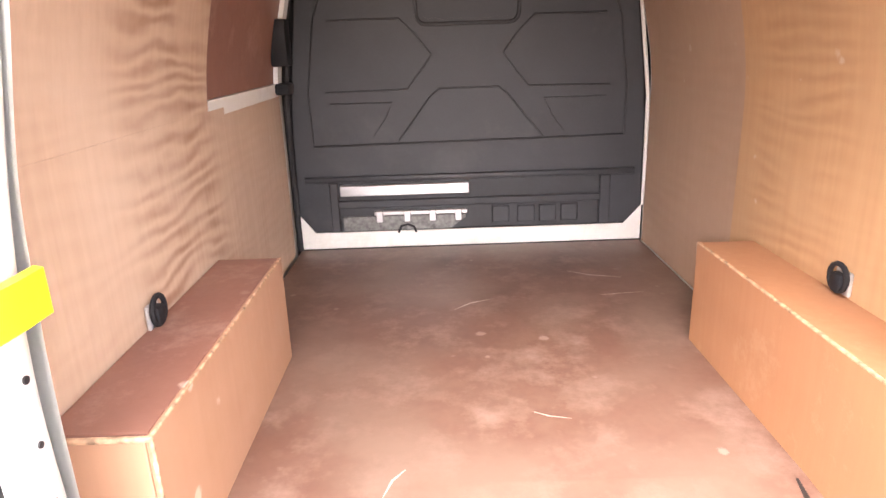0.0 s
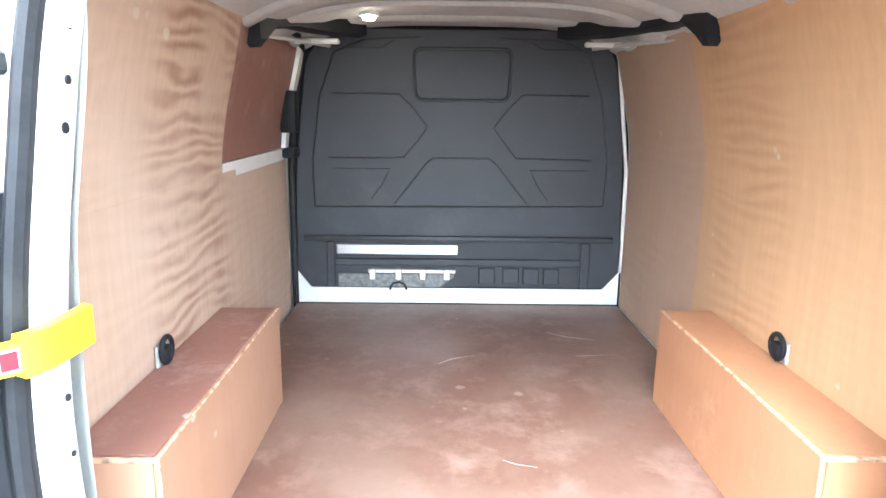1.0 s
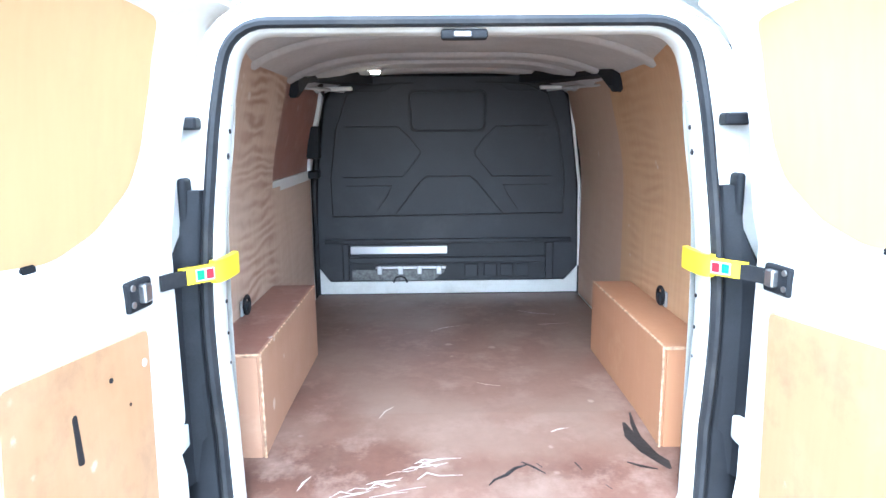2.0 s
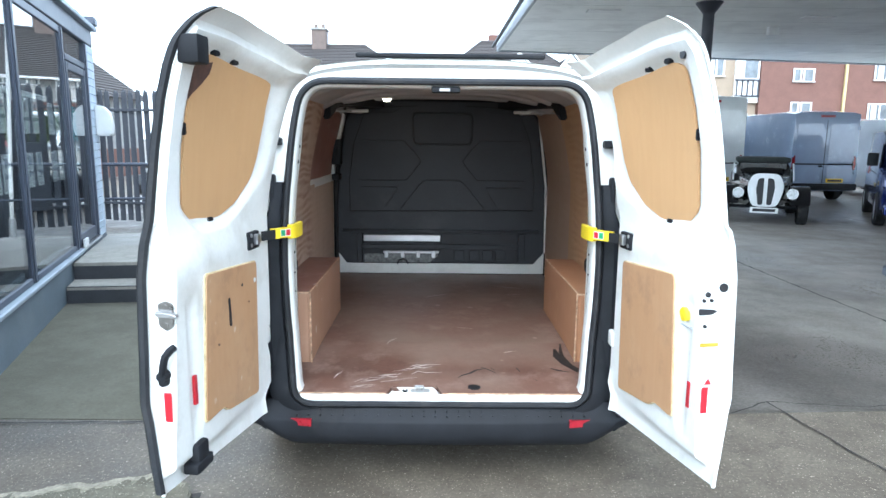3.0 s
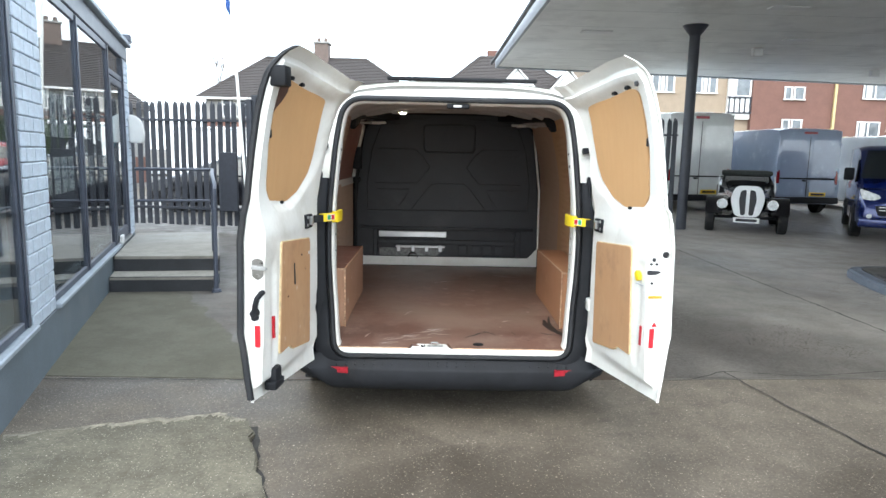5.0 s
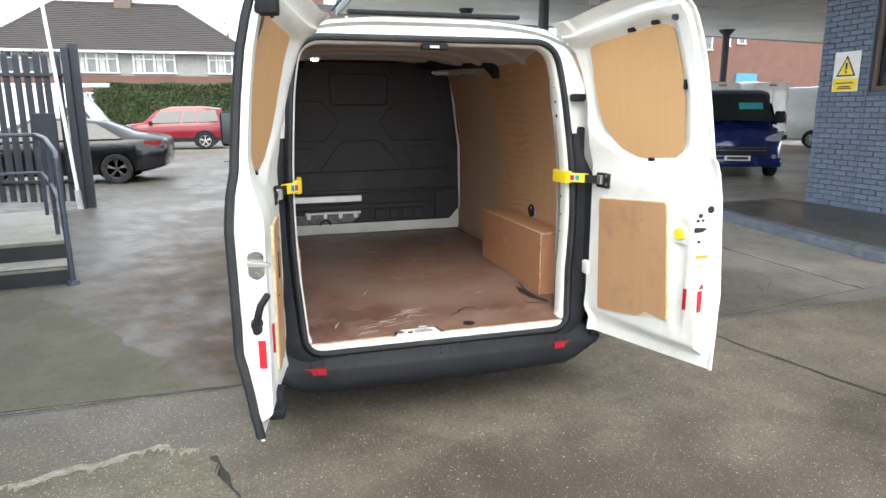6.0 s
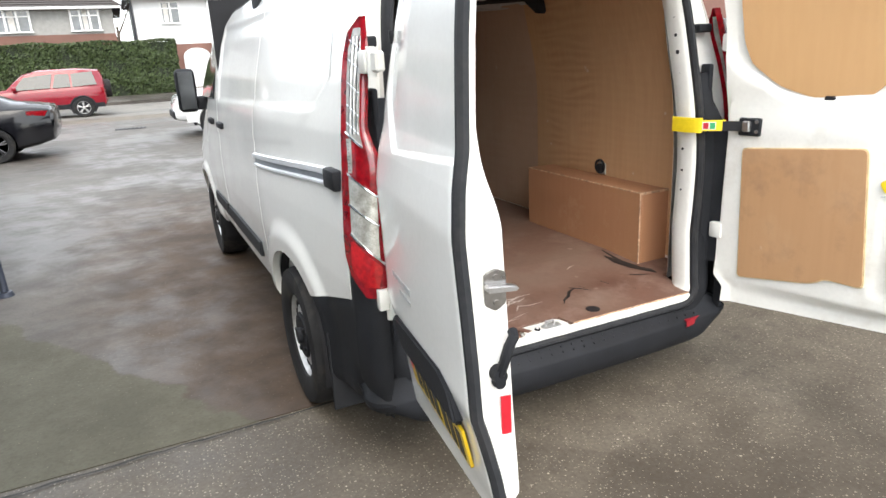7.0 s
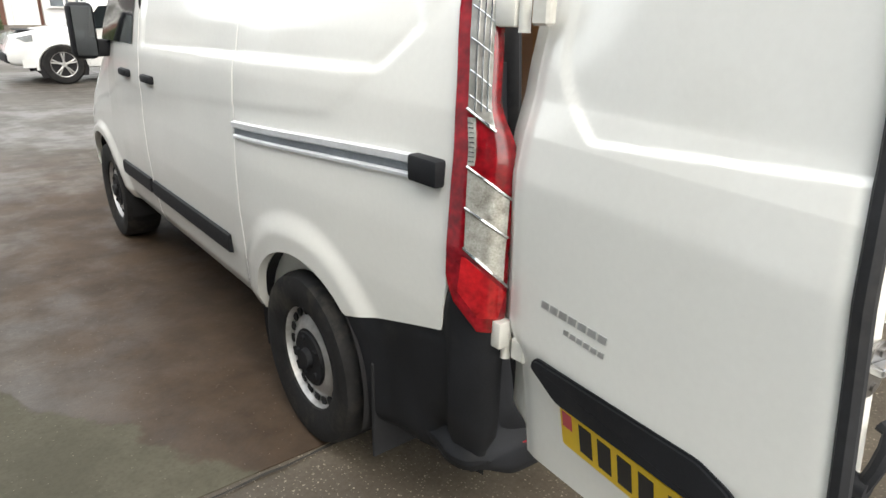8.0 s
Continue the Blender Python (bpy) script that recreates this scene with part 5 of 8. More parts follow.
part("door_seal_inner", tube([(-0.862, 2.755, 0.53), (-0.862, 2.755, 1.25), (-0.83, 2.75, 1.60), (-0.775, 2.70, 1.83), (-0.74, 2.50, 1.875), (-0.735, 2.0, 1.885)], 0.014, 8), RUBBER, van, "black sliding-door seal")
for s, x in ((-1, -0.90), (1, 0.905)):
    rows = [[(s * min(abs(x) - 0.115 * smooth01((z - 1.25) / 0.75) ** 1.2, side_x(y - 0.06, z) - 0.004), y, z) for z in [0.47 + 0.05 * i for i in range(30)]] for y in (0.56, 0.7, 0.85, 1.0, 1.4, 1.8, 2.84)]
    part("inner_shell", loft(rows), WHITE_IN, van, "white painted inner body")
# rear return of the pillars to the lining
for s in (-1, 1):
    rows = [[(s * (0.688 - 0.03 * smooth01((z - 1.3) / 0.4)), 0.415 + 0.09 * smooth01((z - 1.0) / 1.0), z), (s * (0.72 - 0.03 * smooth01((z - 1.3) / 0.4)), 0.45 + 0.08 * smooth01((z - 1.0)), z), (s * min(0.90 - 0.115 * smooth01((z - 1.25) / 0.75) ** 1.2, side_x(0.42, max(z, 0.62)) - 0.016), 0.50 + 0.06 * smooth01((z - 1.0)), z)] for z in [0.47 + 0.048 * i for i in range(30)]]
    part("pillar_return", loft(rows), WHITE_IN, van, "white painted inner pillar")
    for z, r in ((0.57, 0.005), (0.62, 0.008), (0.655, 0.004), (0.75, 0.005), (0.81, 0.010), (0.845, 0.009), (0.93, 0.005), (1.02, 0.005), (1.115, 0.006), (1.34, 0.011), (1.42, 0.006), (1.45, 0.008), (1.53, 0.009), (1.60, 0.007), (1.68, 0.009)):
        p = Vector((s * (0.686 - 0.032 * smooth01((z - 1.3) / 0.4)), 0.36 + 0.08 * smooth01((z - 1.0)), z))
        part("jamb_hole", cyl(p, p - Vector((s * 0.003, 0, 0)), r, n=10), INK, van, "small dark hole in the jamb")
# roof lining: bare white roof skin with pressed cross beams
# White skin taken down to grey: the bay's shade is in the colour.
ROOF_SHADED = mat("shaded_white_roof", (0.46, 0.455, 0.445), 0.7, vary=0.12, scale=4, bump=0.03)
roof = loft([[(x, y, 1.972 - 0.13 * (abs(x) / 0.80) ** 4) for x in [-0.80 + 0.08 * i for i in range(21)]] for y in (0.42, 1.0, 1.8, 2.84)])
part("roof_lining", roof, ROOF_SHADED, van, "bare pale roof skin")
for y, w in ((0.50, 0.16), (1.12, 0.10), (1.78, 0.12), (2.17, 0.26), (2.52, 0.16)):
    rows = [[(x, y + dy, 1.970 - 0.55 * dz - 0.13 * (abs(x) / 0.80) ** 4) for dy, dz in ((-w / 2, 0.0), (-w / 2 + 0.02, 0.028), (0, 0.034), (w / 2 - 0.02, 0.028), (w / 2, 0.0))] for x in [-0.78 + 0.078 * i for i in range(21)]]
    part("roof_beam", loft(rows), ROOF_SHADED, van, "shallow pressed roof beam")
for s in (-1, 1):
    y_end = 1.57 if s > 0 else 1.83
    run = [(0.775, y_end, 1.845), (0.775, y_end + 0.05, 1.850), (0.765, y_end + 0.16, 1.885), (0.72, 2.10, 1.895), (0.62, 2.36, 1.90), (0.50, 2.56, 1.91)]
    rows = []
    for i, (x, y, z) in enumerate(run):
        drop = (0.075, 0.075, 0.035, 0.028, 0.028, 0.028)[i]
        wide = (0.030, 0.040, 0.045, 0.050, 0.055, 0.055)[i]
        rows.append([(s * x + dx * wide, y, z + dz) for dx, dz in ((-1.0, 0.05), (-1.0, -drop * 0.6), (-0.4, -drop), (0.4, -drop), (1.0, -drop * 0.6), (1.0, 0.05))])
    part("corner_trim", loft(rows, caps=True), BLACK, van, "black roof corner trim with a hooked end")
    # White rail dimmed by the same shade-carrying roof colour.
    part("trim_rail", tube([(s * 0.83, y_end + 0.10, 1.815), (s * 0.80, 2.05, 1.838), (s * 0.72, 2.40, 1.850), (s * 0.63, 2.62, 1.850)], 0.010, 8), ROOF_SHADED, van, "white painted rail below the corner trim")
    part("roof_rib", box(min(s * 0.56, s * 0.80), max(s * 0.56, s * 0.80), 2.46, 2.50, 1.845, 1.868, 0.006), WHITE_IN, van, "white roof rib")
lamp_b = part("bay_lamp", cyl((-0.396, 2.20, 1.968), (-0.396, 2.20, 1.930), 0.05, 0.042, 16), CREAM, van, "lit round load bay lamp")
part("lamp_bulb", cyl((-0.396, 2.20, 1.932), (-0.396, 2.20, 1.915), 0.030, 0.022, 14), LAMP_ON, lamp_b, "glowing bulb")
lamp_c = part("bay_lamp", box(0.42, 0.54, 0.47, 0.51, 1.878, 1.895, 0.004), CREAM, van, "lit courtesy lamp in the rear header")
part("lamp_bulb", box(0.435, 0.525, 0.475, 0.505, 1.8725, 1.8785, 0.003), mat("amber_lit_lamp", (1.0, 0.62, 0.35), 0.4, bump=0, emit=5.0), lamp_c, "glowing lens")
latch_top = part("top_latch", box(-0.055, 0.075, 0.385, 0.43, 1.845, 1.872, 0.008, 2), BLACK, van, "black top door latch")
part("latch_jaw", box(-0.02, 0.03, 0.380, 0.392, 1.850, 1.866, 0.003), STEEL, latch_top, "steel latch jaw")

# lashing rings
for x, y, z, s in ((LX + 0.006, 1.09, 0.91, -1), (RX - 0.006, 1.14, 0.915, 1)):
    r = part("lashing_ring", tube([(x - s * 0.02, y + 0.036 * math.cos(radians(a)), z + 0.036 * math.sin(radians(a))) for a in range(0, 360, 24)], 0.007, 8, True), BLACK, van, "black lashing ring on a steel plate")
    part("ring_plate", box(min(x, x - s * 0.01), max(x, x - s * 0.01), y - 0.035, y + 0.03, z - 0.045, z + 0.02, 0.004), GALV, r, "small steel plate")
    part("ring_block", box(min(x, x - s * 0.03), max(x, x - s * 0.03), y - 0.022, y + 0.022, z - 0.035, z + 0.012, 0.008, 2), BLACK, r)

# bulkhead
BY = 2.815
bulk = thing_part("bulkhead", van, "dark grey moulded plastic bulkhead")
outline = soften([(-0.80, 0.605), (0.83, 0.605), (0.885, 0.69), (0.875, 1.25), (0.80, 1.83), (0.66, 1.955), (-0.64, 1.955), (-0.78, 1.83), (-0.855, 1.25), (-0.865, 0.69)], [0.01, 0.01, 0.01, 0.2, 0.14, 0.12, 0.12, 0.14, 0.2, 0.01], 5)
part("panel", prism(outline, 0.02, XZ(BY + 0.02), bevel=0.004, segs=1), GREYPL, bulk, "dark grey moulded panel")
# Darker than the panel: the shade in grooves and recess is painted in.
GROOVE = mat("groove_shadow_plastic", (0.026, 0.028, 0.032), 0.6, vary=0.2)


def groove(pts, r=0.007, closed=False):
    part("groove_shade_line", tube([(x, BY - 0.001, z) for x, z in pts], r * 0.7, 6, closed), GROOVE, bulk)


groove(soften([(-0.225, 1.605), (0.255, 1.605), (0.265, 1.86), (-0.235, 1.86)], 0.05, 5), 0.013, True)
part("window_blank", prism(soften([(-0.205, 1.625), (0.235, 1.625), (0.24, 1.84), (-0.21, 1.84)], 0.05, 5), 0.012, XZ(BY + 0.002), bevel=0.004), GREYPL, bulk, "raised blank window pad")
for s, c in ((-1, 0.0), (1, 0.02)):
    groove([(s * 0.65 + c, 1.635), (s * 0.31 + c, 1.635), (s * 0.24 + c, 1.57), (s * 0.165 + c, 1.47), (s * 0.18 + c, 1.44), (s * 0.285 + c, 1.31), (s * 0.68 + c, 1.305)])
    groove([(s * 0.66 + c, 1.25), (s * 0.36 + c, 1.25), (s * 0.40 + c, 1.17), (s * 0.46 + c, 1.09)], 0.005)
    groove([(s * 0.60 + c, 1.86), (s * 0.40 + c, 1.86), (s * 0.33 + c, 1.90)], 0.005)
    groove([(s * 0.76 + c, 1.06), (s * 0.765 + c, 1.30), (s * 0.72 + c, 1.62), (s * 0.64 + c, 1.84), (s * 0.50 + c, 1.90), (s * 0.2, 1.915)], 0.008)
groove([(-0.34, 1.06), (-0.17, 1.28), (-0.13, 1.31), (0.16, 1.31), (0.20, 1.28), (0.38, 1.06)])
groove([(-0.76, 1.045), (0.78, 1.06)], 0.009)
part("lower_ledge", box(-0.82, 0.84, BY - 0.030, BY - 0.001, 0.865, 0.895, 0.008, 2), GREYPL, bulk, "moulded ledge")
part("lower_skirt", box(-0.70, 0.72, BY - 0.022, BY - 0.001, 0.73, 0.770, 0.006), GREYPL, bulk)
part("skirt_post", box(-0.70, -0.655, BY - 0.026, BY - 0.001, 0.61, 0.865, 0.006), GREYPL, bulk)
part("skirt_post", box(0.665, 0.72, BY - 0.026, BY - 0.001, 0.61, 0.865, 0.006), GREYPL, bulk)
# Flat dark sheet on the panel, standing in for a shaded recess.
part("skirt_recess_shade", box(-0.655, 0.665, BY - 0.004, BY - 0.0015, 0.61, 0.865), GROOVE, bulk)
for x in (0.12, 0.25, 0.36, 0.47):
    part("skirt_rib", box(x, x + 0.09, BY - 0.016, BY - 0.004, 0.63, 0.72, 0.006), GREYPL, bulk)
part("steel_bar", box(-0.645, 0.005, BY - 0.034, BY - 0.004, 0.795, 0.850, 0.004), STEEL, bulk, "bright steel cross bar")
low = box(-0.48, -0.005, BY - 0.030, BY - 0.004, 0.690, 0.712, 0.004)
for x in (-0.47, -0.33, -0.20, -0.07):
    box(x, x + 0.035, BY - 0.036, BY - 0.004, 0.655, 0.714, 0.004, bm=low)
part("seat_fixing", low, STEEL, bulk, "steel seat fixings behind the bulkhead gap")
part("seat_pan", prism([(-0.64, 0.612), (-0.09, 0.612), (-0.015, 0.668), (-0.015, 0.685), (-0.64, 0.685)], 0.014, XZ(BY - 0.005)), mat("grey_seat_pan", (0.16, 0.16, 0.155), 0.5, metal=0.4, vary=0.4, scale=30), bulk, "dull metal pan")
part("cable", tube([(-0.36, BY - 0.03, 0.60), (-0.345, BY - 0.04, 0.635), (-0.31, BY - 0.045, 0.645), (-0.28, BY - 0.04, 0.63), (-0.27, BY - 0.03, 0.60)], 0.006, 6), RUBBER, bulk, "black cable loop")
part("white_kickplate", prism([(-0.865, 0.517), (0.888, 0.517), (0.888, 0.70), (0.80, 0.602), (-0.79, 0.602), (-0.865, 0.70)], 0.012, XZ(BY + 0.005), bevel=0.002, segs=1), WHITE_IN, bulk, "white painted strip along the bulkhead foot")
part("bulkhead_backing", box(-0.92, 0.92, BY + 0.03, BY + 0.05, 0.45, 1.98), DARK, bulk)
part("edge_trim", tube([(0.893, BY - 0.01, 0.70), (0.885, BY - 0.01, 1.25), (0.81, BY - 0.01, 1.83), (0.78, BY - 0.01, 1.88)], 0.010, 8), WHITE_IN, bulk, "white painted frame edge")

# ---- ground ----
def ground_material(name, light, dark, wet, speck, chips=1.0, damp=(0.46, 0.58), dry_rough=0.84, wet_drop=0.36, dries=None, axis=1):
    m = bpy.data.materials.new(name)
    m.use_nodes = True
    nt = m.node_tree
    b = nt.nodes["Principled BSDF"]
    tc = nt.nodes.new("ShaderNodeTexCoord")

    def noise_tex(scale, detail=6, rough=0.6):
        n = nt.nodes.new("ShaderNodeTexNoise")
        n.inputs["Scale"].default_value = scale
        n.inputs["Detail"].default_value = detail
        n.inputs["Roughness"].default_value = rough
        nt.links.new(tc.outputs["Object"], n.inputs["Vector"])
        return n.outputs[0]

    def ramp(src, a, b_, lo=0.0, hi=1.0):
        r = nt.nodes.new("ShaderNodeMapRange")
        r.inputs["From Min"].default_value, r.inputs["From Max"].default_value = a, b_
        r.inputs["To Min"].default_value, r.inputs["To Max"].default_value = lo, hi
        nt.links.new(src, r.inputs["Value"])
        return r.outputs[0]

    def mixc(fac, c1, c2):
        x = nt.nodes.new("ShaderNodeMixRGB")
        nt.links.new(fac, x.inputs[0])
        for i, c in ((1, c1), (2, c2)):
            if isinstance(c, tuple):
                x.inputs[i].default_value = (*c, 1)
            else:
                nt.links.new(c, x.inputs[i])
        return x.outputs[0]

    big = noise_tex(0.35, 8, 0.62)
    mid = noise_tex(2.5, 8, 0.68)
    fine = noise_tex(55, 4)
    col = mixc(ramp(mid, 0.38, 0.62), light, dark)
    col = mixc(ramp(noise_tex(9, 6, 0.7), 0.52, 0.68, 0, 0.5), col, tuple(c * 0.55 for c in dark))
    col = mixc(ramp(fine, 0.35, 0.75, 0, 0.55), col, tuple(c * 0.75 for c in dark))
    wetf = ramp(big, *damp)
    col = mixc(wetf, col, mixc(ramp(mid, 0.3, 0.7), wet, tuple(c * 0.72 for c in wet)))
    # exposed aggregate: pale chips, each cell taken or left by its own colour
    for scale, size, share, strength in ((21, 0.16, 0.70, 0.62), (47, 0.24, 0.50, 0.42), (29, 0.17, 0.66, -0.75), (83, 0.30, 0.45, 0.30)):
        v = nt.nodes.new("ShaderNodeTexVoronoi")
        v.inputs["Scale"].default_value = scale
        nt.links.new(tc.outputs["Object"], v.inputs["Vector"])
        sep = nt.nodes.new("ShaderNodeSeparateColor")
        nt.links.new(v.outputs["Color"], sep.inputs[0])
        warp = nt.nodes.new("ShaderNodeMath")
        warp.operation = "MULTIPLY_ADD"
        warp.inputs[1].default_value = 0.20
        nt.links.new(noise_tex(90, 2), warp.inputs[0])
        nt.links.new(v.outputs["Distance"], warp.inputs[2])
        spk = nt.nodes.new("ShaderNodeMath")
        spk.operation = "MULTIPLY"
        nt.links.new(ramp(warp.outputs[0], size, size + 0.07, 1, 0), spk.inputs[0])
        nt.links.new(ramp(sep.outputs[0], share, share + 0.25, 0, abs(strength) * chips), spk.inputs[1])
        col = mixc(spk.outputs[0], col, speck if strength > 0 else tuple(c * 0.35 for c in dark))
    if dries:
        # the damp thins out unevenly
        sy = nt.nodes.new("ShaderNodeSeparateXYZ")
        nt.links.new(tc.outputs["Object"], sy.inputs[0])
        along = nt.nodes.new("ShaderNodeMath")
        along.operation = "MULTIPLY_ADD"
        along.inputs[1].default_value = 5.0
        nt.links.new(noise_tex(0.55, 6, 0.6), along.inputs[0])
        nt.links.new(sy.outputs[axis], along.inputs[2])
        col = mixc(ramp(along.outputs[0], dries[0] + 2.5, dries[1] + 2.5), col, mixc(ramp(mid, 0.38, 0.62), dries[2], dries[3]))
    nt.links.new(col, b.inputs["Base Color"])
    rg = nt.nodes.new("ShaderNodeMath")
    rg.operation = "MULTIPLY_ADD"
    rg.inputs[1].default_value = -wet_drop
    rg.inputs[2].default_value = dry_rough
    nt.links.new(wetf, rg.inputs[0])
    rg2 = nt.nodes.new("ShaderNodeMath")
    rg2.operation = "MULTIPLY_ADD"
    rg2.inputs[1].default_value = 0.25
    nt.links.new(ramp(fine, 0.3, 0.7, -0.5, 0.5), rg2.inputs[0])
    nt.links.new(rg.outputs[0], rg2.inputs[2])
    nt.links.new(rg2.outputs[0], b.inputs["Roughness"])
    bp = nt.nodes.new("ShaderNodeBump")
    bp.inputs["Strength"].default_value = 0.35
    bp.inputs["Distance"].default_value = 0.006
    nt.links.new(fine, bp.inputs["Height"])
    nt.links.new(bp.outputs[0], b.inputs["Normal"])
    return m


YARD = ground_material("yard_concrete", (0.166, 0.140, 0.107), (0.107, 0.088, 0.066), (0.080, 0.065, 0.049), (0.60, 0.53, 0.43), 1.1, (0.47, 0.60), 0.80, 0.30)
SMOOTH_YARD = ground_material("smooth_concrete", (0.130, 0.118, 0.102), (0.085, 0.076, 0.065), (0.064, 0.055, 0.047), (0.30, 0.27, 0.23), 0.4, (0.40, 0.56), 0.62, 0.30)


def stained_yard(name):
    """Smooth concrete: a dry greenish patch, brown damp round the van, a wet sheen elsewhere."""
    m = bpy.data.materials.new(name)
    m.use_nodes = True
    nt = m.node_tree
    b = nt.nodes["Principled BSDF"]
    tc = nt.nodes.new("ShaderNodeTexCoord")
    xyz = nt.nodes.new("ShaderNodeSeparateXYZ")
    nt.links.new(tc.outputs["Object"], xyz.inputs[0])

    def calc(op, a, c, d=None):
        n = nt.nodes.new("ShaderNodeMath")
        n.operation = op
        for i, v in enumerate((a, c, d)):
            if isinstance(v, (int, float)):
                n.inputs[i].default_value = v
            elif v is not None:
                nt.links.new(v, n.inputs[i])
        return n.outputs[0]

    def grain(scale, detail=6, rough=0.6):
        n = nt.nodes.new("ShaderNodeTexNoise")
        n.inputs["Scale"].default_value = scale
        n.inputs["Detail"].default_value = detail
        n.inputs["Roughness"].default_value = rough
        nt.links.new(tc.outputs["Object"], n.inputs["Vector"])
        return n.outputs[0]

    def ramp(src, a, c, lo=0.0, hi=1.0):
        r = nt.nodes.new("ShaderNodeMapRange")
        r.interpolation_type = "SMOOTHSTEP"
        for key, v in (("From Min", a), ("From Max", c), ("To Min", lo), ("To Max", hi)):
            r.inputs[key].default_value = v
        nt.links.new(src, r.inputs["Value"])
        return r.outputs[0]

    def mix(fac, c1, c2):
        x = nt.nodes.new("ShaderNodeMixRGB")
        if isinstance(fac, float):
            x.inputs[0].default_value = fac
        else:
            nt.links.new(fac, x.inputs[0])
        for i, c in ((1, c1), (2, c2)):
            if isinstance(c, tuple):
                x.inputs[i].default_value = (*c, 1)
            else:
                nt.links.new(c, x.inputs[i])
        return x.outputs[0]

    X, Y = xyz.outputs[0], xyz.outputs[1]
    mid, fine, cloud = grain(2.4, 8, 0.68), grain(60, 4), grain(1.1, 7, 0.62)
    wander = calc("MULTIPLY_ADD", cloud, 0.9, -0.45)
    crumbs = calc("MULTIPLY_ADD", grain(9, 5, 0.7), 0.16, -0.08)
    # dry patch: one ragged edge, running out towards the steps
    side = calc("ADD", calc("MULTIPLY", X, -0.857), calc("MULTIPLY", Y, -0.514))
    side = calc("ADD", calc("ADD", side, -0.52), calc("ADD", wander, crumbs))
    dryf = calc("MULTIPLY", ramp(side, -0.022, 0.028), ramp(calc("ADD", Y, wander), 3.2, 4.3, 1.0, 0.0))
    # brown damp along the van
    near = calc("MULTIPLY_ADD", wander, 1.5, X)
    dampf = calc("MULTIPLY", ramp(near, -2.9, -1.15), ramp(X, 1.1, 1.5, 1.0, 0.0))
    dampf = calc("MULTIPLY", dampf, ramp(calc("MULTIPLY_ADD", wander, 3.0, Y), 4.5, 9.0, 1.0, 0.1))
    plain = mix(ramp(mid, 0.36, 0.64), (0.138, 0.126, 0.112), (0.094, 0.085, 0.075))
    plain = mix(ramp(grain(0.5, 7, 0.6), 0.45, 0.60, 0.0, 0.6), plain, (0.070, 0.062, 0.054))
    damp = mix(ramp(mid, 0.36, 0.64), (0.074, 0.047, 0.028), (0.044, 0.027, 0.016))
    dry = mix(ramp(mid, 0.36, 0.64), (0.112, 0.104, 0.075), (0.083, 0.077, 0.054))
    dry = mix(ramp(grain(5, 7, 0.7), 0.55, 0.70, 0.0, 0.4), dry, (0.064, 0.059, 0.042))
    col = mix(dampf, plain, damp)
    col = mix(dryf, col, dry)
    col = mix(ramp(fine, 0.40, 0.78, 0.0, 0.35), col, (0.050, 0.043, 0.034))
    for scale, size, share, strength in ((24, 0.13, 0.80, 0.55), (52, 0.20, 0.66, 0.40)):
        v = nt.nodes.new("ShaderNodeTexVoronoi")
        v.inputs["Scale"].default_value = scale
        nt.links.new(tc.outputs["Object"], v.inputs["Vector"])
        pick = nt.nodes.new("ShaderNodeSeparateColor")
        nt.links.new(v.outputs["Color"], pick.inputs[0])
        spot = ramp(calc("MULTIPLY_ADD", grain(95, 2), 0.22, v.outputs["Distance"]), size, size + 0.08, 1.0, 0.0)
        col = mix(calc("MULTIPLY", spot, ramp(pick.outputs[0], share, share + 0.2, 0.0, strength)), col, (0.34, 0.29, 0.22))
    nt.links.new(col, b.inputs["Base Color"])
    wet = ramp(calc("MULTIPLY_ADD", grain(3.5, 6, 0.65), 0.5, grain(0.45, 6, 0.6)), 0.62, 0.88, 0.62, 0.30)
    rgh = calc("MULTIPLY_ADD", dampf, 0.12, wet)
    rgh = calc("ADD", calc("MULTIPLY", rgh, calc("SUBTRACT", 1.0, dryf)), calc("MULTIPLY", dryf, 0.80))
    nt.links.new(calc("MULTIPLY_ADD", fine, 0.10, rgh), b.inputs["Roughness"])
    b.inputs["Specular IOR Level"].default_value = 0.36
    bp = nt.nodes.new("ShaderNodeBump")
    bp.inputs["Strength"].default_value = 0.22
    bp.inputs["Distance"].default_value = 0.005
    nt.links.new(calc("MULTIPLY_ADD", mid, 0.8, fine), bp.inputs["Height"])
    nt.links.new(bp.outputs[0], b.inputs["Normal"])
    return m


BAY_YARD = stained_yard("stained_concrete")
OLD_SLAB = ground_material("mossy_slab", (0.178, 0.160, 0.118), (0.100, 0.090, 0.064), (0.074, 0.067, 0.046), (0.55, 0.51, 0.42), 1.2, (0.48, 0.62), 0.9, 0.15)
# Asphalt lightened: sunshine lying on the road is put into its colour.
ASPHALT = ground_material("sunlit_asphalt", (0.23, 0.215, 0.19), (0.165, 0.155, 0.138), (0.15, 0.14, 0.125), (0.16, 0.155, 0.15), 0.4)
CRACK = mat("dark_joint", (0.035, 0.032, 0.028), 0.9, vary=0.3, scale=20, bump=0.2)


def rise(y):
    """The land climbs a little beyond the road."""
    return 0.32 * smooth01((y - 27) / 7) + 0.02 * max(0, y - 34)


gy = [-60, -20, -8, -4, -2, 0, 2, 4, 8, 12, 16, 20, 24, 27, 28, 29, 30, 31, 32, 33, 34, 40, 50, 70, 120, 400, 1500]
gx = [-1500, -300, -80, -30, -10, 0, 10, 30, 80, 300, 1500]
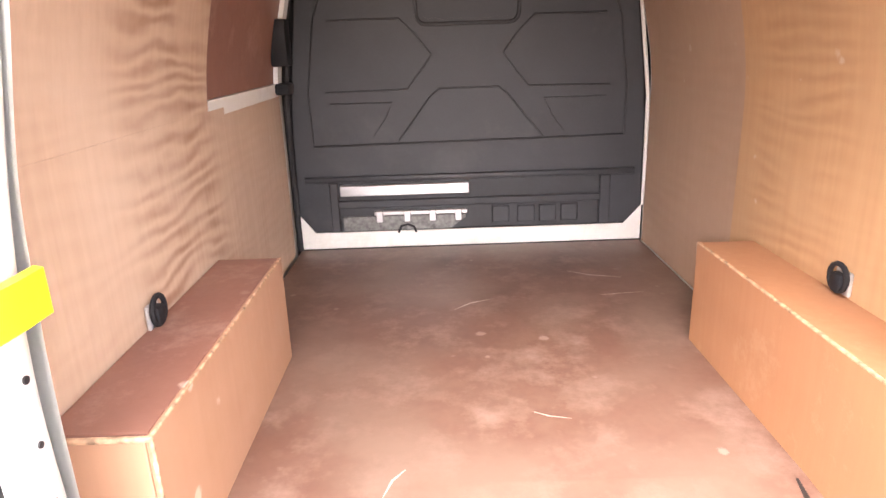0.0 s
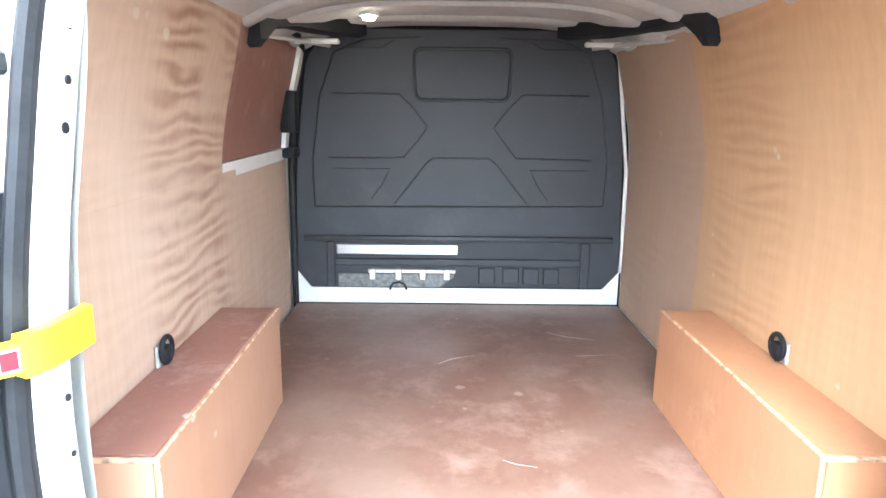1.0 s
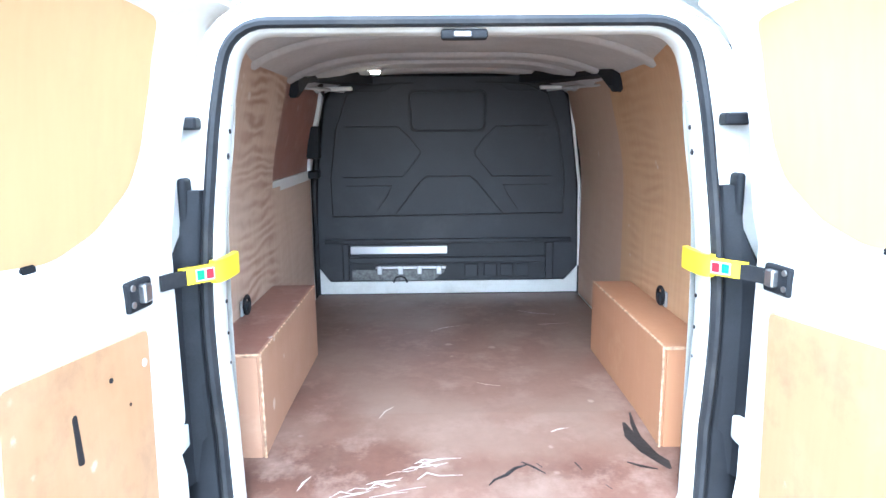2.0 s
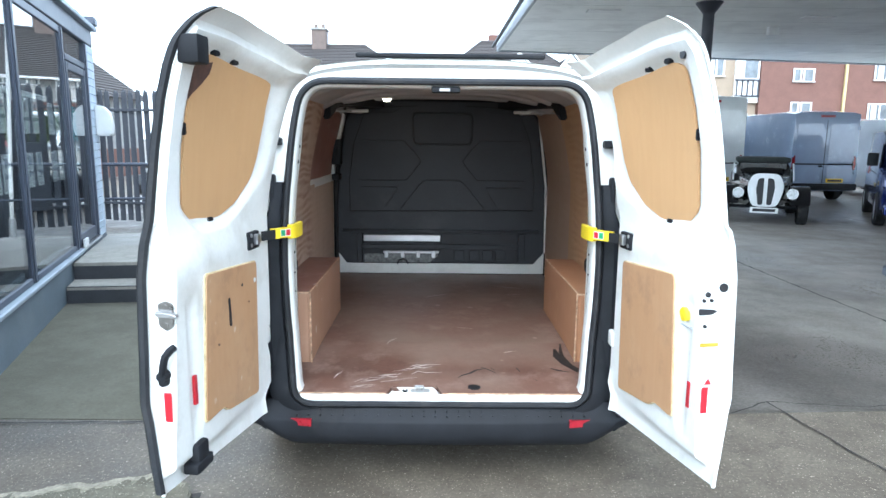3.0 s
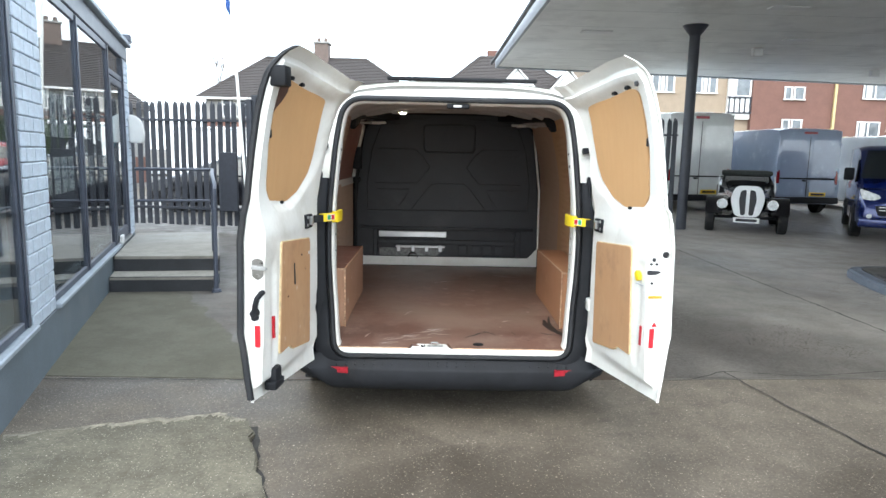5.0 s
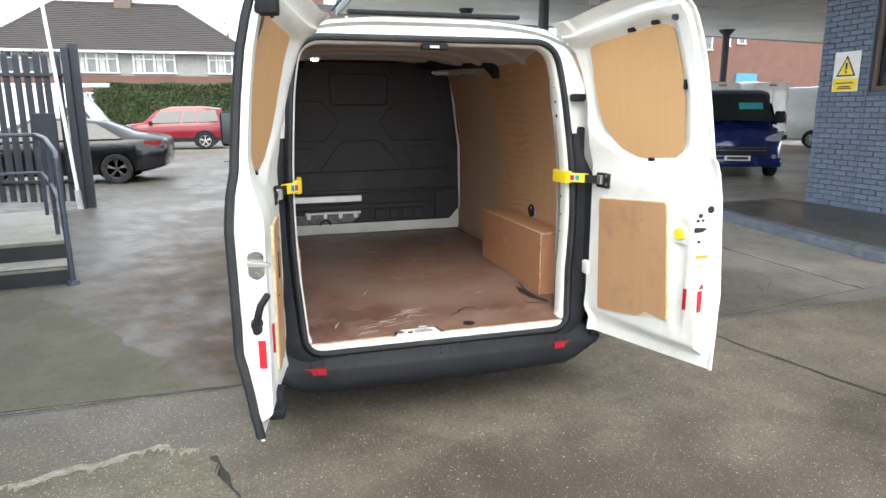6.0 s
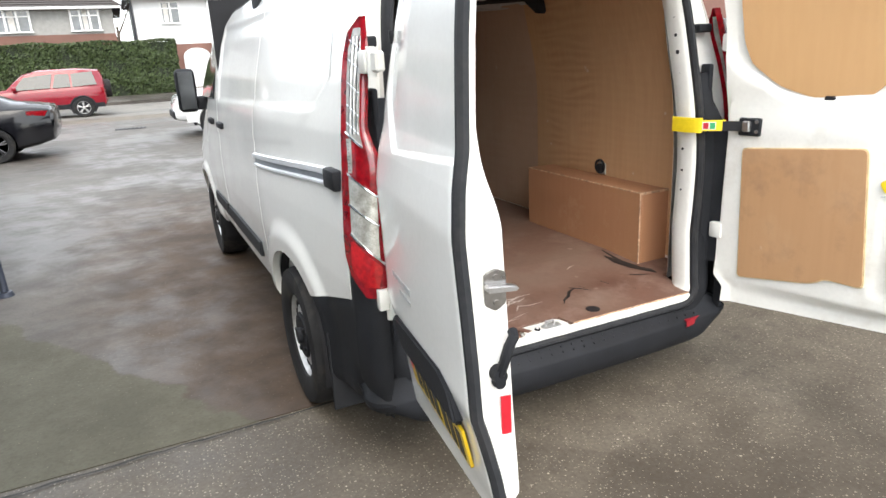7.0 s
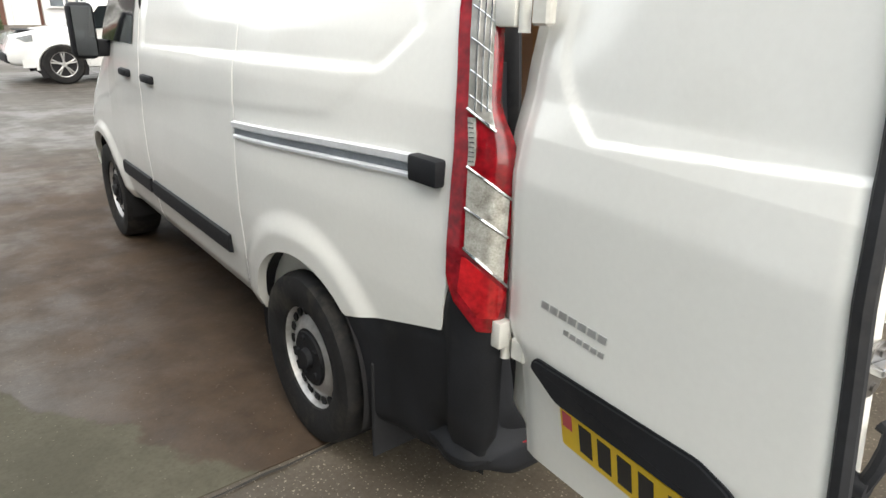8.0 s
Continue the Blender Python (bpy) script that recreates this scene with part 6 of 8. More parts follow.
setting("ground", loft([[(x, y, rise(min(y, 60))) for x in gx] for y in gy]), YARD, "worn wet concrete yard with speckled aggregate", "ground")
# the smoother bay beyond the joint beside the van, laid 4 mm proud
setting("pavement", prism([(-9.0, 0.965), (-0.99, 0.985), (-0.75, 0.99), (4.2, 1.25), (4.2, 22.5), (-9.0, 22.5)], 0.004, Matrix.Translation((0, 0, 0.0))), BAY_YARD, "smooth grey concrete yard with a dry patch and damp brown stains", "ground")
FORECOURT = ground_material("forecourt_concrete", (0.130, 0.118, 0.102), (0.085, 0.076, 0.065), (0.064, 0.055, 0.047), (0.30, 0.27, 0.23), 0.4, (0.40, 0.56), 0.62, 0.30, dries=(2.2, 5.4, (0.34, 0.305, 0.265), (0.24, 0.215, 0.185)), axis=0)
setting("pavement_forecourt", prism([(1.45, 1.13), (4.18, 1.27), (60, 4.2), (60, 22.4), (1.45, 22.4)], 0.002, Matrix.Translation((0, 0, 0.0045))), FORECOURT, "pale dry concrete forecourt under the canopy", "ground")
setting("road", loft([[(x, y, rise(y) + 0.006) for x in (-300, -40, 0, 40, 300)] for y in (24.5, 26, 27, 28, 29, 30.5)]), ASPHALT, "grey asphalt road, lightened as if sunlit", "road")
setting("pavement_far", loft([[(x, y, rise(y) + dz) for x in (-300, -40, 0, 40, 300)] for y, dz in ((30.5, 0.0), (30.5, 0.13), (31, 0.13), (32, 0.13), (33.4, 0.13))]), SMOOTH_YARD, "grey pavement along the far side of the road", "pavement")
random.seed(5)
lip = [(-0.80, -0.9), (-0.9, -0.50), (-1.05, -0.12), (-1.16, 0.20), (-1.35, 0.31), (-1.7, 0.21), (-2.03, 0.09), (-2.56, -0.10), (-3.4, -0.36)]
broken = []
for (x0, y0), (x1, y1) in zip(lip, lip[1:]):
    for i in range(6):
        broken.append((x0 + (x1 - x0) * i / 6 + random.uniform(-0.018, 0.018), y0 + (y1 - y0) * i / 6 + random.uniform(-0.018, 0.018)))
slab = prism([(-4.6, -0.75), (-4.6, -6.0), (-0.45, -6.0), (-0.62, -2.2)] + broken, 0.050, Matrix.Translation((0, 0, -0.01)), bevel=0.010, segs=2)
setting("kerb_slab", slab, OLD_SLAB, "old mossy raised concrete slab with broken edge", "pavement")
# the slab's worn rim, rubbed pale and crumbling
WORN_RIM = mat("worn_cement_rim", (0.215, 0.195, 0.150), 0.9, vary=0.5, scale=14, fine=70, bump=0.4, dirt=(0.13, 0.12, 0.08), dirt_amount=0.8, spread=0.5)
worn = []
for (x0, y0), (x1, y1) in zip(broken[19:], broken[20:]):
    for i in range(3):
        x, y = x0 + (x1 - x0) * i / 3, y0 + (y1 - y0) * i / 3
        worn.append([(x, y - 0.010 - random.uniform(0, 0.008), 0.0425), (x, y - random.uniform(0.012, 0.10), 0.0425)])
setting("trim", loft(worn), WORN_RIM, "pale worn rim of the old slab", "pavement")


def crack(pts, w, name="trim"):
    random.seed(len(pts) * 7 + int(abs(pts[0][0]) * 10))
    fine = []
    for (x0, y0), (x1, y1) in zip(pts, pts[1:]):
        n = max(2, int(math.hypot(x1 - x0, y1 - y0) / 0.08))
        for i in range(n):
            k = i / n
            fine.append((x0 + (x1 - x0) * k + random.uniform(-1, 1) * w * 0.7, y0 + (y1 - y0) * k + random.uniform(-1, 1) * w * 0.7))
    fine.append(pts[-1])
    rows = []
    for i, (x, y) in enumerate(fine):
        a, c = fine[max(0, i - 1)], fine[min(len(fine) - 1, i + 1)]
        t = Vector((c[0] - a[0], c[1] - a[1])).normalized()
        h = w * random.uniform(0.25, 0.7)
        rows.append([(x - t.y * h, y + t.x * h, 0.0082), (x + t.y * h, y - t.x * h, 0.0082)])
    setting(name, loft(rows), CRACK, "dark joint in the concrete", "joint")


crack([(-3.4, 0.88), (-2.2, 0.93), (-1.2, 0.955), (-0.6, 0.985)], 0.014)
crack([(1.2, 1.05), (1.75, 1.09), (2.1, 1.30), (2.7, 1.22), (3.7, 1.43), (4.6, 1.55)], 0.009)
crack([(2.1, 1.30), (2.2, 0.7), (2.37, -0.03), (2.6, -0.8)], 0.013)
crack([(-0.60, -2.2), (-0.80, -0.9), (-0.9, -0.50), (-1.04, -0.12), (-1.13, 0.18)], 0.032)
crack([(4.2, 1.5), (4.2, 6.0), (4.25, 12.0)], 0.02)

# ---- showroom with shop windows, running beside the yard ----
GREY_PAINT = mat("dark_grey_masonry_paint", (0.125, 0.150, 0.175), 0.6, vary=0.15, scale=3, bump=0.15, dirt=(0.20, 0.20, 0.19), dirt_amount=0.35, spread=0.56)
FRAME = mat("dark_blue_window_frame", (0.055, 0.064, 0.090), 0.4, vary=0.15, scale=8, bump=0.03)
SILL_GREY = mat("pale_grey_sill_paint", (0.30, 0.34, 0.38), 0.5, vary=0.12, scale=6, bump=0.08)
PALE_BRICK = pieces("pale_grey_painted_brick", (0.46, 0.52, 0.59), 0.6, 0.06, 0.15)
MORTAR = mat("mortar_grey", (0.38, 0.43, 0.49), 0.8, vary=0.1, scale=20, bump=0.1)
PANE = glass("shop_glass", (0.94, 0.98, 0.98), 0.006, 0.97)
INSIDE = mat("showroom_wall_paint", (0.30, 0.31, 0.32), 0.8, vary=0.1, scale=2, bump=0.02)
CARPET = mat("showroom_carpet", (0.07, 0.075, 0.085), 0.9, vary=0.2, scale=10, bump=0.1)
SO, SA = Vector((-3.74, 3.78, 0)), radians(18.5)
SD, SN = Vector((-math.sin(SA), math.cos(SA), 0)), Vector((math.cos(SA), math.sin(SA), 0))
SHOP = axes(SO, SD, SN, (0, 0, 1))
shop_m = SHOP


def sbox(s0, s1, o0, o1, z0, z1, bevel=0.0):
    """A box in the showroom's own directions: along the front, out from it, up."""
    return box(s0, s1, o0, o1, z0, z1, bevel, turn=SHOP)


S_END = 2.42
shop = thing("showroom", tuple(SO), "grey showroom with dark framed shop windows and painted brick piers", "building")
part("plinth", sbox(-5.3, S_END, -0.30, 0.0, -0.02, 0.37, 0.006), GREY_PAINT, shop, "dark grey painted plinth, chipped")
part("sill", sbox(-5.3, -3.12, -0.22, 0.035, 0.372, 0.412, 0.008), SILL_GREY, shop, "pale grey sloping sill")
part("sill", sbox(-2.50, 0.80, -0.22, 0.035, 0.372, 0.412, 0.008), SILL_GREY, shop, "pale grey sloping sill")
part("threshold", sbox(0.85, 1.98, -0.20, 0.02, 0.372, 0.40, 0.006), STEEL, shop, "metal door threshold")
part("letter_plate", sbox(0.86, 1.05, 0.0, 0.03, 0.405, 0.50, 0.004), CREAM, shop, "white plate beside the door")
part("fascia", sbox(-5.3, S_END, -0.32, 0.0, 2.78, 2.98, 0.01), FRAME, shop, "dark fascia board")
part("roof_edge", sbox(-5.3, S_END + 0.04, -0.4, 0.06, 2.982, 3.04, 0.008), SILL_GREY, shop, "pale roof edge trim")
part("roof", sbox(-5.3, S_END, -6.0, -0.402, 2.90, 3.03), GREY_PAINT, shop, "flat felt roof")
part("corner_cap", sbox(S_END - 0.22, S_END + 0.02, -0.3, 0.08, 3.042, 3.14, 0.01), FRAME, shop, "dark corner cap")
part("end_wall", sbox(S_END - 0.25, S_END, -6.0, -0.302, -0.02, 2.90), GREY_PAINT, shop)
part("back_wall", sbox(-5.3, S_END - 0.255, -6.0, -5.8, 0.0, 2.88), INSIDE, shop, "plain inner wall")
part("near_wall", sbox(-5.3, -5.1, -5.795, -0.305, 0.0, 2.88), INSIDE, shop)
part("inner_floor", sbox(-5.09, S_END - 0.26, -5.79, -0.31, 0.30, 0.36), CARPET, shop, "dark carpet floor")
part("ceiling_lining", sbox(-5.09, S_END - 0.26, -5.79, -0.33, 2.83, 2.88), INSIDE, shop)
for s0, s1 in ((-3.27, -3.14), (-1.14, -1.01), (0.60, 0.74), (1.90, 1.98)):
    part("mullion", sbox(s0, s1, -0.075, -0.012, 0.415, 2.775, 0.008), FRAME, shop, "dark blue window mullion")
    part("mullion_lip", sbox((s0 + s1) / 2 - 0.03, (s0 + s1) / 2 + 0.03, -0.0105, -0.002, 0.42, 2.77, 0.003), FRAME, shop)
for s0, s1 in ((-5.28, -3.28), (-2.50, -1.15), (-1.00, 0.59)):
    part("window_pane", sbox(s0, s1, -0.036, -0.028, 0.42, 2.77), PANE, shop, "large shop window pane").visible_shadow = False
    part("bottom_frame", sbox(s0, s1, -0.075, -0.012, 0.414, 0.47, 0.006), FRAME, shop)
    part("top_frame", sbox(s0, s1, -0.075, -0.012, 2.70, 2.777, 0.006), FRAME, shop)
sd = thing_part("shop_door", shop, "dark framed glazed shop door")
for s0, s1, z0, z1 in ((0.83, 0.91, 0.41, 2.45), (1.80, 1.88, 0.41, 2.45), (0.915, 1.795, 0.41, 0.55), (0.915, 1.795, 2.36, 2.45), (0.82, 1.89, 2.46, 2.53)):
    part("door_frame", sbox(s0, s1, -0.075, -0.018, z0, z1, 0.008), FRAME, sd)
part("door_pane", sbox(0.915, 1.795, -0.044, -0.038, 0.55, 2.36), PANE, sd, "door glass").visible_shadow = False
part("fanlight", sbox(0.82, 1.89, -0.044, -0.038, 2.535, 2.775), PANE, sd).visible_shadow = False
part("poster", sbox(0.98, 1.32, -0.053, -0.049, 1.60, 1.98), mat("teal_notice", (0.03, 0.33, 0.42), 0.5, bump=0), sd, "teal notice")
part("poster", sbox(1.0, 1.30, -0.053, -0.049, 1.22, 1.57), CREAM, sd, "white notice")
# price cards hung in the windows
CARD_GREY = mat("card_picture_grey", (0.24, 0.26, 0.30), 0.5, vary=0.4, scale=60, bump=0)
for win, cards in ((0, (-2.36, -2.06, -1.78, -1.52)), (1, (-0.86, -0.55, 0.02, 0.30)), (2, (-4.8, -4.4))):
    for s0 in cards:
        for z0 in (1.66, 1.20):
            c = part("price_card", sbox(s0, s0 + 0.20, -0.055, -0.050, z0, z0 + 0.30), CREAM, shop, "white price card in the window")
            part("picture", sbox(s0 + 0.05, s0 + 0.13, -0.0485, -0.0475, z0 + 0.19, z0 + 0.27), CARD_GREY, c)
            part("text_bar", sbox(s0 + 0.03, s0 + 0.17, -0.0485, -0.0475, z0 + 0.11, z0 + 0.14), CARD_GREY, c)
part("window_band", sbox(-2.46, 0.58, -0.20, -0.17, 2.0, 2.05), CREAM, shop, "white rail across the windows")
ext = thing("fire_extinguisher", tuple(SHOP @ Vector((-0.35, -0.55, 0.36))), "red fire extinguisher standing inside the shop window", "fire extinguisher")
c0 = SHOP @ Vector((-0.35, -0.55, 0.95))
part("bottle", cyl(c0, c0 + Vector((0, 0, 0.42)), 0.085, 0.075, 18, bevel=0.02), mat("extinguisher_red", (0.50, 0.02, 0.02), 0.3, bump=0, coat=0.5), ext, "red steel bottle")
part("valve", cyl(c0 + Vector((0, 0, 0.42)), c0 + Vector((0, 0, 0.52)), 0.025, 0.03, 10), BLACK, ext)
part("label_band", cyl(c0 + Vector((0, 0, 0.16)), c0 + Vector((0, 0, 0.27)), 0.0862, 0.0845, 18), CREAM, ext, "pale label band")
part("stand", cyl(c0 - Vector((0, 0, 0.59)), c0 - Vector((0, 0, 0.002)), 0.10, 0.07, 12), BLACK, ext, "black stand")
mb = thing("meter_box", tuple(SHOP @ Vector((S_END - 0.1, 0.1, 1.62))), "pale grey plastic box on the corner pier", "box")
part("cover", prism(soften([(0.0, 1.66), (0.17, 1.66), (0.19, 1.80), (0.16, 1.96), (0.09, 2.04), (0.0, 2.06)], 0.04, 3), 0.26, axes(SHOP @ Vector((S_END - 0.20, 0.002, 0)), SN, (0, 0, 1), SD), bevel=0.015), CREAM, mb, "rounded plastic cover")
# brick piers: each painted brick its own piece
piers = []
for s0, s1, z0, z1 in ((-3.13, -2.51, 0.375, 2.775), (1.99, S_END, 0.375, 2.775)):
    p = part("brick_pier", sbox(s0 + 0.004, s1 - 0.004, -0.30, -0.030, z0, z1), MORTAR, shop, "pale grey painted brick pier")
    piers.append((p, s0, s1, z0, z1))
brick_mesh = {}


def brick_data(length, height, depth, material):
    key = (round(length, 3), round(height, 3), round(depth, 3), material.name)
    if key not in brick_mesh:
        b = box(-length / 2, length / 2, -depth / 2, depth / 2, -height / 2, height / 2, 0.006)
        me = bpy.data.meshes.new("brick")
        b.to_mesh(me)
        b.free()
        me.materials.append(material)
        brick_mesh[key] = me
    return brick_mesh[key]


def lay_bricks(parent, m, s0, s1, z0, z1, out, course, length, material, gap=0.010, depth=0.03, limit=300, skip=None):
    """Courses of bricks on a wall: m turns (along, out, up) into the world."""
    n, row = 0, 0
    z = z0
    inv = parent.matrix_parent_inverse.copy() if parent.parent is None else Matrix()
    while z + course <= z1 + 0.001 and n < limit:
        s = s0 - (length / 2 if row % 2 else 0.0)
        while s < s1 - 0.02 and n < limit:
            a, b = max(s, s0), min(s + length - gap, s1)
            if b - a > 0.04 and not (skip and skip(a, b, z)):
                ob = new("brick", brick_data(b - a, course - gap, depth, material))
                ob.parent = parent
                if parent.parent is None:
                    ob.matrix_parent_inverse = parent.matrix_basis.inverted()
                ob.matrix_basis = m @ pose((a + b) / 2, out + random.uniform(-0.0015, 0.0015), z + course / 2, random.uniform(-0.3, 0.3), 0, random.uniform(-0.2, 0.2))
                n += 1
            s += length
        z += course
        row += 1
    return n


# steps and landing
RISER = mat("dark_painted_riser", (0.035, 0.037, 0.042), 0.6, vary=0.2, scale=5, bump=0.1)
TREAD = ground_material("worn_step_concrete", (0.33, 0.31, 0.27), (0.24, 0.225, 0.195), (0.27, 0.255, 0.225), (0.40, 0.38, 0.34))
steps = thing("entrance_steps", (-3.1, 4.2, 0), "two concrete steps with dark painted risers up to a landing", "steps")
STEP_L, STEP_R = ((-3.685, 3.640), (-3.805, 4.000)), ((-2.590, 3.790), (-2.655, 4.190))
LAND_L, LAND_R = (-4.505, 6.100), (-3.425, 6.470)
for i in range(2):
    (xl, yl), (xr, yr) = STEP_L[i], STEP_R[i]
    back_l, back_r = ((STEP_L[1], STEP_R[1]) if i == 0 else (LAND_L, LAND_R))
    z = 0.172 * (i + 1)
    part("riser", prism([(xl, yl + 0.004), (xr, yr + 0.004), (xr, yr + 0.030), (xl, yl + 0.030)], 0.172 if i else 0.178, Matrix.Translation((0, 0, z - 0.178))), RISER, steps, "dark painted riser")
    part("tread", prism([(xl, yl), (xr + 0.004, yr), back_r, back_l], 0.040, Matrix.Translation((0, 0, z - 0.040 + 0.001 * i)), bevel=0.006), TREAD, steps, "worn concrete tread")
part("base", prism([(-3.80, 4.035), (-2.665, 4.220), (-3.430, 6.460), (-4.500, 6.090)], 0.312, Matrix.Translation((0, 0, -0.01))), GREY_PAINT, steps)
hr = thing("handrail", (-2.55, 3.76, 0), "dark painted tubular steel handrail beside the steps", "handrail")
P = lambda s, o, z: tuple(SHOP @ Vector((s, o, z)))
part("top_rail", tube([P(1.98, 0.08, 1.30), P(1.98, 1.05, 1.30), P(1.90, 1.10, 1.30), P(0.45, 1.10, 1.30), (-2.63, 4.02, 1.20), (-2.605, 3.93, 1.13)], 0.024, 10), FRAME, hr, "dark top rail")
part("mid_rail", tube([P(1.98, 0.08, 0.86), P(1.98, 1.10, 0.86), P(0.45, 1.10, 0.86), (-2.60, 3.90, 0.72)], 0.018, 8), FRAME, hr)
part("post", tube([(-2.605, 3.93, 1.15), (-2.55, 3.76, 0.0)], 0.026, 10), FRAME, hr)
part("post", tube([P(0.45, 1.10, 1.29), P(0.45, 1.10, 0.345)], 0.022, 10), FRAME, hr)
part("post", tube([P(1.98, 1.10, 1.30), P(1.98, 1.10, 0.345)], 0.022, 10), FRAME, hr)
part("post_foot", cyl((-2.55, 3.76, 0.0), (-2.55, 3.76, 0.04), 0.06, 0.045, 14), FRAME, hr)

# ---- steel palisade fences ----
PALE_PAINT = mat("dark_palisade_paint", (0.022, 0.025, 0.034), 0.5, vary=0.2, scale=12, bump=0.08)


def palisade(p0, p1, top, foot, label, pitch=0.150, posts=()):
    p0, p1 = Vector((*p0, 0)), Vector((*p1, 0))
    f = thing("palisade_fence", tuple(p0), label, "fence", "palisade fences")
    run = (p1 - p0)
    d = run.normalized()
    n = Vector((d.y, -d.x, 0))
    m0 = axes(p0, d, n, (0, 0, 1))
    pale = loft([[(x, y, z) for x, y in ((-0.052, 0.0), (-0.036, 0.038), (-0.016, 0.010), (0.016, 0.010), (0.036, 0.038), (0.052, 0.0), (0.0, -0.004))] for z in (foot, top - 0.10)] + [[(x, y, z) for x, y, z in ((-0.040, 0, top - 0.04), (-0.028, 0.020, top), (-0.012, 0.008, top - 0.03), (0.012, 0.008, top + 0.02), (0.028, 0.020, top + 0.01), (0.040, 0, top - 0.04), (0, -0.004, top - 0.05))]], True, caps=True)
    me = bpy.data.meshes.new("pale")
    bmesh.ops.recalc_face_normals(pale, faces=pale.faces)
    pale.to_mesh(me)
    pale.free()
    me.materials.append(PALE_PAINT)
    k = int(run.length / pitch)
    for i in range(k + 1):
        ob = new("pale", me)
        ob.parent = f
        ob.matrix_parent_inverse = f.matrix_basis.inverted()
        ob.matrix_basis = m0 @ pose(0.06 + i * pitch, random.uniform(-0.004, 0.004), random.uniform(-0.015, 0.015), 0, random.uniform(-0.5, 0.5), random.uniform(-2, 2))
    for z in (foot + 0.33, top - 0.36):
        part("fence_rail", box(0, run.length, -0.045, -0.006, z - 0.025, z + 0.025, 0.004, turn=m0), PALE_PAINT, f, "dark angle-iron rail")
    for s in posts:
        part("fence_post", box(s - 0.055, s + 0.055, -0.15, -0.05, -0.05, top + 0.04, 0.006, turn=m0), PALE_PAINT, f, "dark square post")
    return f


left_fence = palisade((-3.60, 9.12), (-9.4, 9.82), 2.50, 0.12, "dark painted steel palisade fence with pointed pales", posts=(0.02, 2.75, 5.5))
part("lock_plate", box(-4.22, -3.88, 8.99, 9.04, 0.42, 1.55, 0.01, turn=None), PALE_PAINT, left_fence, "solid dark gate lock plate")
part("gate_post", box(-3.60, -3.47, 9.02, 9.15, -0.02, 2.62, 0.008), PALE_PAINT, left_fence, "tall dark gate post")
right_fence = palisade((5.42, 11.45), (3.2, 12.2), 2.50, 0.05, "dark painted steel palisade fence beside the canopy post")
pole = thing("flag_pole", (-3.68, 9.0, 0), "slender white painted pole leaning slightly", "pole")
part("shaft", cyl((-3.67, 8.98, 0.0), (-4.06, 9.0, 6.6), 0.030, 0.024, 14), WHITE, pole, "white tube")
part("socket", cyl((-3.67, 8.98, -0.02), (-3.69, 8.98, 0.32), 0.055, 0.05, 14), GALV, pole, "grey steel socket")



def flag(parent, x, y, z0, z1, wide, material):
    """A furled flag hanging in folds beside its pole."""
    rows = []
    for i in range(13):
        k = i / 12
        z = z1 + (z0 - z1) * k
        w = wide * (0.35 + 0.65 * math.sin(math.pi * min(1.0, 0.25 + 0.6 * k))) * (1 - 0.5 * k * k)
        rows.append([(x + w * j / 8 + 0.02 * k, y - 0.03 * math.sin(j * 1.9 + 2 * k), z - 0.10 * k * j / 8) for j in range(9)])
    part("flag", loft(rows), material, parent, "furled flag hanging limp")


BLUE_CLOTH = mat("blue_flag_cloth", (0.10, 0.20, 0.50), 0.85, vary=0.3, scale=14, bump=0.2)
RED_CLOTH = mat("red_flag_cloth", (0.40, 0.10, 0.12), 0.85, vary=0.4, scale=12, bump=0.2)
flag(pole, -4.02, 8.98, 4.14, 5.2, 0.16, BLUE_CLOTH)
for fx, cloth in ((-5.32, RED_CLOTH), (-4.94, BLUE_CLOTH)):
    roof_pole = thing("flag_pole", (fx, 5.95, 3.02), "white flag pole on the showroom roof", "pole")
    part("shaft", cyl((fx, 5.95, 3.02), (fx, 5.97, 5.6), 0.022, 0.018, 12), WHITE, roof_pole, "white tube")
    flag(roof_pole, fx + 0.02, 5.94, 3.72, 4.7, 0.16, cloth)

# ---- forecourt canopy, kiosk, kerb ----
SOFFIT = mat("pale_soffit_panels", (0.80, 0.80, 0.76), 0.5, vary=0.06, scale=1.5, fine=20, bump=0.02, dirt=(0.34, 0.33, 0.30), dirt_amount=0.4)
JOINT_GREY = mat("soffit_joint_grey", (0.55, 0.55, 0.53), 0.6)
FASCIA = mat("grey_fascia_sheet", (0.30, 0.32, 0.34), 0.5, vary=0.08, scale=2, bump=0.02)
POST = mat("dark_post_paint", (0.030, 0.032, 0.042), 0.45, vary=0.2, scale=6, bump=0.05)
CZ = 4.53
canopy = thing("forecourt_canopy", (5.58, 11.32, 0), "wide flat forecourt canopy with pale soffit on dark posts", "canopy")
left_edge, far_edge = [(2.05, -2.5), (1.85, 18.6)], [(1.85, 18.6), (44.0, 25.5)]
part("soffit", prism([(2.05, -2.5), (44.0, 2.0), (44.0, 25.5), (1.85, 18.6)], 0.05, Matrix.Translation((0, 0, CZ))), SOFFIT, canopy, "pale flat soffit panels")
part("deck", prism([(2.08, -2.45), (43.9, 2.0), (43.9, 25.4), (1.9, 18.5)], 0.34, Matrix.Translation((0, 0, CZ + 0.052))), FASCIA, canopy, "grey canopy deck")
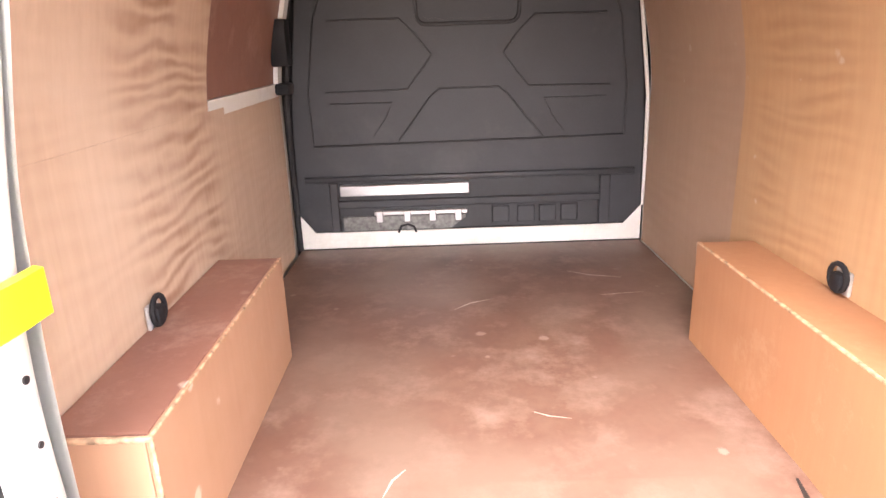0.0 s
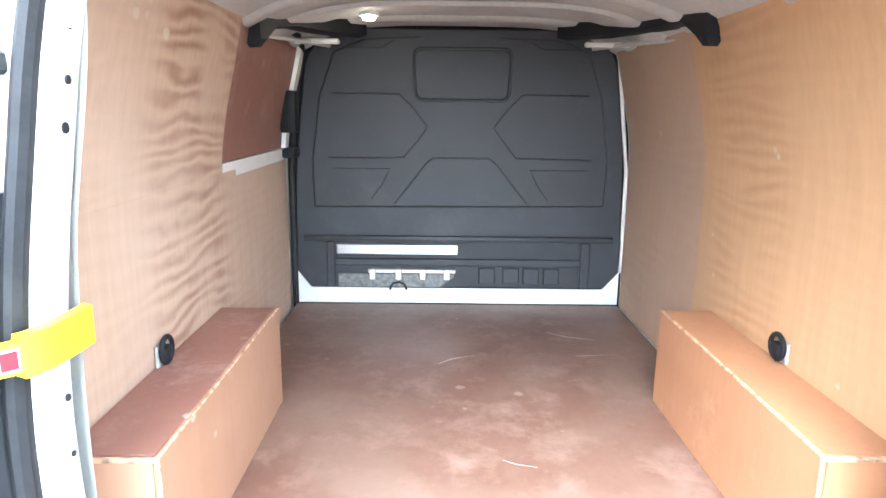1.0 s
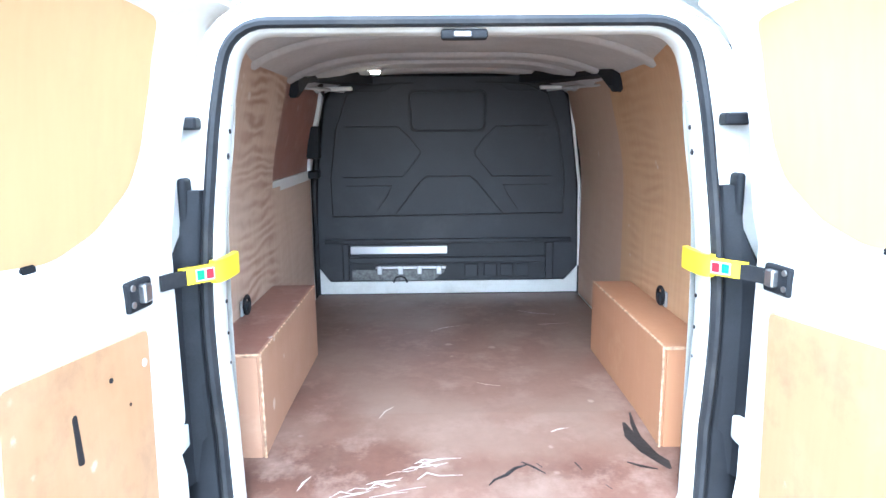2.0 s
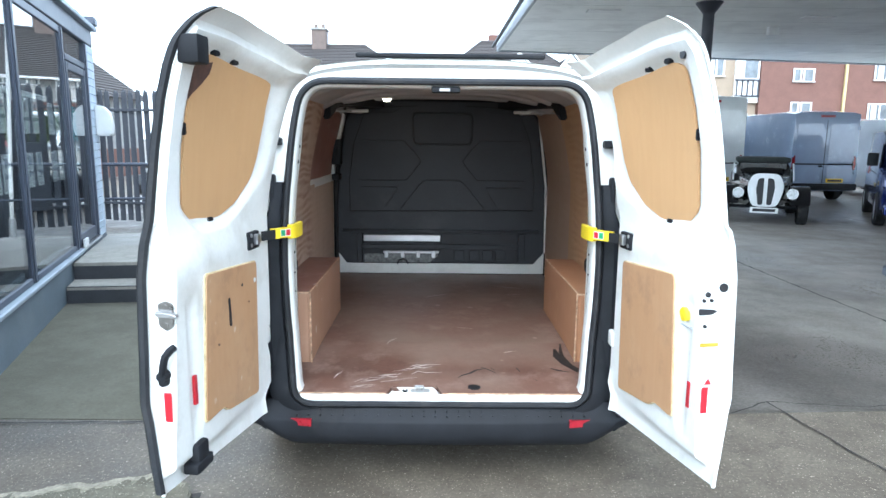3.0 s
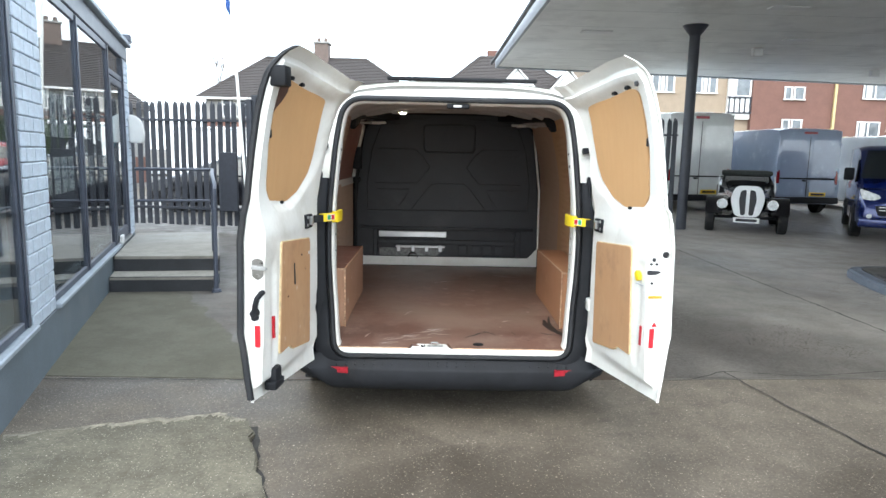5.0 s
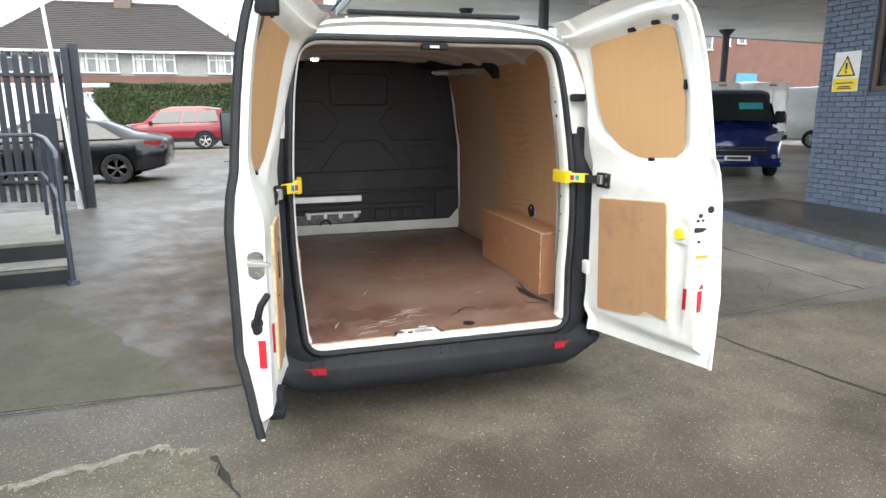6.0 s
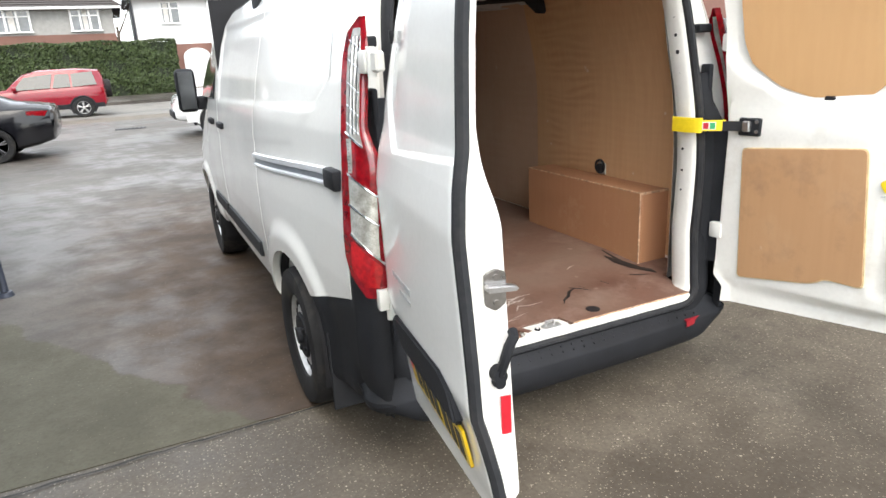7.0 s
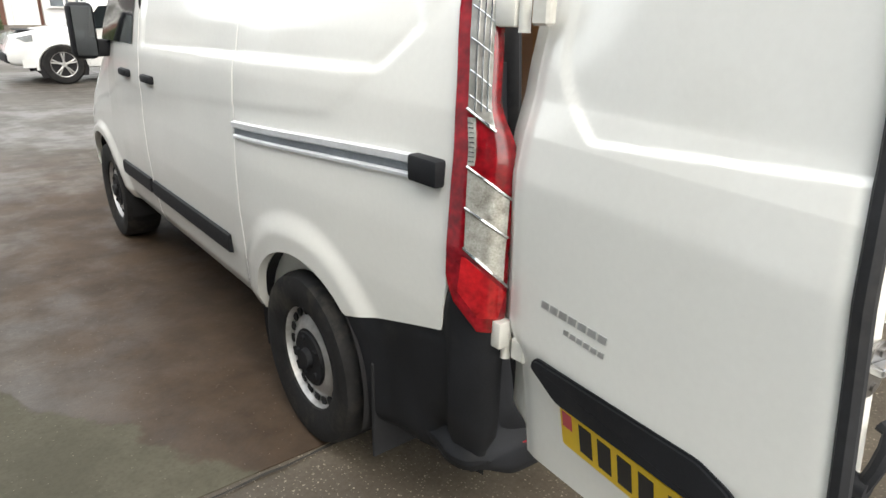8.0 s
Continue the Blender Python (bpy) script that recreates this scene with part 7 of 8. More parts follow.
for a, b in (left_edge, far_edge):
    a, b = Vector((*a, 0)), Vector((*b, 0))
    d = (b - a).normalized()
    part("fascia", box(0, (b - a).length, -0.045, 0.03, CZ - 0.05, CZ + 0.42, 0.01, turn=axes(a, d, Vector((-d.y, d.x, 0)), (0, 0, 1))), FASCIA, canopy, "grey fascia board")
for i in range(12):
    y = 0.5 + i * 1.6
    part("soffit_joint", box(2.2, 40, y, y + 0.012, CZ - 0.003, CZ - 0.0005), JOINT_GREY, canopy)
part("gutter", tube([(1.80, -2.4, CZ + 0.10), (1.70, 18.5, CZ + 0.10)], 0.05, 8), POST, canopy, "dark gutter")
for x, y in ((5.9, 7.6), (6.6, 9.4), (3.4, 6.2), (8.6, 12.6), (3.6, 12.2), (10.5, 10.2), (12.5, 14.5), (5.0, 3.5), (8.0, 4.6)):
    f = part("light_panel", box(x - 0.36, x + 0.36, y - 0.13, y + 0.13, CZ - 0.035, CZ - 0.001, 0.008), CREAM, canopy, "pale recessed light panel")
for x, y, r in ((5.58, 11.32, 0.115), (5.50, 16.7, 0.10), (16.9, 19.2, 0.13)):
    p = part("canopy_post", cyl((x, y, -0.02), (x, y, CZ - 0.16), r, r, 18), POST, canopy, "dark painted round post")
    part("capital", cyl((x, y, CZ - 0.22), (x, y, CZ - 0.002), r, r * 2.4, 18), POST, p, "flared post head")
for x, y in ((8.2, 13.8), (13.6, 17.2)):
    fl = thing("flood_light", (x, y, CZ - 0.2), "small pale flood light under the canopy", "lamp")
    part("housing", box(x - 0.13, x + 0.13, y - 0.08, y + 0.08, CZ - 0.24, CZ - 0.03, 0.02), CREAM, fl)

KIOSK = pieces("blue_grey_painted_brick", (0.125, 0.155, 0.215), 0.6, 0.10, 0.2)
KIOSK_JOINT = mat("blue_grey_joint", (0.075, 0.095, 0.135), 0.8, vary=0.1, bump=0.1)
kiosk = thing("kiosk", (8.6, 1.5, 0), "blue-grey painted brick kiosk under the canopy", "building")
part("kiosk_wall", box(7.315, 7.60, 4.42, 5.25, -0.02, CZ - 0.06), KIOSK_JOINT, kiosk, "blue-grey painted brick wall")
part("kiosk_wall", box(7.315, 7.60, -4.0, 3.2, -0.02, CZ - 0.06), KIOSK_JOINT, kiosk)
part("kiosk_wall", box(7.315, 7.60, 3.205, 4.415, -0.02, 1.78), KIOSK_JOINT, kiosk)
part("kiosk_wall", box(7.315, 7.60, 3.205, 4.415, 3.15, CZ - 0.06), KIOSK_JOINT, kiosk)
part("kiosk_end", box(7.605, 11.0, 5.0, 5.25, -0.02, CZ - 0.06), KIOSK, kiosk)
kw = part("kiosk_window", box(7.40, 7.43, 3.21, 4.41, 1.785, 3.145), glass_dark, kiosk, "dark kiosk window")
for y0, y1, z0, z1 in ((3.21, 3.27, 1.785, 3.145), (4.35, 4.41, 1.785, 3.145), (3.275, 4.345, 1.785, 1.85), (3.275, 4.345, 3.08, 3.145)):
    part("window_frame", box(7.34, 7.395, y0, y1, z0, z1, 0.006), mat("brown_frame", (0.10, 0.07, 0.05), 0.5), kw)
ws = thing("warning_sign", (7.29, 4.76, 2.05), "yellow and white warning sign with a black triangle mark", "sign")
part("board", box(7.272, 7.284, 4.56, 4.98, 1.79, 2.34, 0.002), CREAM, ws, "white sign board")
part("yellow_field", box(7.2685, 7.2715, 4.575, 4.965, 1.80, 1.97), YELLOW, ws)
WSM = axes((7.2715, 4.77, 2.0), (0, -1, 0), (0, 0, 1), (-1, 0, 0))
part("triangle", prism([(-0.16, 0.0), (0.16, 0.0), (0.0, 0.29)], 0.002, WSM), INK, ws)
part("triangle_fill", prism([(-0.125, 0.02), (0.125, 0.02), (0.0, 0.245)], 0.0035, WSM), YELLOW, ws, "yellow warning triangle")
part("mark", prism([(-0.014, 0.09), (0.014, 0.09), (0.020, 0.185), (-0.020, 0.185)], 0.005, WSM), INK, ws)
part("mark", prism([(-0.015, 0.045), (0.015, 0.045), (0.015, 0.075), (-0.015, 0.075)], 0.005, WSM), INK, ws)
for z, w in ((1.90, 0.14), (1.85, 0.10), (1.825, 0.12)):
    part("text_bar", box(7.266, 7.2683, 4.77 - w, 4.77 + w, z, z + 0.016), INK, ws)
KERB = mat("grey_kerb_stone", (0.105, 0.12, 0.145), 0.75, vary=0.2, scale=8, fine=60, bump=0.2, dirt=(0.27, 0.27, 0.26), dirt_amount=0.4)
island = soften([(6.6, 5.75), (5.75, 5.62), (5.42, 4.6), (5.22, 2.6), (5.2, -6.0), (7.31, -6.0), (7.31, 5.75)], [0.1, 0.25, 0.4, 0.4, 0.1, 0.05, 0.05], 5)
setting("kerb", prism(island, 0.15, Matrix.Translation((0, 0, -0.02)), bevel=0.03, segs=3), KERB, "painted concrete kerb island by the kiosk", "kerb")
setting("pavement_island", prism(soften([(6.6, 5.60), (5.88, 5.50), (5.58, 4.6), (5.38, 2.6), (5.36, -5.9), (7.31, -5.9), (7.31, 5.60)], 0.2, 4), 0.01, Matrix.Translation((0, 0, 0.128))), SMOOTH_YARD, "concrete top of the kerb island", "pavement")
dr = thing("drain_grating", (-1.45, 18.7, 0), "dark iron drain grating in the yard", "drain")
part("frame", box(-1.85, -1.05, 18.45, 18.95, 0.0, 0.012), DARK, dr)
for i in range(7):
    part("bar", box(-1.80 + i * 0.11, -1.75 + i * 0.11, 18.5, 18.9, 0.0125, 0.02), mat("iron", (0.05, 0.05, 0.05), 0.6) if i == 0 else bpy.data.materials["iron"], dr)

# ---- houses over the road ----
ROOF_TILE = pieces("brown_roof_tile", (0.062, 0.053, 0.050), 0.8, 0.20, 0.3)
RENDER_GREY = mat("grey_pebbledash", (0.30, 0.295, 0.28), 0.9, vary=0.12, scale=4, fine=40, bump=0.3)
RENDER_WHITE = mat("white_render", (0.70, 0.70, 0.70), 0.8, vary=0.05, scale=2, bump=0.1)
BRICK_RED = mat("red_brick_far", (0.165, 0.085, 0.066), 0.85, vary=0.10, scale=1.5, fine=9, bump=0.2)
BRICK_TAN = mat("tan_brick_far", (0.31, 0.245, 0.18), 0.85, vary=0.10, scale=1.5, fine=9, bump=0.2)
BRICK_DULL = mat("sooty_brick", (0.15, 0.115, 0.10), 0.9, vary=0.15, scale=3, fine=20, bump=0.2)
UPVC = mat("white_window_frame", (0.75, 0.75, 0.74), 0.4, vary=0.04, bump=0)
HOUSE_GLASS = mat("house_window_glass", (0.10, 0.115, 0.13), 0.06, vary=0.4, scale=1.5, bump=0, coat=1.0)
CURTAIN = mat("pale_curtain", (0.5, 0.48, 0.45), 0.8, vary=0.2, scale=9, bump=0.1)


def house_window(parent, x0, x1, z0, z1, y, lights, transom=True):
    w = thing_part("window", parent, "white framed window")
    part("pane", box(x0, x1, y - 0.02, y + 0.02, z0, z1), HOUSE_GLASS, w)
    t = 0.07
    part("frame", box(x0 - t, x1 + t, y - 0.07, y - 0.021, z1, z1 + t), UPVC, w)
    part("sill", box(x0 - 0.1, x1 + 0.1, y - 0.14, y - 0.021, z0 - t, z0), UPVC, w)
    for i in range(lights + 1):
        x = x0 + (x1 - x0) * i / lights
        part("glazing_bar", box(x - t / 2 - 0.015, x + t / 2 + 0.015, y - 0.068, y - 0.0215, z0, z1), UPVC, w)
    if transom:
        z = z1 - 0.28 * (z1 - z0)
        part("transom", box(x0, x1, y - 0.066, y - 0.022, z - 0.03, z + 0.03), UPVC, w)
    for i in range(lights):
        if (i + lights) % 2 == 0:
            xa = x0 + (x1 - x0) * (i + 0.25) / lights
            part("curtain", box(xa, xa + 0.5 * (x1 - x0) / lights, y - 0.0208, y - 0.0203, z0, z1 * 0.98 + z0 * 0.02), CURTAIN, w)
    return w


def tile_roof(parent, corners, rows, label, name="roof"):
    """A tiled slope with stepped courses between an eave line and a ridge line: corners eave a, eave b, ridge b, ridge a."""
    a, b, c, d = [Vector(p) for p in corners]
    bm = bmesh.new()
    n = (b - a).cross(d - a).normalized()
    if n.z < 0:
        n = -n
    pts = []
    for i in range(rows):
        k0, k1 = i / rows, (i + 1) / rows
        pts.append([a.lerp(d, k0) + n * 0.04, b.lerp(c, k0) + n * 0.04])
        pts.append([a.lerp(d, k1), b.lerp(c, k1)])
    loft(pts, bm=bm)
    return part(name, bm, ROOF_TILE, parent, label, smooth=None)


def hip_house(name, x0, x1, y0, y1, zg, ze, zr, ridge0, ridge1, label, low_mat, high_mat, band):
    h = thing(name, ((x0 + x1) / 2, y0, zg), label, "house")
    part("wall", box(x0, x1, y0, y1, zg - 0.6, band), low_mat, h, "lower wall")
    part("wall", box(x0 + 0.005, x1 - 0.005, y0 + 0.03, y1, band, ze), high_mat, h, "upper wall")
    o = 0.45
    e = [(x0 - o, y0 - o, ze - 0.05), (x1 + o, y0 - o, ze - 0.05), (x1 + o, y1 + o, ze - 0.05), (x0 - o, y1 + o, ze - 0.05)]
    ym = (y0 + y1) / 2
    r0, r1 = (ridge0, ym, zr), (ridge1, ym, zr)
    tile_roof(h, (e[0], e[1], r1, r0), 26, "brown tiled hipped roof slope")
    tile_roof(h, (e[2], e[3], r0, r1), 26, "")
    tile_roof(h, (e[1], e[2], r1, r1), 26, "")
    tile_roof(h, (e[3], e[0], r0, r0), 26, "")
    part("gutter", box(x0 - o, x1 + o, y0 - o - 0.1, y0 - o + 0.02, ze - 0.16, ze - 0.04), UPVC, h, "white gutter and soffit")
    part("soffit", box(x0 - o + 0.02, x1 + o - 0.02, y0 - o + 0.03, y0 - 0.005, ze - 0.12, ze - 0.06), UPVC, h)
    part("ridge", tube([r0, r1], 0.12, 8), ROOF_TILE, h)
    part("ridge", tube([e[1], r1], 0.10, 8), ROOF_TILE, h)
    part("ridge", tube([e[0], r0], 0.10, 8), ROOF_TILE, h)
    return h


house = hip_house("semi_detached_house", -15.3, -1.2, 40, 49, 0.44, 5.05, 8.25, -12.4, -5.2, "grey rendered semi-detached house with brown hipped roof", BRICK_RED, RENDER_GREY, 3.62)
for x0, x1, k in ((-10.5, -8.3, 4), (-7.45, -5.2, 4), (-3.28, -1.92, 3), (-14.2, -12.6, 3)):
    house_window(house, x0, x1, 3.82, 4.86, 40.0, k)
for x0, x1, k in ((-10.5, -8.3, 4), (-7.45, -5.2, 4), (-3.2, -2.0, 2)):
    house_window(house, x0, x1, 1.3, 2.6, 39.97, k)
ch = part("chimney", box(-8.9, -7.9, 44.0, 45.0, 7.6, 9.25, 0.03), BRICK_DULL, house, "brick chimney stack")
part("chimney_cap", box(-8.98, -7.82, 43.92, 45.08, 9.255, 9.38, 0.02), RENDER_GREY, ch)
for x in (-8.65, -8.15):
    part("chimney_pot", cyl((x, 44.5, 9.38), (x, 44.5, 9.7), 0.15, 0.12, 12), BRICK_DULL, ch, "clay pot")

white_house = hip_house("white_house", -0.1, 9.6, 41, 49, 0.45, 5.55, 8.7, 3.0, 6.2, "white rendered house with dark roof and gabled bays", BRICK_RED, RENDER_WHITE, 2.95)
part("side_wall_face", box(-0.13, -0.105, 41.1, 48.9, 0.4, 5.4), RENDER_GREY, white_house, "grey side wall")
house_window(white_house, 1.35, 2.35, 4.15, 5.25, 41.0, 2)
house_window(white_house, 4.2, 6.4, 4.0, 5.2, 40.6, 3)
house_window(white_house, 4.2, 6.4, 1.4, 2.7, 40.55, 3)
part("bay", box(3.9, 6.7, 40.62, 41.1, 0.3, 5.6), RENDER_WHITE, white_house, "white two-storey bay")
for gx0, gx1 in ((3.6, 6.9), (7.2, 10.2)):
    gm = (gx0 + gx1) / 2
    part("gable", prism([(gx0, 5.6), (gx1, 5.6), (gm, 7.3)], 0.3, XZ(40.9)), RENDER_WHITE, white_house, "white front gable")
    part("bargeboard", tube([(gx0 - 0.1, 40.5, 5.55), (gm, 40.5, 7.42), (gx1 + 0.1, 40.5, 5.55)], 0.09, 6), UPVC, white_house, "white bargeboard")
    tile_roof(white_house, ((gx0 - 0.1, 40.55, 5.6), (gx0 - 0.1, 43.5, 5.6), (gm, 45, 7.4), (gm, 40.55, 7.4)), 10, "")
    tile_roof(white_house, ((gx1 + 0.1, 43.5, 5.6), (gx1 + 0.1, 40.55, 5.6), (gm, 40.55, 7.4), (gm, 45, 7.4)), 10, "")
pch = part("porch", prism([(2.2, 0.3)] + [(2.95 - 0.75 * math.cos(radians(a)), 2.2 + 0.5 * math.sin(radians(a))) for a in range(0, 181, 15)] + [(3.7, 0.3)], 0.4, XZ(41.06), bevel=0.02), RENDER_WHITE, white_house, "white arched porch")
part("front_door", box(2.5, 3.4, 40.60, 40.655, 0.45, 2.3, 0.02), UPVC, pch, "white front door")
part("downpipe", cyl((-0.2, 40.8, 0.4), (-0.2, 40.8, 5.4), 0.05, n=8), POST, white_house)
part("chimney", box(3.6, 4.4, 45.5, 46.3, 8.2, 9.3, 0.03), BRICK_RED, white_house, "brick chimney stack")

cottage = hip_house("bungalow", -24.6, -13.8, 21.5, 27.5, 0.05, 3.35, 6.6, -21.1, -16.8, "brown-roofed bungalow behind the showroom", BRICK_RED, RENDER_GREY, 1.2)
flats = thing("apartment_block", (30, 44, 0), "three-storey tan and red brick apartment block", "building")
part("wall", box(11.0, 22.6, 44, 54, -0.2, 10.2), BRICK_TAN, flats, "tan brick wall")
part("wall", box(22.605, 62.0, 43.6, 54, -0.2, 10.2), BRICK_RED, flats, "red brick wall")
part("roof", box(10.6, 62.4, 43.1, 54.4, 10.205, 10.5), ROOF_TILE, flats)
for x0, x1, z0, z1, k, y in ((15.4, 17.0, 6.45, 7.6, 3, 44), (18.5, 20.1, 6.45, 7.6, 3, 44), (15.4, 17.0, 3.7, 4.9, 3, 44), (18.5, 20.1, 3.7, 4.9, 3, 44), (24.9, 25.4, 6.1, 6.9, 1, 43.6), (25.6, 26.3, 6.1, 6.9, 1, 43.6), (24.9, 25.4, 4.0, 4.6, 1, 43.6), (25.6, 26.3, 4.0, 4.6, 1, 43.6),
                               (30.6, 32.3, 6.25, 7.3, 2, 43.6), (34.3, 35.3, 6.25, 7.3, 1, 43.6), (30.4, 32.0, 3.4, 4.55, 2, 43.6), (32.6, 33.2, 4.0, 4.5, 1, 43.6), (36.6, 37.0, 6.6, 7.3, 1, 43.6), (37.8, 38.5, 6.8, 7.3, 1, 43.6), (12.4, 14.0, 6.45, 7.6, 3, 44)):
    house_window(flats, x0, x1, z0, z1, y - 0.02, k, False)
stair = part("stair_bay", box(20.9, 22.55, 43.7, 43.99, 4.6, 7.7), UPVC, flats, "white stair window bay")
for i in range(5):
    part("stair_bar", box(20.95 + 0.38 * i, 21.03 + 0.38 * i, 43.62, 43.69, 5.0, 6.2), POST, stair, "dark baluster")
for z in (5.0, 6.1):
    part("stair_bar", box(20.85, 22.6, 43.60, 43.66, z, z + 0.1), POST, stair)
part("stair_glass", box(21.5, 22.4, 43.66, 43.695, 6.3, 7.5), HOUSE_GLASS, stair)
part("downpipe", box(28.45, 28.62, 43.40, 43.55, 2.0, 9.6), mat("yellow_pipe", (0.55, 0.45, 0.22), 0.5), flats, "pale yellow downpipe")
part("blue_panel", box(37.8, 39.9, 43.40, 43.55, 3.5, 4.4), mat("blue_panel_paint", (0.08, 0.26, 0.45), 0.5), flats, "blue panel")


# ---- hedge and trees ----
def leafy(name, material, count, place, size, label, category, kind="stuff", seed=3):
    rng = np.random.default_rng(seed)
    verts, faces = [], []
    for i in range(count):
        p, out = place(rng)
        a = Vector(rng.normal(size=3)).normalized()
        b = a.orthogonal().normalized()
        q = Vector(out) * 0.7 + a * 0.8
        s = size * (0.6 + 0.8 * rng.random())
        u = q.normalized().orthogonal().normalized() * s
        v = q.normalized().cross(u).normalized() * s * 0.6
        k = len(verts)
        c = Vector(p)
        verts += [c - u, c + v, c + u, c - v]
        faces.append((k, k + 1, k + 2, k + 3))
    me = bpy.data.meshes.new(name)
    me.from_pydata([tuple(v) for v in verts], [], faces)
    me.materials.append(material)
    ob = new(name, me)
    return tagged(ob, label, category, kind=kind)


LEAF = pieces("hedge_leaf", (0.048, 0.072, 0.021), 0.55, 0.35, 0.0)
HX0, HX1, HY0, HY1, HZ0, HZ1 = -8.4, 1.25, 33.5, 35.0, 0.35, 2.95
# Plain filling box; shade between the leaves is put into its near-black colour.
core = setting("hedge_core", box(HX0 + 0.12, HX1 - 0.12, HY0 + 0.12, HY1, HZ0, HZ1 - 0.12), mat("hedge_shade", (0.012, 0.018, 0.008), 0.9), "near-black box behind the leaves standing in for the hedge's inner shade", "hedge")


def hedge_place(rng):
    f = rng.random()
    w = 0.10 * math.sin(rng.random() * 6.28)
    x = HX0 + (HX1 - HX0) * rng.random()
    if f < 0.62:
        z = HZ0 + (HZ1 - HZ0) * rng.random()
        return (x, HY0 + 0.06 * math.sin(x * 3.1) + 0.05 * math.sin(z * 5 + x) + 0.10 * rng.random(), z), (0, -1, 0.25)
    if f < 0.88:
        return (x, HY0 + (HY1 - HY0) * rng.random(), HZ1 + 0.05 * math.sin(x * 2.3) - 0.06 * rng.random()), (0, 0, 1)
    e = HX1 if rng.random() < 0.7 else HX0
    return (e + rng.uniform(-0.1, 0.05), HY0 + (HY1 - HY0) * rng.random(), HZ0 + (HZ1 - HZ0) * rng.random()), (1, 0, 0)


leafy("hedge", LEAF, 30000, hedge_place, 0.055, "clipped dark green hedge along the pavement", "hedge")
EVERGREEN = pieces("evergreen_leaf", (0.030, 0.040, 0.022), 0.6, 0.5, 0.0)
for tx, ty, r, hgt, sd_ in ((52, 60, 6.5, 13, 5), (60, 58, 6, 12, 6), (44, 62, 5, 12, 7)):
    t = thing("evergreen_tree", (tx, ty, 0), "dark evergreen tree behind the flats", "tree")
    part("trunk", cyl((tx, ty, 0), (tx + 0.2, ty, hgt * 0.7), 0.3, 0.1, 10), mat("bark", (0.08, 0.06, 0.045), 0.9, bump=0.4) if sd_ == 5 else bpy.data.materials["bark"], t)

    def crown(rng, tx=tx, ty=ty, r=r, hgt=hgt):
        d = Vector(rng.normal(size=3)).normalized()
        k = 0.65 + 0.4 * rng.random() + 0.18 * math.sin(d.x * 5) * math.sin(d.z * 6)
        return (tx + d.x * r * k, ty + d.y * r * k, hgt * 0.6 + d.z * hgt * 0.45 * k), tuple(d)

    c = leafy("crown", EVERGREEN, 2500, crown, 0.35, "", "", kind="", seed=sd_)
    c.parent = t
    c.matrix_parent_inverse = t.matrix_basis.inverted()


def bare_tree(x, y, h, seed):
    rng = random.Random(seed)
    t = thing("bare_tree", (x, y, 0.4), "bare winter tree behind the houses", "tree", "bare trees")
    bm = bmesh.new()

    def branch(p, d, length, r, depth):
        q = p + d * length
        cyl(p, q, r, r * 0.6, 5, bm=bm)
        if depth == 0:
            return
        for _ in range(3):
            e = (d + Vector((rng.uniform(-0.7, 0.7), rng.uniform(-0.5, 0.5), rng.uniform(-0.1, 0.5)))).normalized()
            branch(p + d * length * rng.uniform(0.6, 1.0), e, length * rng.uniform(0.55, 0.75), r * 0.55, depth - 1)

    branch(Vector((x, y, 0.3)), Vector((0, 0, 1)), h * 0.4, 0.16, 4)
    part("branches", bm, bpy.data.materials["bark"], t)


bare_tree(-0.9, 60, 12, 1)
bare_tree(-20, 58, 13, 2)

# ---- parked vehicles ----
def paint(name, color, metal=0.2):
    return mat(name, color, 0.25, metal=metal, vary=0.05, scale=3, bump=0.0, coat=0.9, dirt=(0.25, 0.22, 0.18), dirt_amount=0.10, spread=0.56)


P_BLACK = mat("black_car_paint", (0.005, 0.005, 0.007), 0.10, metal=0.0, vary=0.05, scale=3, bump=0.0)
P_RED = mat("red_car_paint", (0.20, 0.004, 0.014), 0.22, vary=0.05, scale=3, bump=0.0, coat=0.2)
P_BLUE = paint("blue_van_paint", (0.010, 0.022, 0.135), 0.4)
P_SILVER = paint("silver_blue_van_paint", (0.31, 0.37, 0.50), 0.05)
P_WHITE = paint("white_vehicle_paint", (0.74, 0.75, 0.75), 0.0)
P_GREY = paint("pale_grey_van_paint", (0.72, 0.74, 0.73), 0.0)
CAR_GLASS = mat("car_glass", (0.012, 0.017, 0.020), 0.05, vary=0.3, scale=2, bump=0, coat=0.15)
HEADLAMP = mat("headlamp_lens", (0.55, 0.58, 0.60), 0.08, metal=0.5, vary=0.3, scale=20, bump=0.1, coat=1.0)


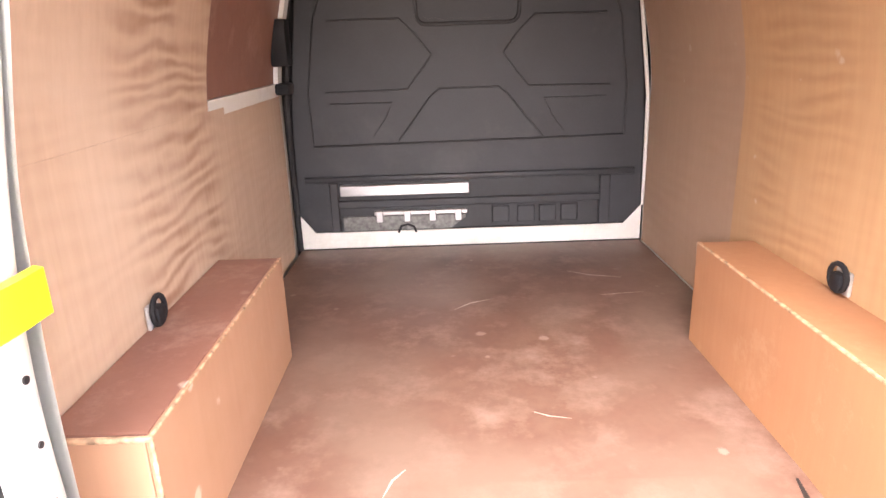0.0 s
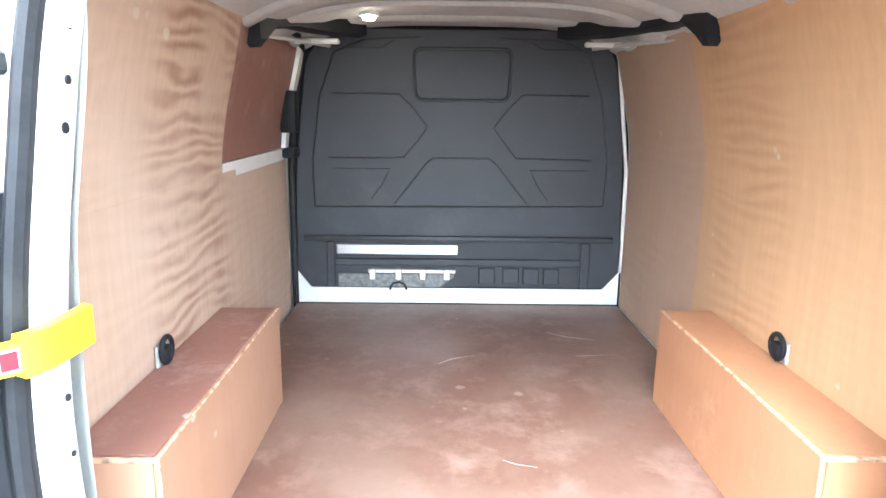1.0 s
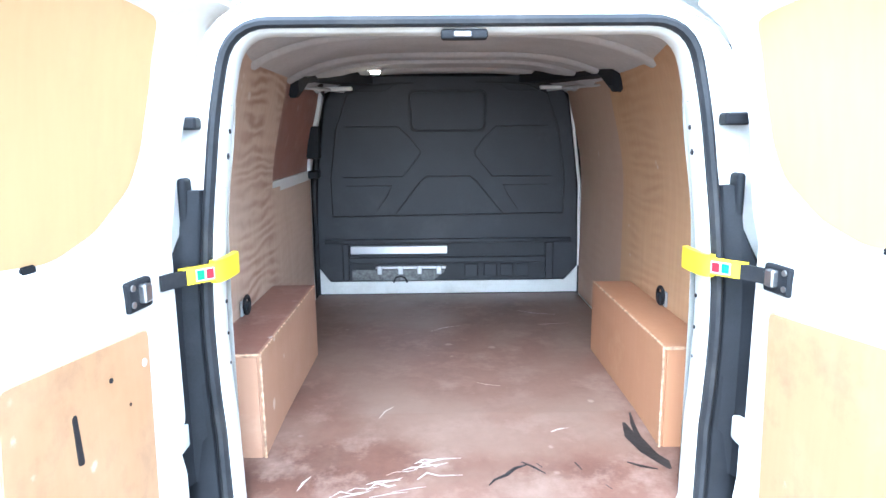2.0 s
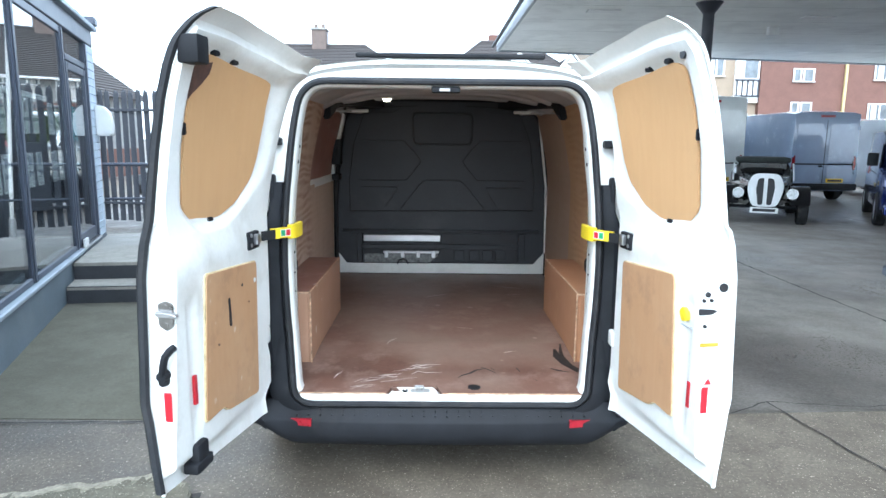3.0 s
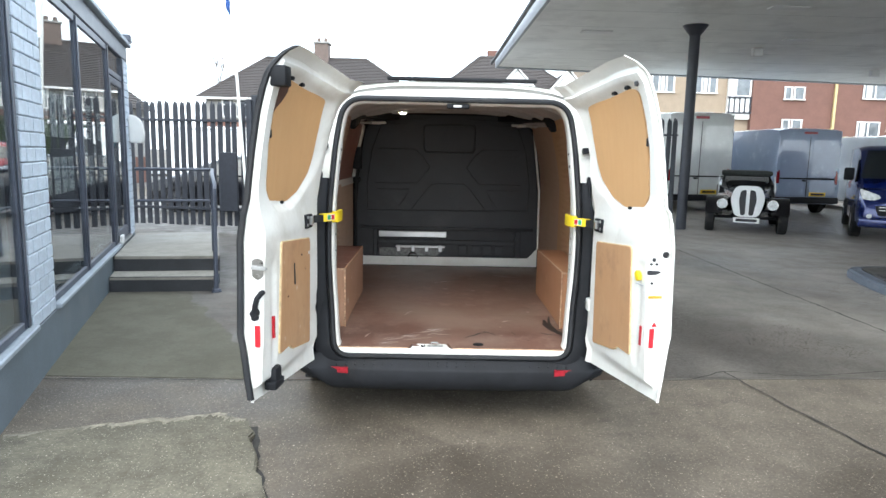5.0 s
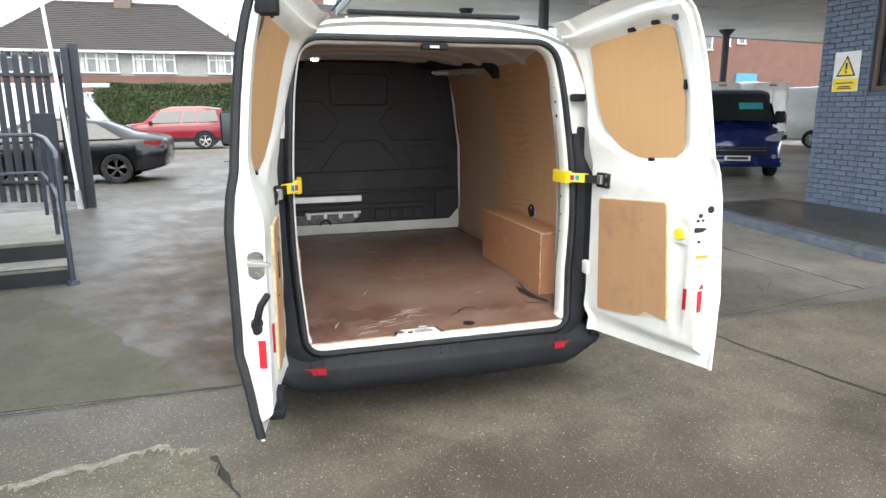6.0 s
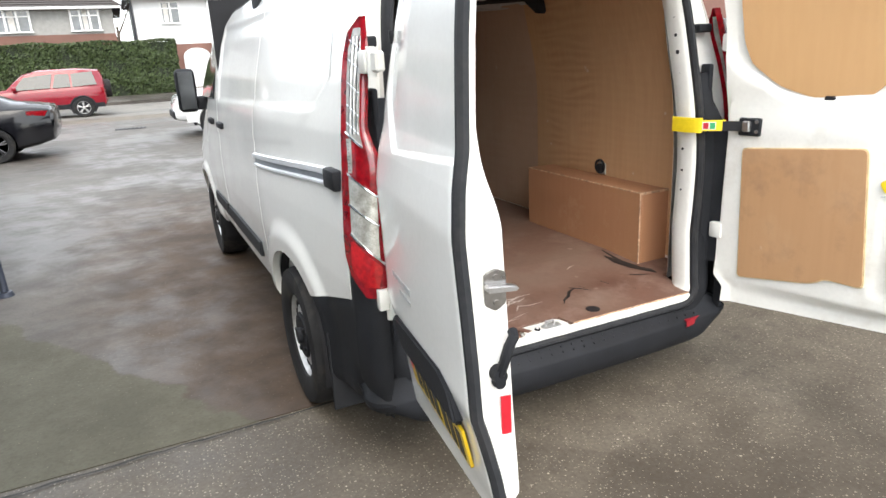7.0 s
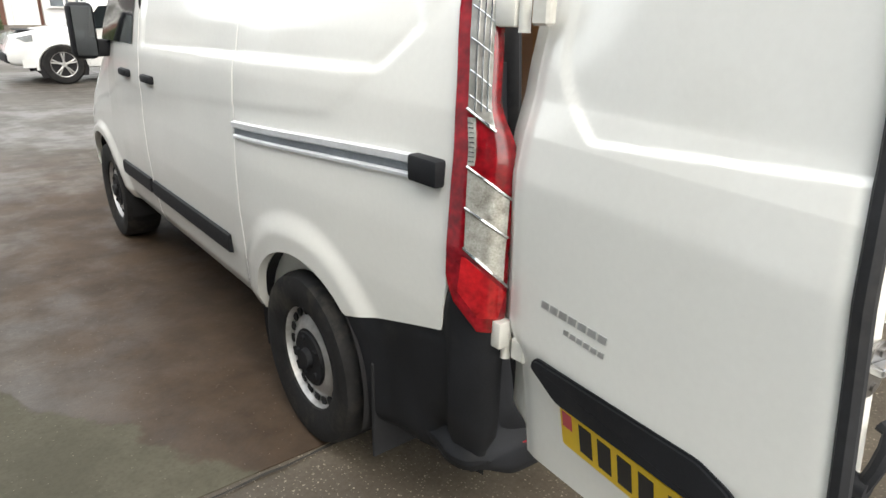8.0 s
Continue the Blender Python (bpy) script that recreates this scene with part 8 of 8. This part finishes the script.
def car_wheel(parent, x, y, r, side, alloy=True, w=0.2, metal=None):
    g = thing_part("wheel", parent, "alloy wheel" if alloy else "steel wheel")
    s = side
    prof = [(r * 0.64, 0.0), (r * 0.72, 0.012), (r * 0.92, 0.012), (r, -0.02), (r, -w + 0.02), (r * 0.9, -w)]
    part("tyre", loft([[(x + q * math.cos(a), y + s * d, r + q * math.sin(a)) for q, d in prof] for a in [2 * math.pi * i / 28 for i in range(29)]]), TYRE, g)
    rim = loft([[(x + q * math.cos(a), y + s * d, r + q * math.sin(a)) for q, d in ((r * 0.65, 0.0), (r * 0.61, -0.01), (r * 0.57, -0.05))] for a in [2 * math.pi * i / 28 for i in range(29)]])
    part("rim", rim, metal or SILVER, g)
    part("disc", cyl((x, y - s * 0.055, r), (x, y - s * 0.05, r), r * 0.58, n=24), DARK, g)
    sp = bmesh.new()
    n = 5 if alloy else 8
    for i in range(n):
        a = 2 * math.pi * i / n + 0.3
        for da in (-0.13, 0.13):
            p = Vector((x + r * 0.12 * math.cos(a), y - s * 0.01, r + r * 0.12 * math.sin(a)))
            q = Vector((x + r * 0.60 * math.cos(a + da), y - s * 0.012, r + r * 0.60 * math.sin(a + da)))
            tube([p, q], r * 0.045, 6, bm=sp)
    cyl((x, y - s * 0.03, r), (x, y + s * 0.004, r), r * 0.15, r * 0.12, 14, bm=sp)
    part("spokes", sp, metal or (SILVER if alloy else GALV), g)
    return g


def hull(name, stations, material, parent, label=""):
    """A body from cross sections (x, z low, z belt, z roof, half width low, belt, roof)."""
    rows = []
    for x, zl, zb, zr, wl, wb, wr in stations:
        half = [(wl * 0.9, zl), (wl, zl + 0.06), (wb, (zl + zb) / 2), (wb * 0.985, zb), (wb * 0.96, zb + 0.03 * (zr > zb + 0.05)), ((wb + wr) / 2 * 0.985, (zb + zr) / 2), (wr, zr - 0.05 * (zr > zb + 0.1)), (wr * 0.8, zr), (0.0, zr + 0.015)]
        row = [(x, -y, z) for y, z in half] + [(x, y, z) for y, z in half[-2::-1]]
        rows.append(row)
    return part(name, loft(rows, True, caps=True), material, parent, label, smooth=40)


def place(t, x, y, heading):
    """Turns a vehicle built with its nose along +x about the origin, and sets it down."""
    t.matrix_basis = pose(x, y, 0.0, 0, 0, heading)
    return t


def side_panel(parent, outline, wfun, material, name, label="", both=True):
    """A window or trim on the body sides; outline in (x, z), laid at the half width wfun(x, z)."""
    for s in ((-1, 1) if both else (-1,)):
        bm = bmesh.new()
        f = bm.faces.new([bm.verts.new((x, 0, z)) for x, z in outline])
        got = bmesh.ops.extrude_face_region(bm, geom=[f])
        new_v = {v for v in got["geom"] if isinstance(v, bmesh.types.BMVert)}
        for v in bm.verts:
            v.co.y = s * (wfun(v.co.x, v.co.z) + (0.008 if v in new_v else -0.02))
        part(name, bm, material, parent, label)


# black saloon
DARK_ALLOY = mat("dark_alloy", (0.10, 0.10, 0.105), 0.35, metal=0.7, vary=0.15, scale=14, bump=0.05)


def saloon():
    t = thing("black_saloon_car", (0, 0, 0), "glossy black saloon car parked behind the gate", "car")
    st = [(-2.35, 0.55, 0.86, 0.92, 0.62, 0.66, 0.55), (-2.28, 0.36, 0.92, 1.00, 0.78, 0.80, 0.66), (-2.0, 0.28, 0.95, 1.05, 0.86, 0.87, 0.66), (-1.65, 0.22, 0.95, 1.10, 0.89, 0.90, 0.62), (-1.1, 0.20, 0.94, 1.34, 0.90, 0.91, 0.60), (-0.4, 0.20, 0.92, 1.44, 0.90, 0.91, 0.61), (0.3, 0.20, 0.90, 1.43, 0.90, 0.91, 0.60), (0.9, 0.20, 0.89, 1.22, 0.90, 0.90, 0.62), (1.35, 0.20, 0.88, 0.98, 0.89, 0.89, 0.70), (1.9, 0.24, 0.80, 0.86, 0.86, 0.86, 0.66), (2.25, 0.30, 0.68, 0.74, 0.74, 0.76, 0.5), (2.35, 0.38, 0.55, 0.60, 0.5, 0.5, 0.3)]
    hull("body", st, P_BLACK, t, "glossy black body")
    side_panel(t, [(-1.45, 0.99), (0.95, 0.95), (0.35, 1.33), (-0.3, 1.38), (-0.95, 1.30)], lambda x, z: 0.905 - (z - 0.92) * 0.55 + 0.012, CAR_GLASS, "side_window", "dark side window")
    side_panel(t, [(-1.48, 0.975), (0.98, 0.935), (0.98, 0.950), (-1.48, 0.992)], lambda x, z: 0.915, CHROME, "window_trim", "chrome trim")
    side_panel(t, [(-2.2, 0.82), (-1.9, 0.86), (-1.9, 0.93), (-2.26, 0.92)], lambda x, z: 0.80 + (x + 2.26) * 0.2, RED_LENS, "tail_lamp", "red tail lamp")
    side_panel(t, [(-1.55, 0.66), (0.9, 0.62), (0.9, 0.628), (-1.55, 0.668)], lambda x, z: 0.905, P_BLACK, "body_crease")
    for x in (-1.30, 1.54):
        for s in (-1, 1):
            side_panel_arch(t, x, 0.36, 0.895)
            car_wheel(t, x, s * 0.925, 0.33, s, metal=DARK_ALLOY)
    return t


def side_panel_arch(t, x, r, w):
    part("wheel_arch", loft([[(x + q * math.cos(radians(a)), y, 0.32 + q * math.sin(radians(a))) for q, y in ((r, -w - 0.012), (r, w + 0.012))] for a in range(-10, 191, 12)]), DARK, t)
    for s in (-1, 1):
        part("arch_shade", prism([(x + r * math.cos(radians(a)), 0.32 + r * math.sin(radians(a))) for a in range(-25, 206, 15)], 0.020, axes((0, s * (w - 0.005), 0), (1, 0, 0), (0, 0, 1), (0, s, 0))), DARK, t)


place(saloon(), -5.12, 13.82, 180)


def suv(name, label, mpaint, lights, with_spare, wheel_r=0.36):
    t = thing(name, (0, 0, 0), label, "car")
    st = [(-2.1, 0.50, 0.95, 1.0, 0.70, 0.74, 0.60), (-2.05, 0.42, 1.05, 1.50, 0.82, 0.85, 0.62), (-1.95, 0.36, 1.07, 1.68, 0.86, 0.88, 0.64), (-1.2, 0.32, 1.07, 1.76, 0.88, 0.90, 0.66), (0.0, 0.32, 1.05, 1.75, 0.88, 0.90, 0.66), (0.55, 0.32, 1.04, 1.60, 0.88, 0.90, 0.67), (1.05, 0.32, 1.03, 1.12, 0.88, 0.90, 0.74), (1.75, 0.34, 0.98, 1.03, 0.86, 0.88, 0.70), (2.12, 0.38, 0.88, 0.94, 0.80, 0.82, 0.6), (2.22, 0.42, 0.70, 0.76, 0.70, 0.70, 0.5)]
    hull("body", st, mpaint, t)
    w = lambda x, z: 0.895 - (z - 1.05) * 0.34 + 0.010
    side_panel(t, [(-1.85, 1.16), (-1.05, 1.12), (-1.05, 1.58), (-1.75, 1.64)], w, CAR_GLASS, "side_window", "dark side window")
    side_panel(t, [(-0.98, 1.12), (-0.40, 1.11), (-0.55, 1.58), (-0.98, 1.58)], w, CAR_GLASS, "side_window")
    side_panel(t, [(-0.32, 1.11), (0.85, 1.09), (0.45, 1.52), (-0.45, 1.60)], w, CAR_GLASS, "side_window")
    side_panel(t, [(-2.0, 0.34), (2.0, 0.34), (2.0, 0.50), (-2.0, 0.50)], lambda x, z: 0.885, BLACK if with_spare else mpaint, "sill_cladding", "dark sill cladding")
    side_panel(t, [(-2.05, 0.85), (-1.93, 0.85), (-1.93, 1.05), (-2.05, 1.05)], lambda x, z: 0.86, RED_LENS, "tail_lamp", "red tail lamp")
    side_panel(t, [(1.75, 0.84), (2.10, 0.80), (2.08, 0.90), (1.75, 0.97)], lambda x, z: 0.87 - (x - 1.75) * 0.2, HEADLAMP, "headlamp", "clear headlamp")
    for x in (-1.28, 1.28):
        for s in (-1, 1):
            car_wheel(t, x, s * 0.925, wheel_r, s)
        side_panel_arch(t, x, wheel_r + 0.06, 0.885)
        for s in (-1, 1):
            part("arch_trim", tube([(x + (wheel_r + 0.075) * math.cos(radians(a)), s * 0.897, 0.33 + (wheel_r + 0.075) * math.sin(radians(a))) for a in range(-5, 186, 12)], 0.03, 6), BLACK if with_spare else mpaint, t, "wheel arch trim")
    if with_spare:
        part("spare_wheel", cyl((-2.06, 0.1, 0.98), (-2.30, 0.1, 0.98), 0.34, 0.33, 24, bevel=0.03), TYRE, t, "spare wheel on the tailgate")
    part("mirror", box(0.72, 0.86, -1.06, -0.90, 1.08, 1.22, 0.03, 2), mpaint, t)
    part("mirror", box(0.72, 0.86, 0.90, 1.06, 1.08, 1.22, 0.03, 2), mpaint, t)
    return t


place(suv("red_off_roader", "red compact off-road car with a spare wheel on its back", P_RED, 0, True), -4.13, 26.95, 180)
wsuv = suv("white_off_roader", "white off-road car with large alloy wheels", P_WHITE, 0, False, 0.39)
part("bonnet_scoop", box(0.95, 1.95, -0.5, 0.5, 1.02, 1.05, 0.01), BLACK, wsuv, "dark bonnet panel")
part("bumper_trim", box(2.02, 2.26, -0.7, 0.7, 0.42, 0.60, 0.04, 2), BLACK, wsuv, "dark lower bumper")
place(wsuv, 1.75, 15.45, 180)


def panel_van_far(name, label, mpaint, length=5.3, width=1.0, height=2.5, rear=True, plate=PLATE_Y):
    """A plain panel van, nose along +x, built round its middle."""
    t = thing(name, (0, 0, 0), label, "van")
    L = length / 2
    k = height / 2.5
    st = [(-L, 0.42, 1.15, height * 0.90, width * 0.93, width * 0.97, width * 0.90), (-L + 0.04, 0.34, 1.15, height * 0.985, width * 0.97, width * 0.99, width * 0.93), (-L + 0.4, 0.30, 1.15, height, width, width, width * 0.95), (L - 1.9, 0.30, 1.15, height, width, width, width * 0.95), (L - 1.55, 0.30, 1.15, height * 0.95, width, width, width * 0.92), (L - 0.85, 0.30, 1.12, 1.28 * k + 0.05, width * 0.99, width * 0.99, width * 0.84), (L - 0.2, 0.32, 0.95, 1.05, width * 0.95, width * 0.95, width * 0.75), (L, 0.36, 0.70, 0.85, width * 0.85, width * 0.85, width * 0.6)]
    hull("body", st, mpaint, t)
    for x in (-L + 1.0, L - 0.95):
        for s in (-1, 1):
            car_wheel(t, x, s * (width + 0.02), 0.34, s, False)
        side_panel_arch(t, x, 0.39, width - 0.01)
    side_panel(t, [(L - 1.85, 1.22), (L - 1.0, 1.18), (L - 1.45, height * 0.84), (L - 1.85, height * 0.84)], lambda x, z: width - (z - 1.15) * 0.12 * width + 0.012, CAR_GLASS, "cab_window", "dark cab window")
    if rear:
        part("door_gap", box(-L - 0.004, -L + 0.01, -0.008, 0.008, 0.5, height * 0.9), DARK, t)
        for s in (-1, 1):
            part("tail_lamp", box(-L - 0.01, -L + 0.06, s * width * 0.86 - 0.05, s * width * 0.86 + 0.05, 0.95, 1.35, 0.01), RED_LENS, t, "red tail lamp")
        for s in (-1, 1):
            for z0, z1 in ((0.62, 1.06), (1.16, height * 0.86)):
                part("door_pressing", prism(rounded(s * 0.46 * width - 0.37 * width, s * 0.46 * width + 0.37 * width, z0, z1, 0.06, 4), 0.018, axes((-L + 0.004, 0, 0), (0, 1, 0), (0, 0, 1), (-1, 0, 0)), bevel=0.008), mpaint, t, "pressed door panel")
            for z in (0.80, 1.30, height * 0.80):
                part("hinge", box(-L - 0.025, -L + 0.02, s * width * 0.90 - 0.03, s * width * 0.90 + 0.03, z, z + 0.10, 0.008), mpaint, t)
        part("brake_light", box(-L - 0.005, -L + 0.05, -0.20, 0.20, height * 0.93, height * 0.955, 0.006), RED_DULL, t, "high brake light")
        part("waist_strip", box(-L - 0.020, -L + 0.004, -width * 0.84, width * 0.84, 1.085, 1.125, 0.005), BLACK, t, "dark strip across the rear doors")
        part("rear_bumper", box(-L - 0.09, -L + 0.1, -width * 0.95, width * 0.95, 0.36, 0.55, 0.03, 2), BLACK, t, "dark bumper")
        part("number_plate", box(-L - 0.102, -L - 0.091, -0.55, -0.05, 0.58, 0.70), plate, t, "number plate")
        part("plate_bar", box(-L - 0.1045, -L - 0.1025, -0.50, -0.10, 0.61, 0.67), INK, t)
        part("door_handle", box(-L - 0.02, -L + 0.01, 0.03, 0.16, 1.02, 1.07, 0.006), BLACK, t)
    return t


place(panel_van_far("silver_van", "silver-blue high panel van seen from the back", P_SILVER, 5.6, 1.03, 2.62), 11.15, 18.85, 90)
place(panel_van_far("pale_grey_van", "pale grey high-roof van parked behind the canopy post", P_GREY, 6.0, 1.05, 3.05), 7.95, 19.3, 90)
place(panel_van_far("white_van", "white panel van parked between two others", P_WHITE, 5.3, 1.0, 2.45), 9.55, 23.5, 90)
place(panel_van_far("white_van", "white panel van parked in the row", P_WHITE, 5.3, 1.0, 2.5), 14.6, 19.5, 100)
place(panel_van_far("white_van", "white panel van parked in the row", P_WHITE, 5.3, 1.0, 2.55), 17.6, 20.4, 100)
place(panel_van_far("white_van", "white panel van parked in the row", P_WHITE, 5.3, 1.0, 2.4), 21.0, 19.8, 100)
wv = panel_van_far("white_van", "white van with a roof bar parked behind the fence", P_WHITE, 5.0, 0.98, 2.3)
part("roof_bar", tube([(-2.3, -0.9, 2.34), (2.0, -0.9, 2.36)], 0.06, 8), P_WHITE, wv, "white roof bar")
place(wv, -7.1, 20.8, 0)

# blue van facing the yard
bv = panel_van_far("blue_van", "deep blue panel van facing the yard", P_BLUE, 4.97, 0.98, 2.0, rear=False)
L = 4.97 / 2
ws_ = bmesh.new()
loft([[(L - 0.86, y, 1.26 - 0.02 * abs(y)), (L - 1.50, y * 0.86, 1.86)] for y in (-0.90, -0.6, -0.3, 0, 0.3, 0.6, 0.90)], bm=ws_)
for v in ws_.verts:
    v.co += Vector((0.03, 0, 0.03))
part("windscreen", ws_, CAR_GLASS, bv, "dark windscreen")
part("screen_card", box(-0.26, 0.26, -0.11, 0.11, 0.0, 0.004, turn=axes((L - 1.16, 0.42, 1.615), (0, 1, 0), (-0.73, 0, 0.684), (0.684, 0, 0.73))), mat("teal_card", (0.05, 0.35, 0.38), 0.5, bump=0), bv, "teal price card behind the windscreen")
part("front_bumper", box(L - 0.30, L + 0.06, -0.93, 0.93, 0.28, 0.50, 0.06, 3), P_BLUE, bv, "deep blue lower bumper")
part("grille", prism(soften([(-0.58, 0.53), (0.58, 0.53), (0.66, 0.74), (-0.66, 0.74)], 0.04, 3), 0.05, axes((L - 0.02, 0, 0), (0, 1, 0), (0, 0, 1), (1, 0, 0))), BLACK, bv, "black grille")
for z in (0.64, 0.70):
    part("grille_bar", box(L + 0.028, L + 0.04, -0.58, 0.58, z, z + 0.014), CHROME, bv)
part("upper_grille", prism(soften([(-0.5, 0.80), (0.5, 0.80), (0.56, 0.88), (-0.56, 0.88)], 0.02, 3), 0.03, axes((L - 0.10, 0, 0), (0, 1, 0), (0, 0, 1), (1, 0, 0))), CHROME, bv, "chrome grille bar")
for s in (-1, 1):
    part("headlamp", prism(soften([(s * 0.51, 0.805), (s * 0.89, 0.865), (s * 0.94, 1.08), (s * 0.59, 0.95)], 0.03, 3), 0.12, axes((L - 0.17, 0, 0), (0, 1, 0), (0, 0, 1), (1, 0, 0)), bevel=0.01), HEADLAMP, bv, "clear swept-back headlamp")
    part("fog_lamp", cyl((L + 0.03, s * 0.74, 0.52), (L + 0.07, s * 0.74, 0.52), 0.05, n=14), HEADLAMP, bv)
    part("mirror", box(L - 1.35, L - 1.2, s * 1.10 - 0.10, s * 1.10 + 0.10, 1.22, 1.50, 0.03, 2), BLACK, bv, "black mirror")
part("number_plate", box(L + 0.062, L + 0.072, -0.27, 0.27, 0.42, 0.53), PLATE_W, bv, "white number plate")
part("plate_bar", box(L + 0.0725, L + 0.0745, -0.22, 0.22, 0.445, 0.505), INK, bv)
place(bv, 10.75, 11.55, -120)

# old black and white roadster
CANVAS = mat("dark_canvas", (0.035, 0.040, 0.036), 0.85, vary=0.25, scale=12, bump=0.2)
rod = thing("vintage_car", (0, 0, 0), "old black and white open-wheeled car with a tall pale grille", "car")
hull("body", [(-1.9, 0.45, 0.85, 0.95, 0.50, 0.55, 0.40), (-1.5, 0.35, 0.95, 1.20, 0.60, 0.64, 0.46), (-0.4, 0.32, 0.98, 1.30, 0.62, 0.66, 0.50), (-0.1, 0.32, 0.98, 1.28, 0.60, 0.64, 0.50), (0.1, 0.34, 0.95, 1.02, 0.55, 0.58, 0.42), (0.9, 0.36, 0.90, 0.98, 0.40, 0.44, 0.32), (1.55, 0.40, 0.86, 0.94, 0.28, 0.32, 0.24)], P_BLACK, rod, "black body")
part("cab_top", box(-1.5, -0.02, -0.56, 0.56, 1.24, 1.36, 0.05, 3), CANVAS, rod, "dark canvas roof")
part("windscreen", box(-0.03, 0.02, -0.48, 0.48, 1.02, 1.24, 0.01), CAR_GLASS, rod, "narrow windscreen")
gr = part("grille", prism(soften([(-0.24, 0.38), (0.24, 0.38), (0.35, 0.78), (0.25, 1.06), (-0.25, 1.06), (-0.35, 0.78)], 0.12, 4), 0.10, axes((1.54, 0, 0), (0, 1, 0), (0, 0, 1), (1, 0, 0)), bevel=0.02), P_WHITE, rod, "tall pale grille shell")
for s in (-1, 1):
    part("grille_slot", prism(soften([(s * 0.035, 0.42), (s * 0.125, 0.42), (s * 0.175, 0.76), (s * 0.145, 0.95), (s * 0.035, 0.98)], 0.04, 3), 0.01, axes((1.638, 0, 0), (0, 1, 0), (0, 0, 1), (1, 0, 0))), INK, gr, "dark grille opening")
    part("cowl_side", prism(soften([(-0.05, 0.80), (0.45, 0.86), (0.36, 0.98), (0.02, 1.24), (-0.06, 1.24)], 0.03, 3), 0.03, axes((0, s * 0.585, 0), (1, 0, 0), (0, 0, 1), (0, s, 0)), bevel=0.006), P_WHITE, rod, "pale painted cowl side")
    part("radius_rod", tube([(1.20, s * 0.62, 0.36), (0.55, s * 0.44, 0.48), (0.2, s * 0.42, 0.50)], 0.02, 6), BLACK, rod, "dark suspension rod")
    part("headlamp", cyl((1.42, s * 0.50, 0.66), (1.62, s * 0.50, 0.66), 0.06, 0.11, 18), CHROME, rod, "round headlamp")
    part("lamp_lens", cyl((1.62, s * 0.50, 0.66), (1.635, s * 0.50, 0.66), 0.10, 0.09, 18), HEADLAMP, rod)
    fen = []
    for a in range(10, 181, 17):
        fen.append([(1.15 + 0.42 * math.cos(radians(a)), s * y, 0.36 + 0.44 * math.sin(radians(a))) for y in (0.48, 0.66, 0.84)])
    part("wing", loft(fen), P_BLACK, rod, "black swept front wing")
    for x in (-1.35, 1.15):
        car_wheel(rod, x, s * 0.82, 0.34, s, False, 0.18)
part("number_plate", box(1.66, 1.68, -0.26, 0.26, 0.26, 0.37), PLATE_W, rod, "front number plate")
part("plate_bar", box(1.681, 1.684, -0.21, 0.21, 0.285, 0.345), INK, rod)
part("front_axle", cyl((1.15, -0.8, 0.34), (1.15, 0.8, 0.34), 0.035, n=8), BLACK, rod)
place(rod, 7.35, 12.0, -114)

# ---- laid bricks, last ----
random.seed(11)
for p, s0, s1, z0, z1 in piers:
    lay_bricks(p, SHOP, s0, s1, z0, z1, -0.014, 0.100, 0.225, PALE_BRICK, depth=0.03, gap=0.007)
KM = axes((7.315, 5.25, 0), (0, -1, 0), (-1, 0, 0), (0, 0, 1))
kw_wall = [o for o in kiosk.children if o.name.startswith("kiosk_wall")][0]
lay_bricks(kw_wall, KM, 0.0, 0.83, 0.0, 4.4, 0.012, 0.075, 0.225, KIOSK, gap=0.009, depth=0.024)
kw_low = [o for o in kiosk.children if o.name.startswith("kiosk_wall")][2]
lay_bricks(kw_low, KM, 0.835, 2.045, 0.0, 1.76, 0.012, 0.075, 0.225, KIOSK, gap=0.009, depth=0.024)
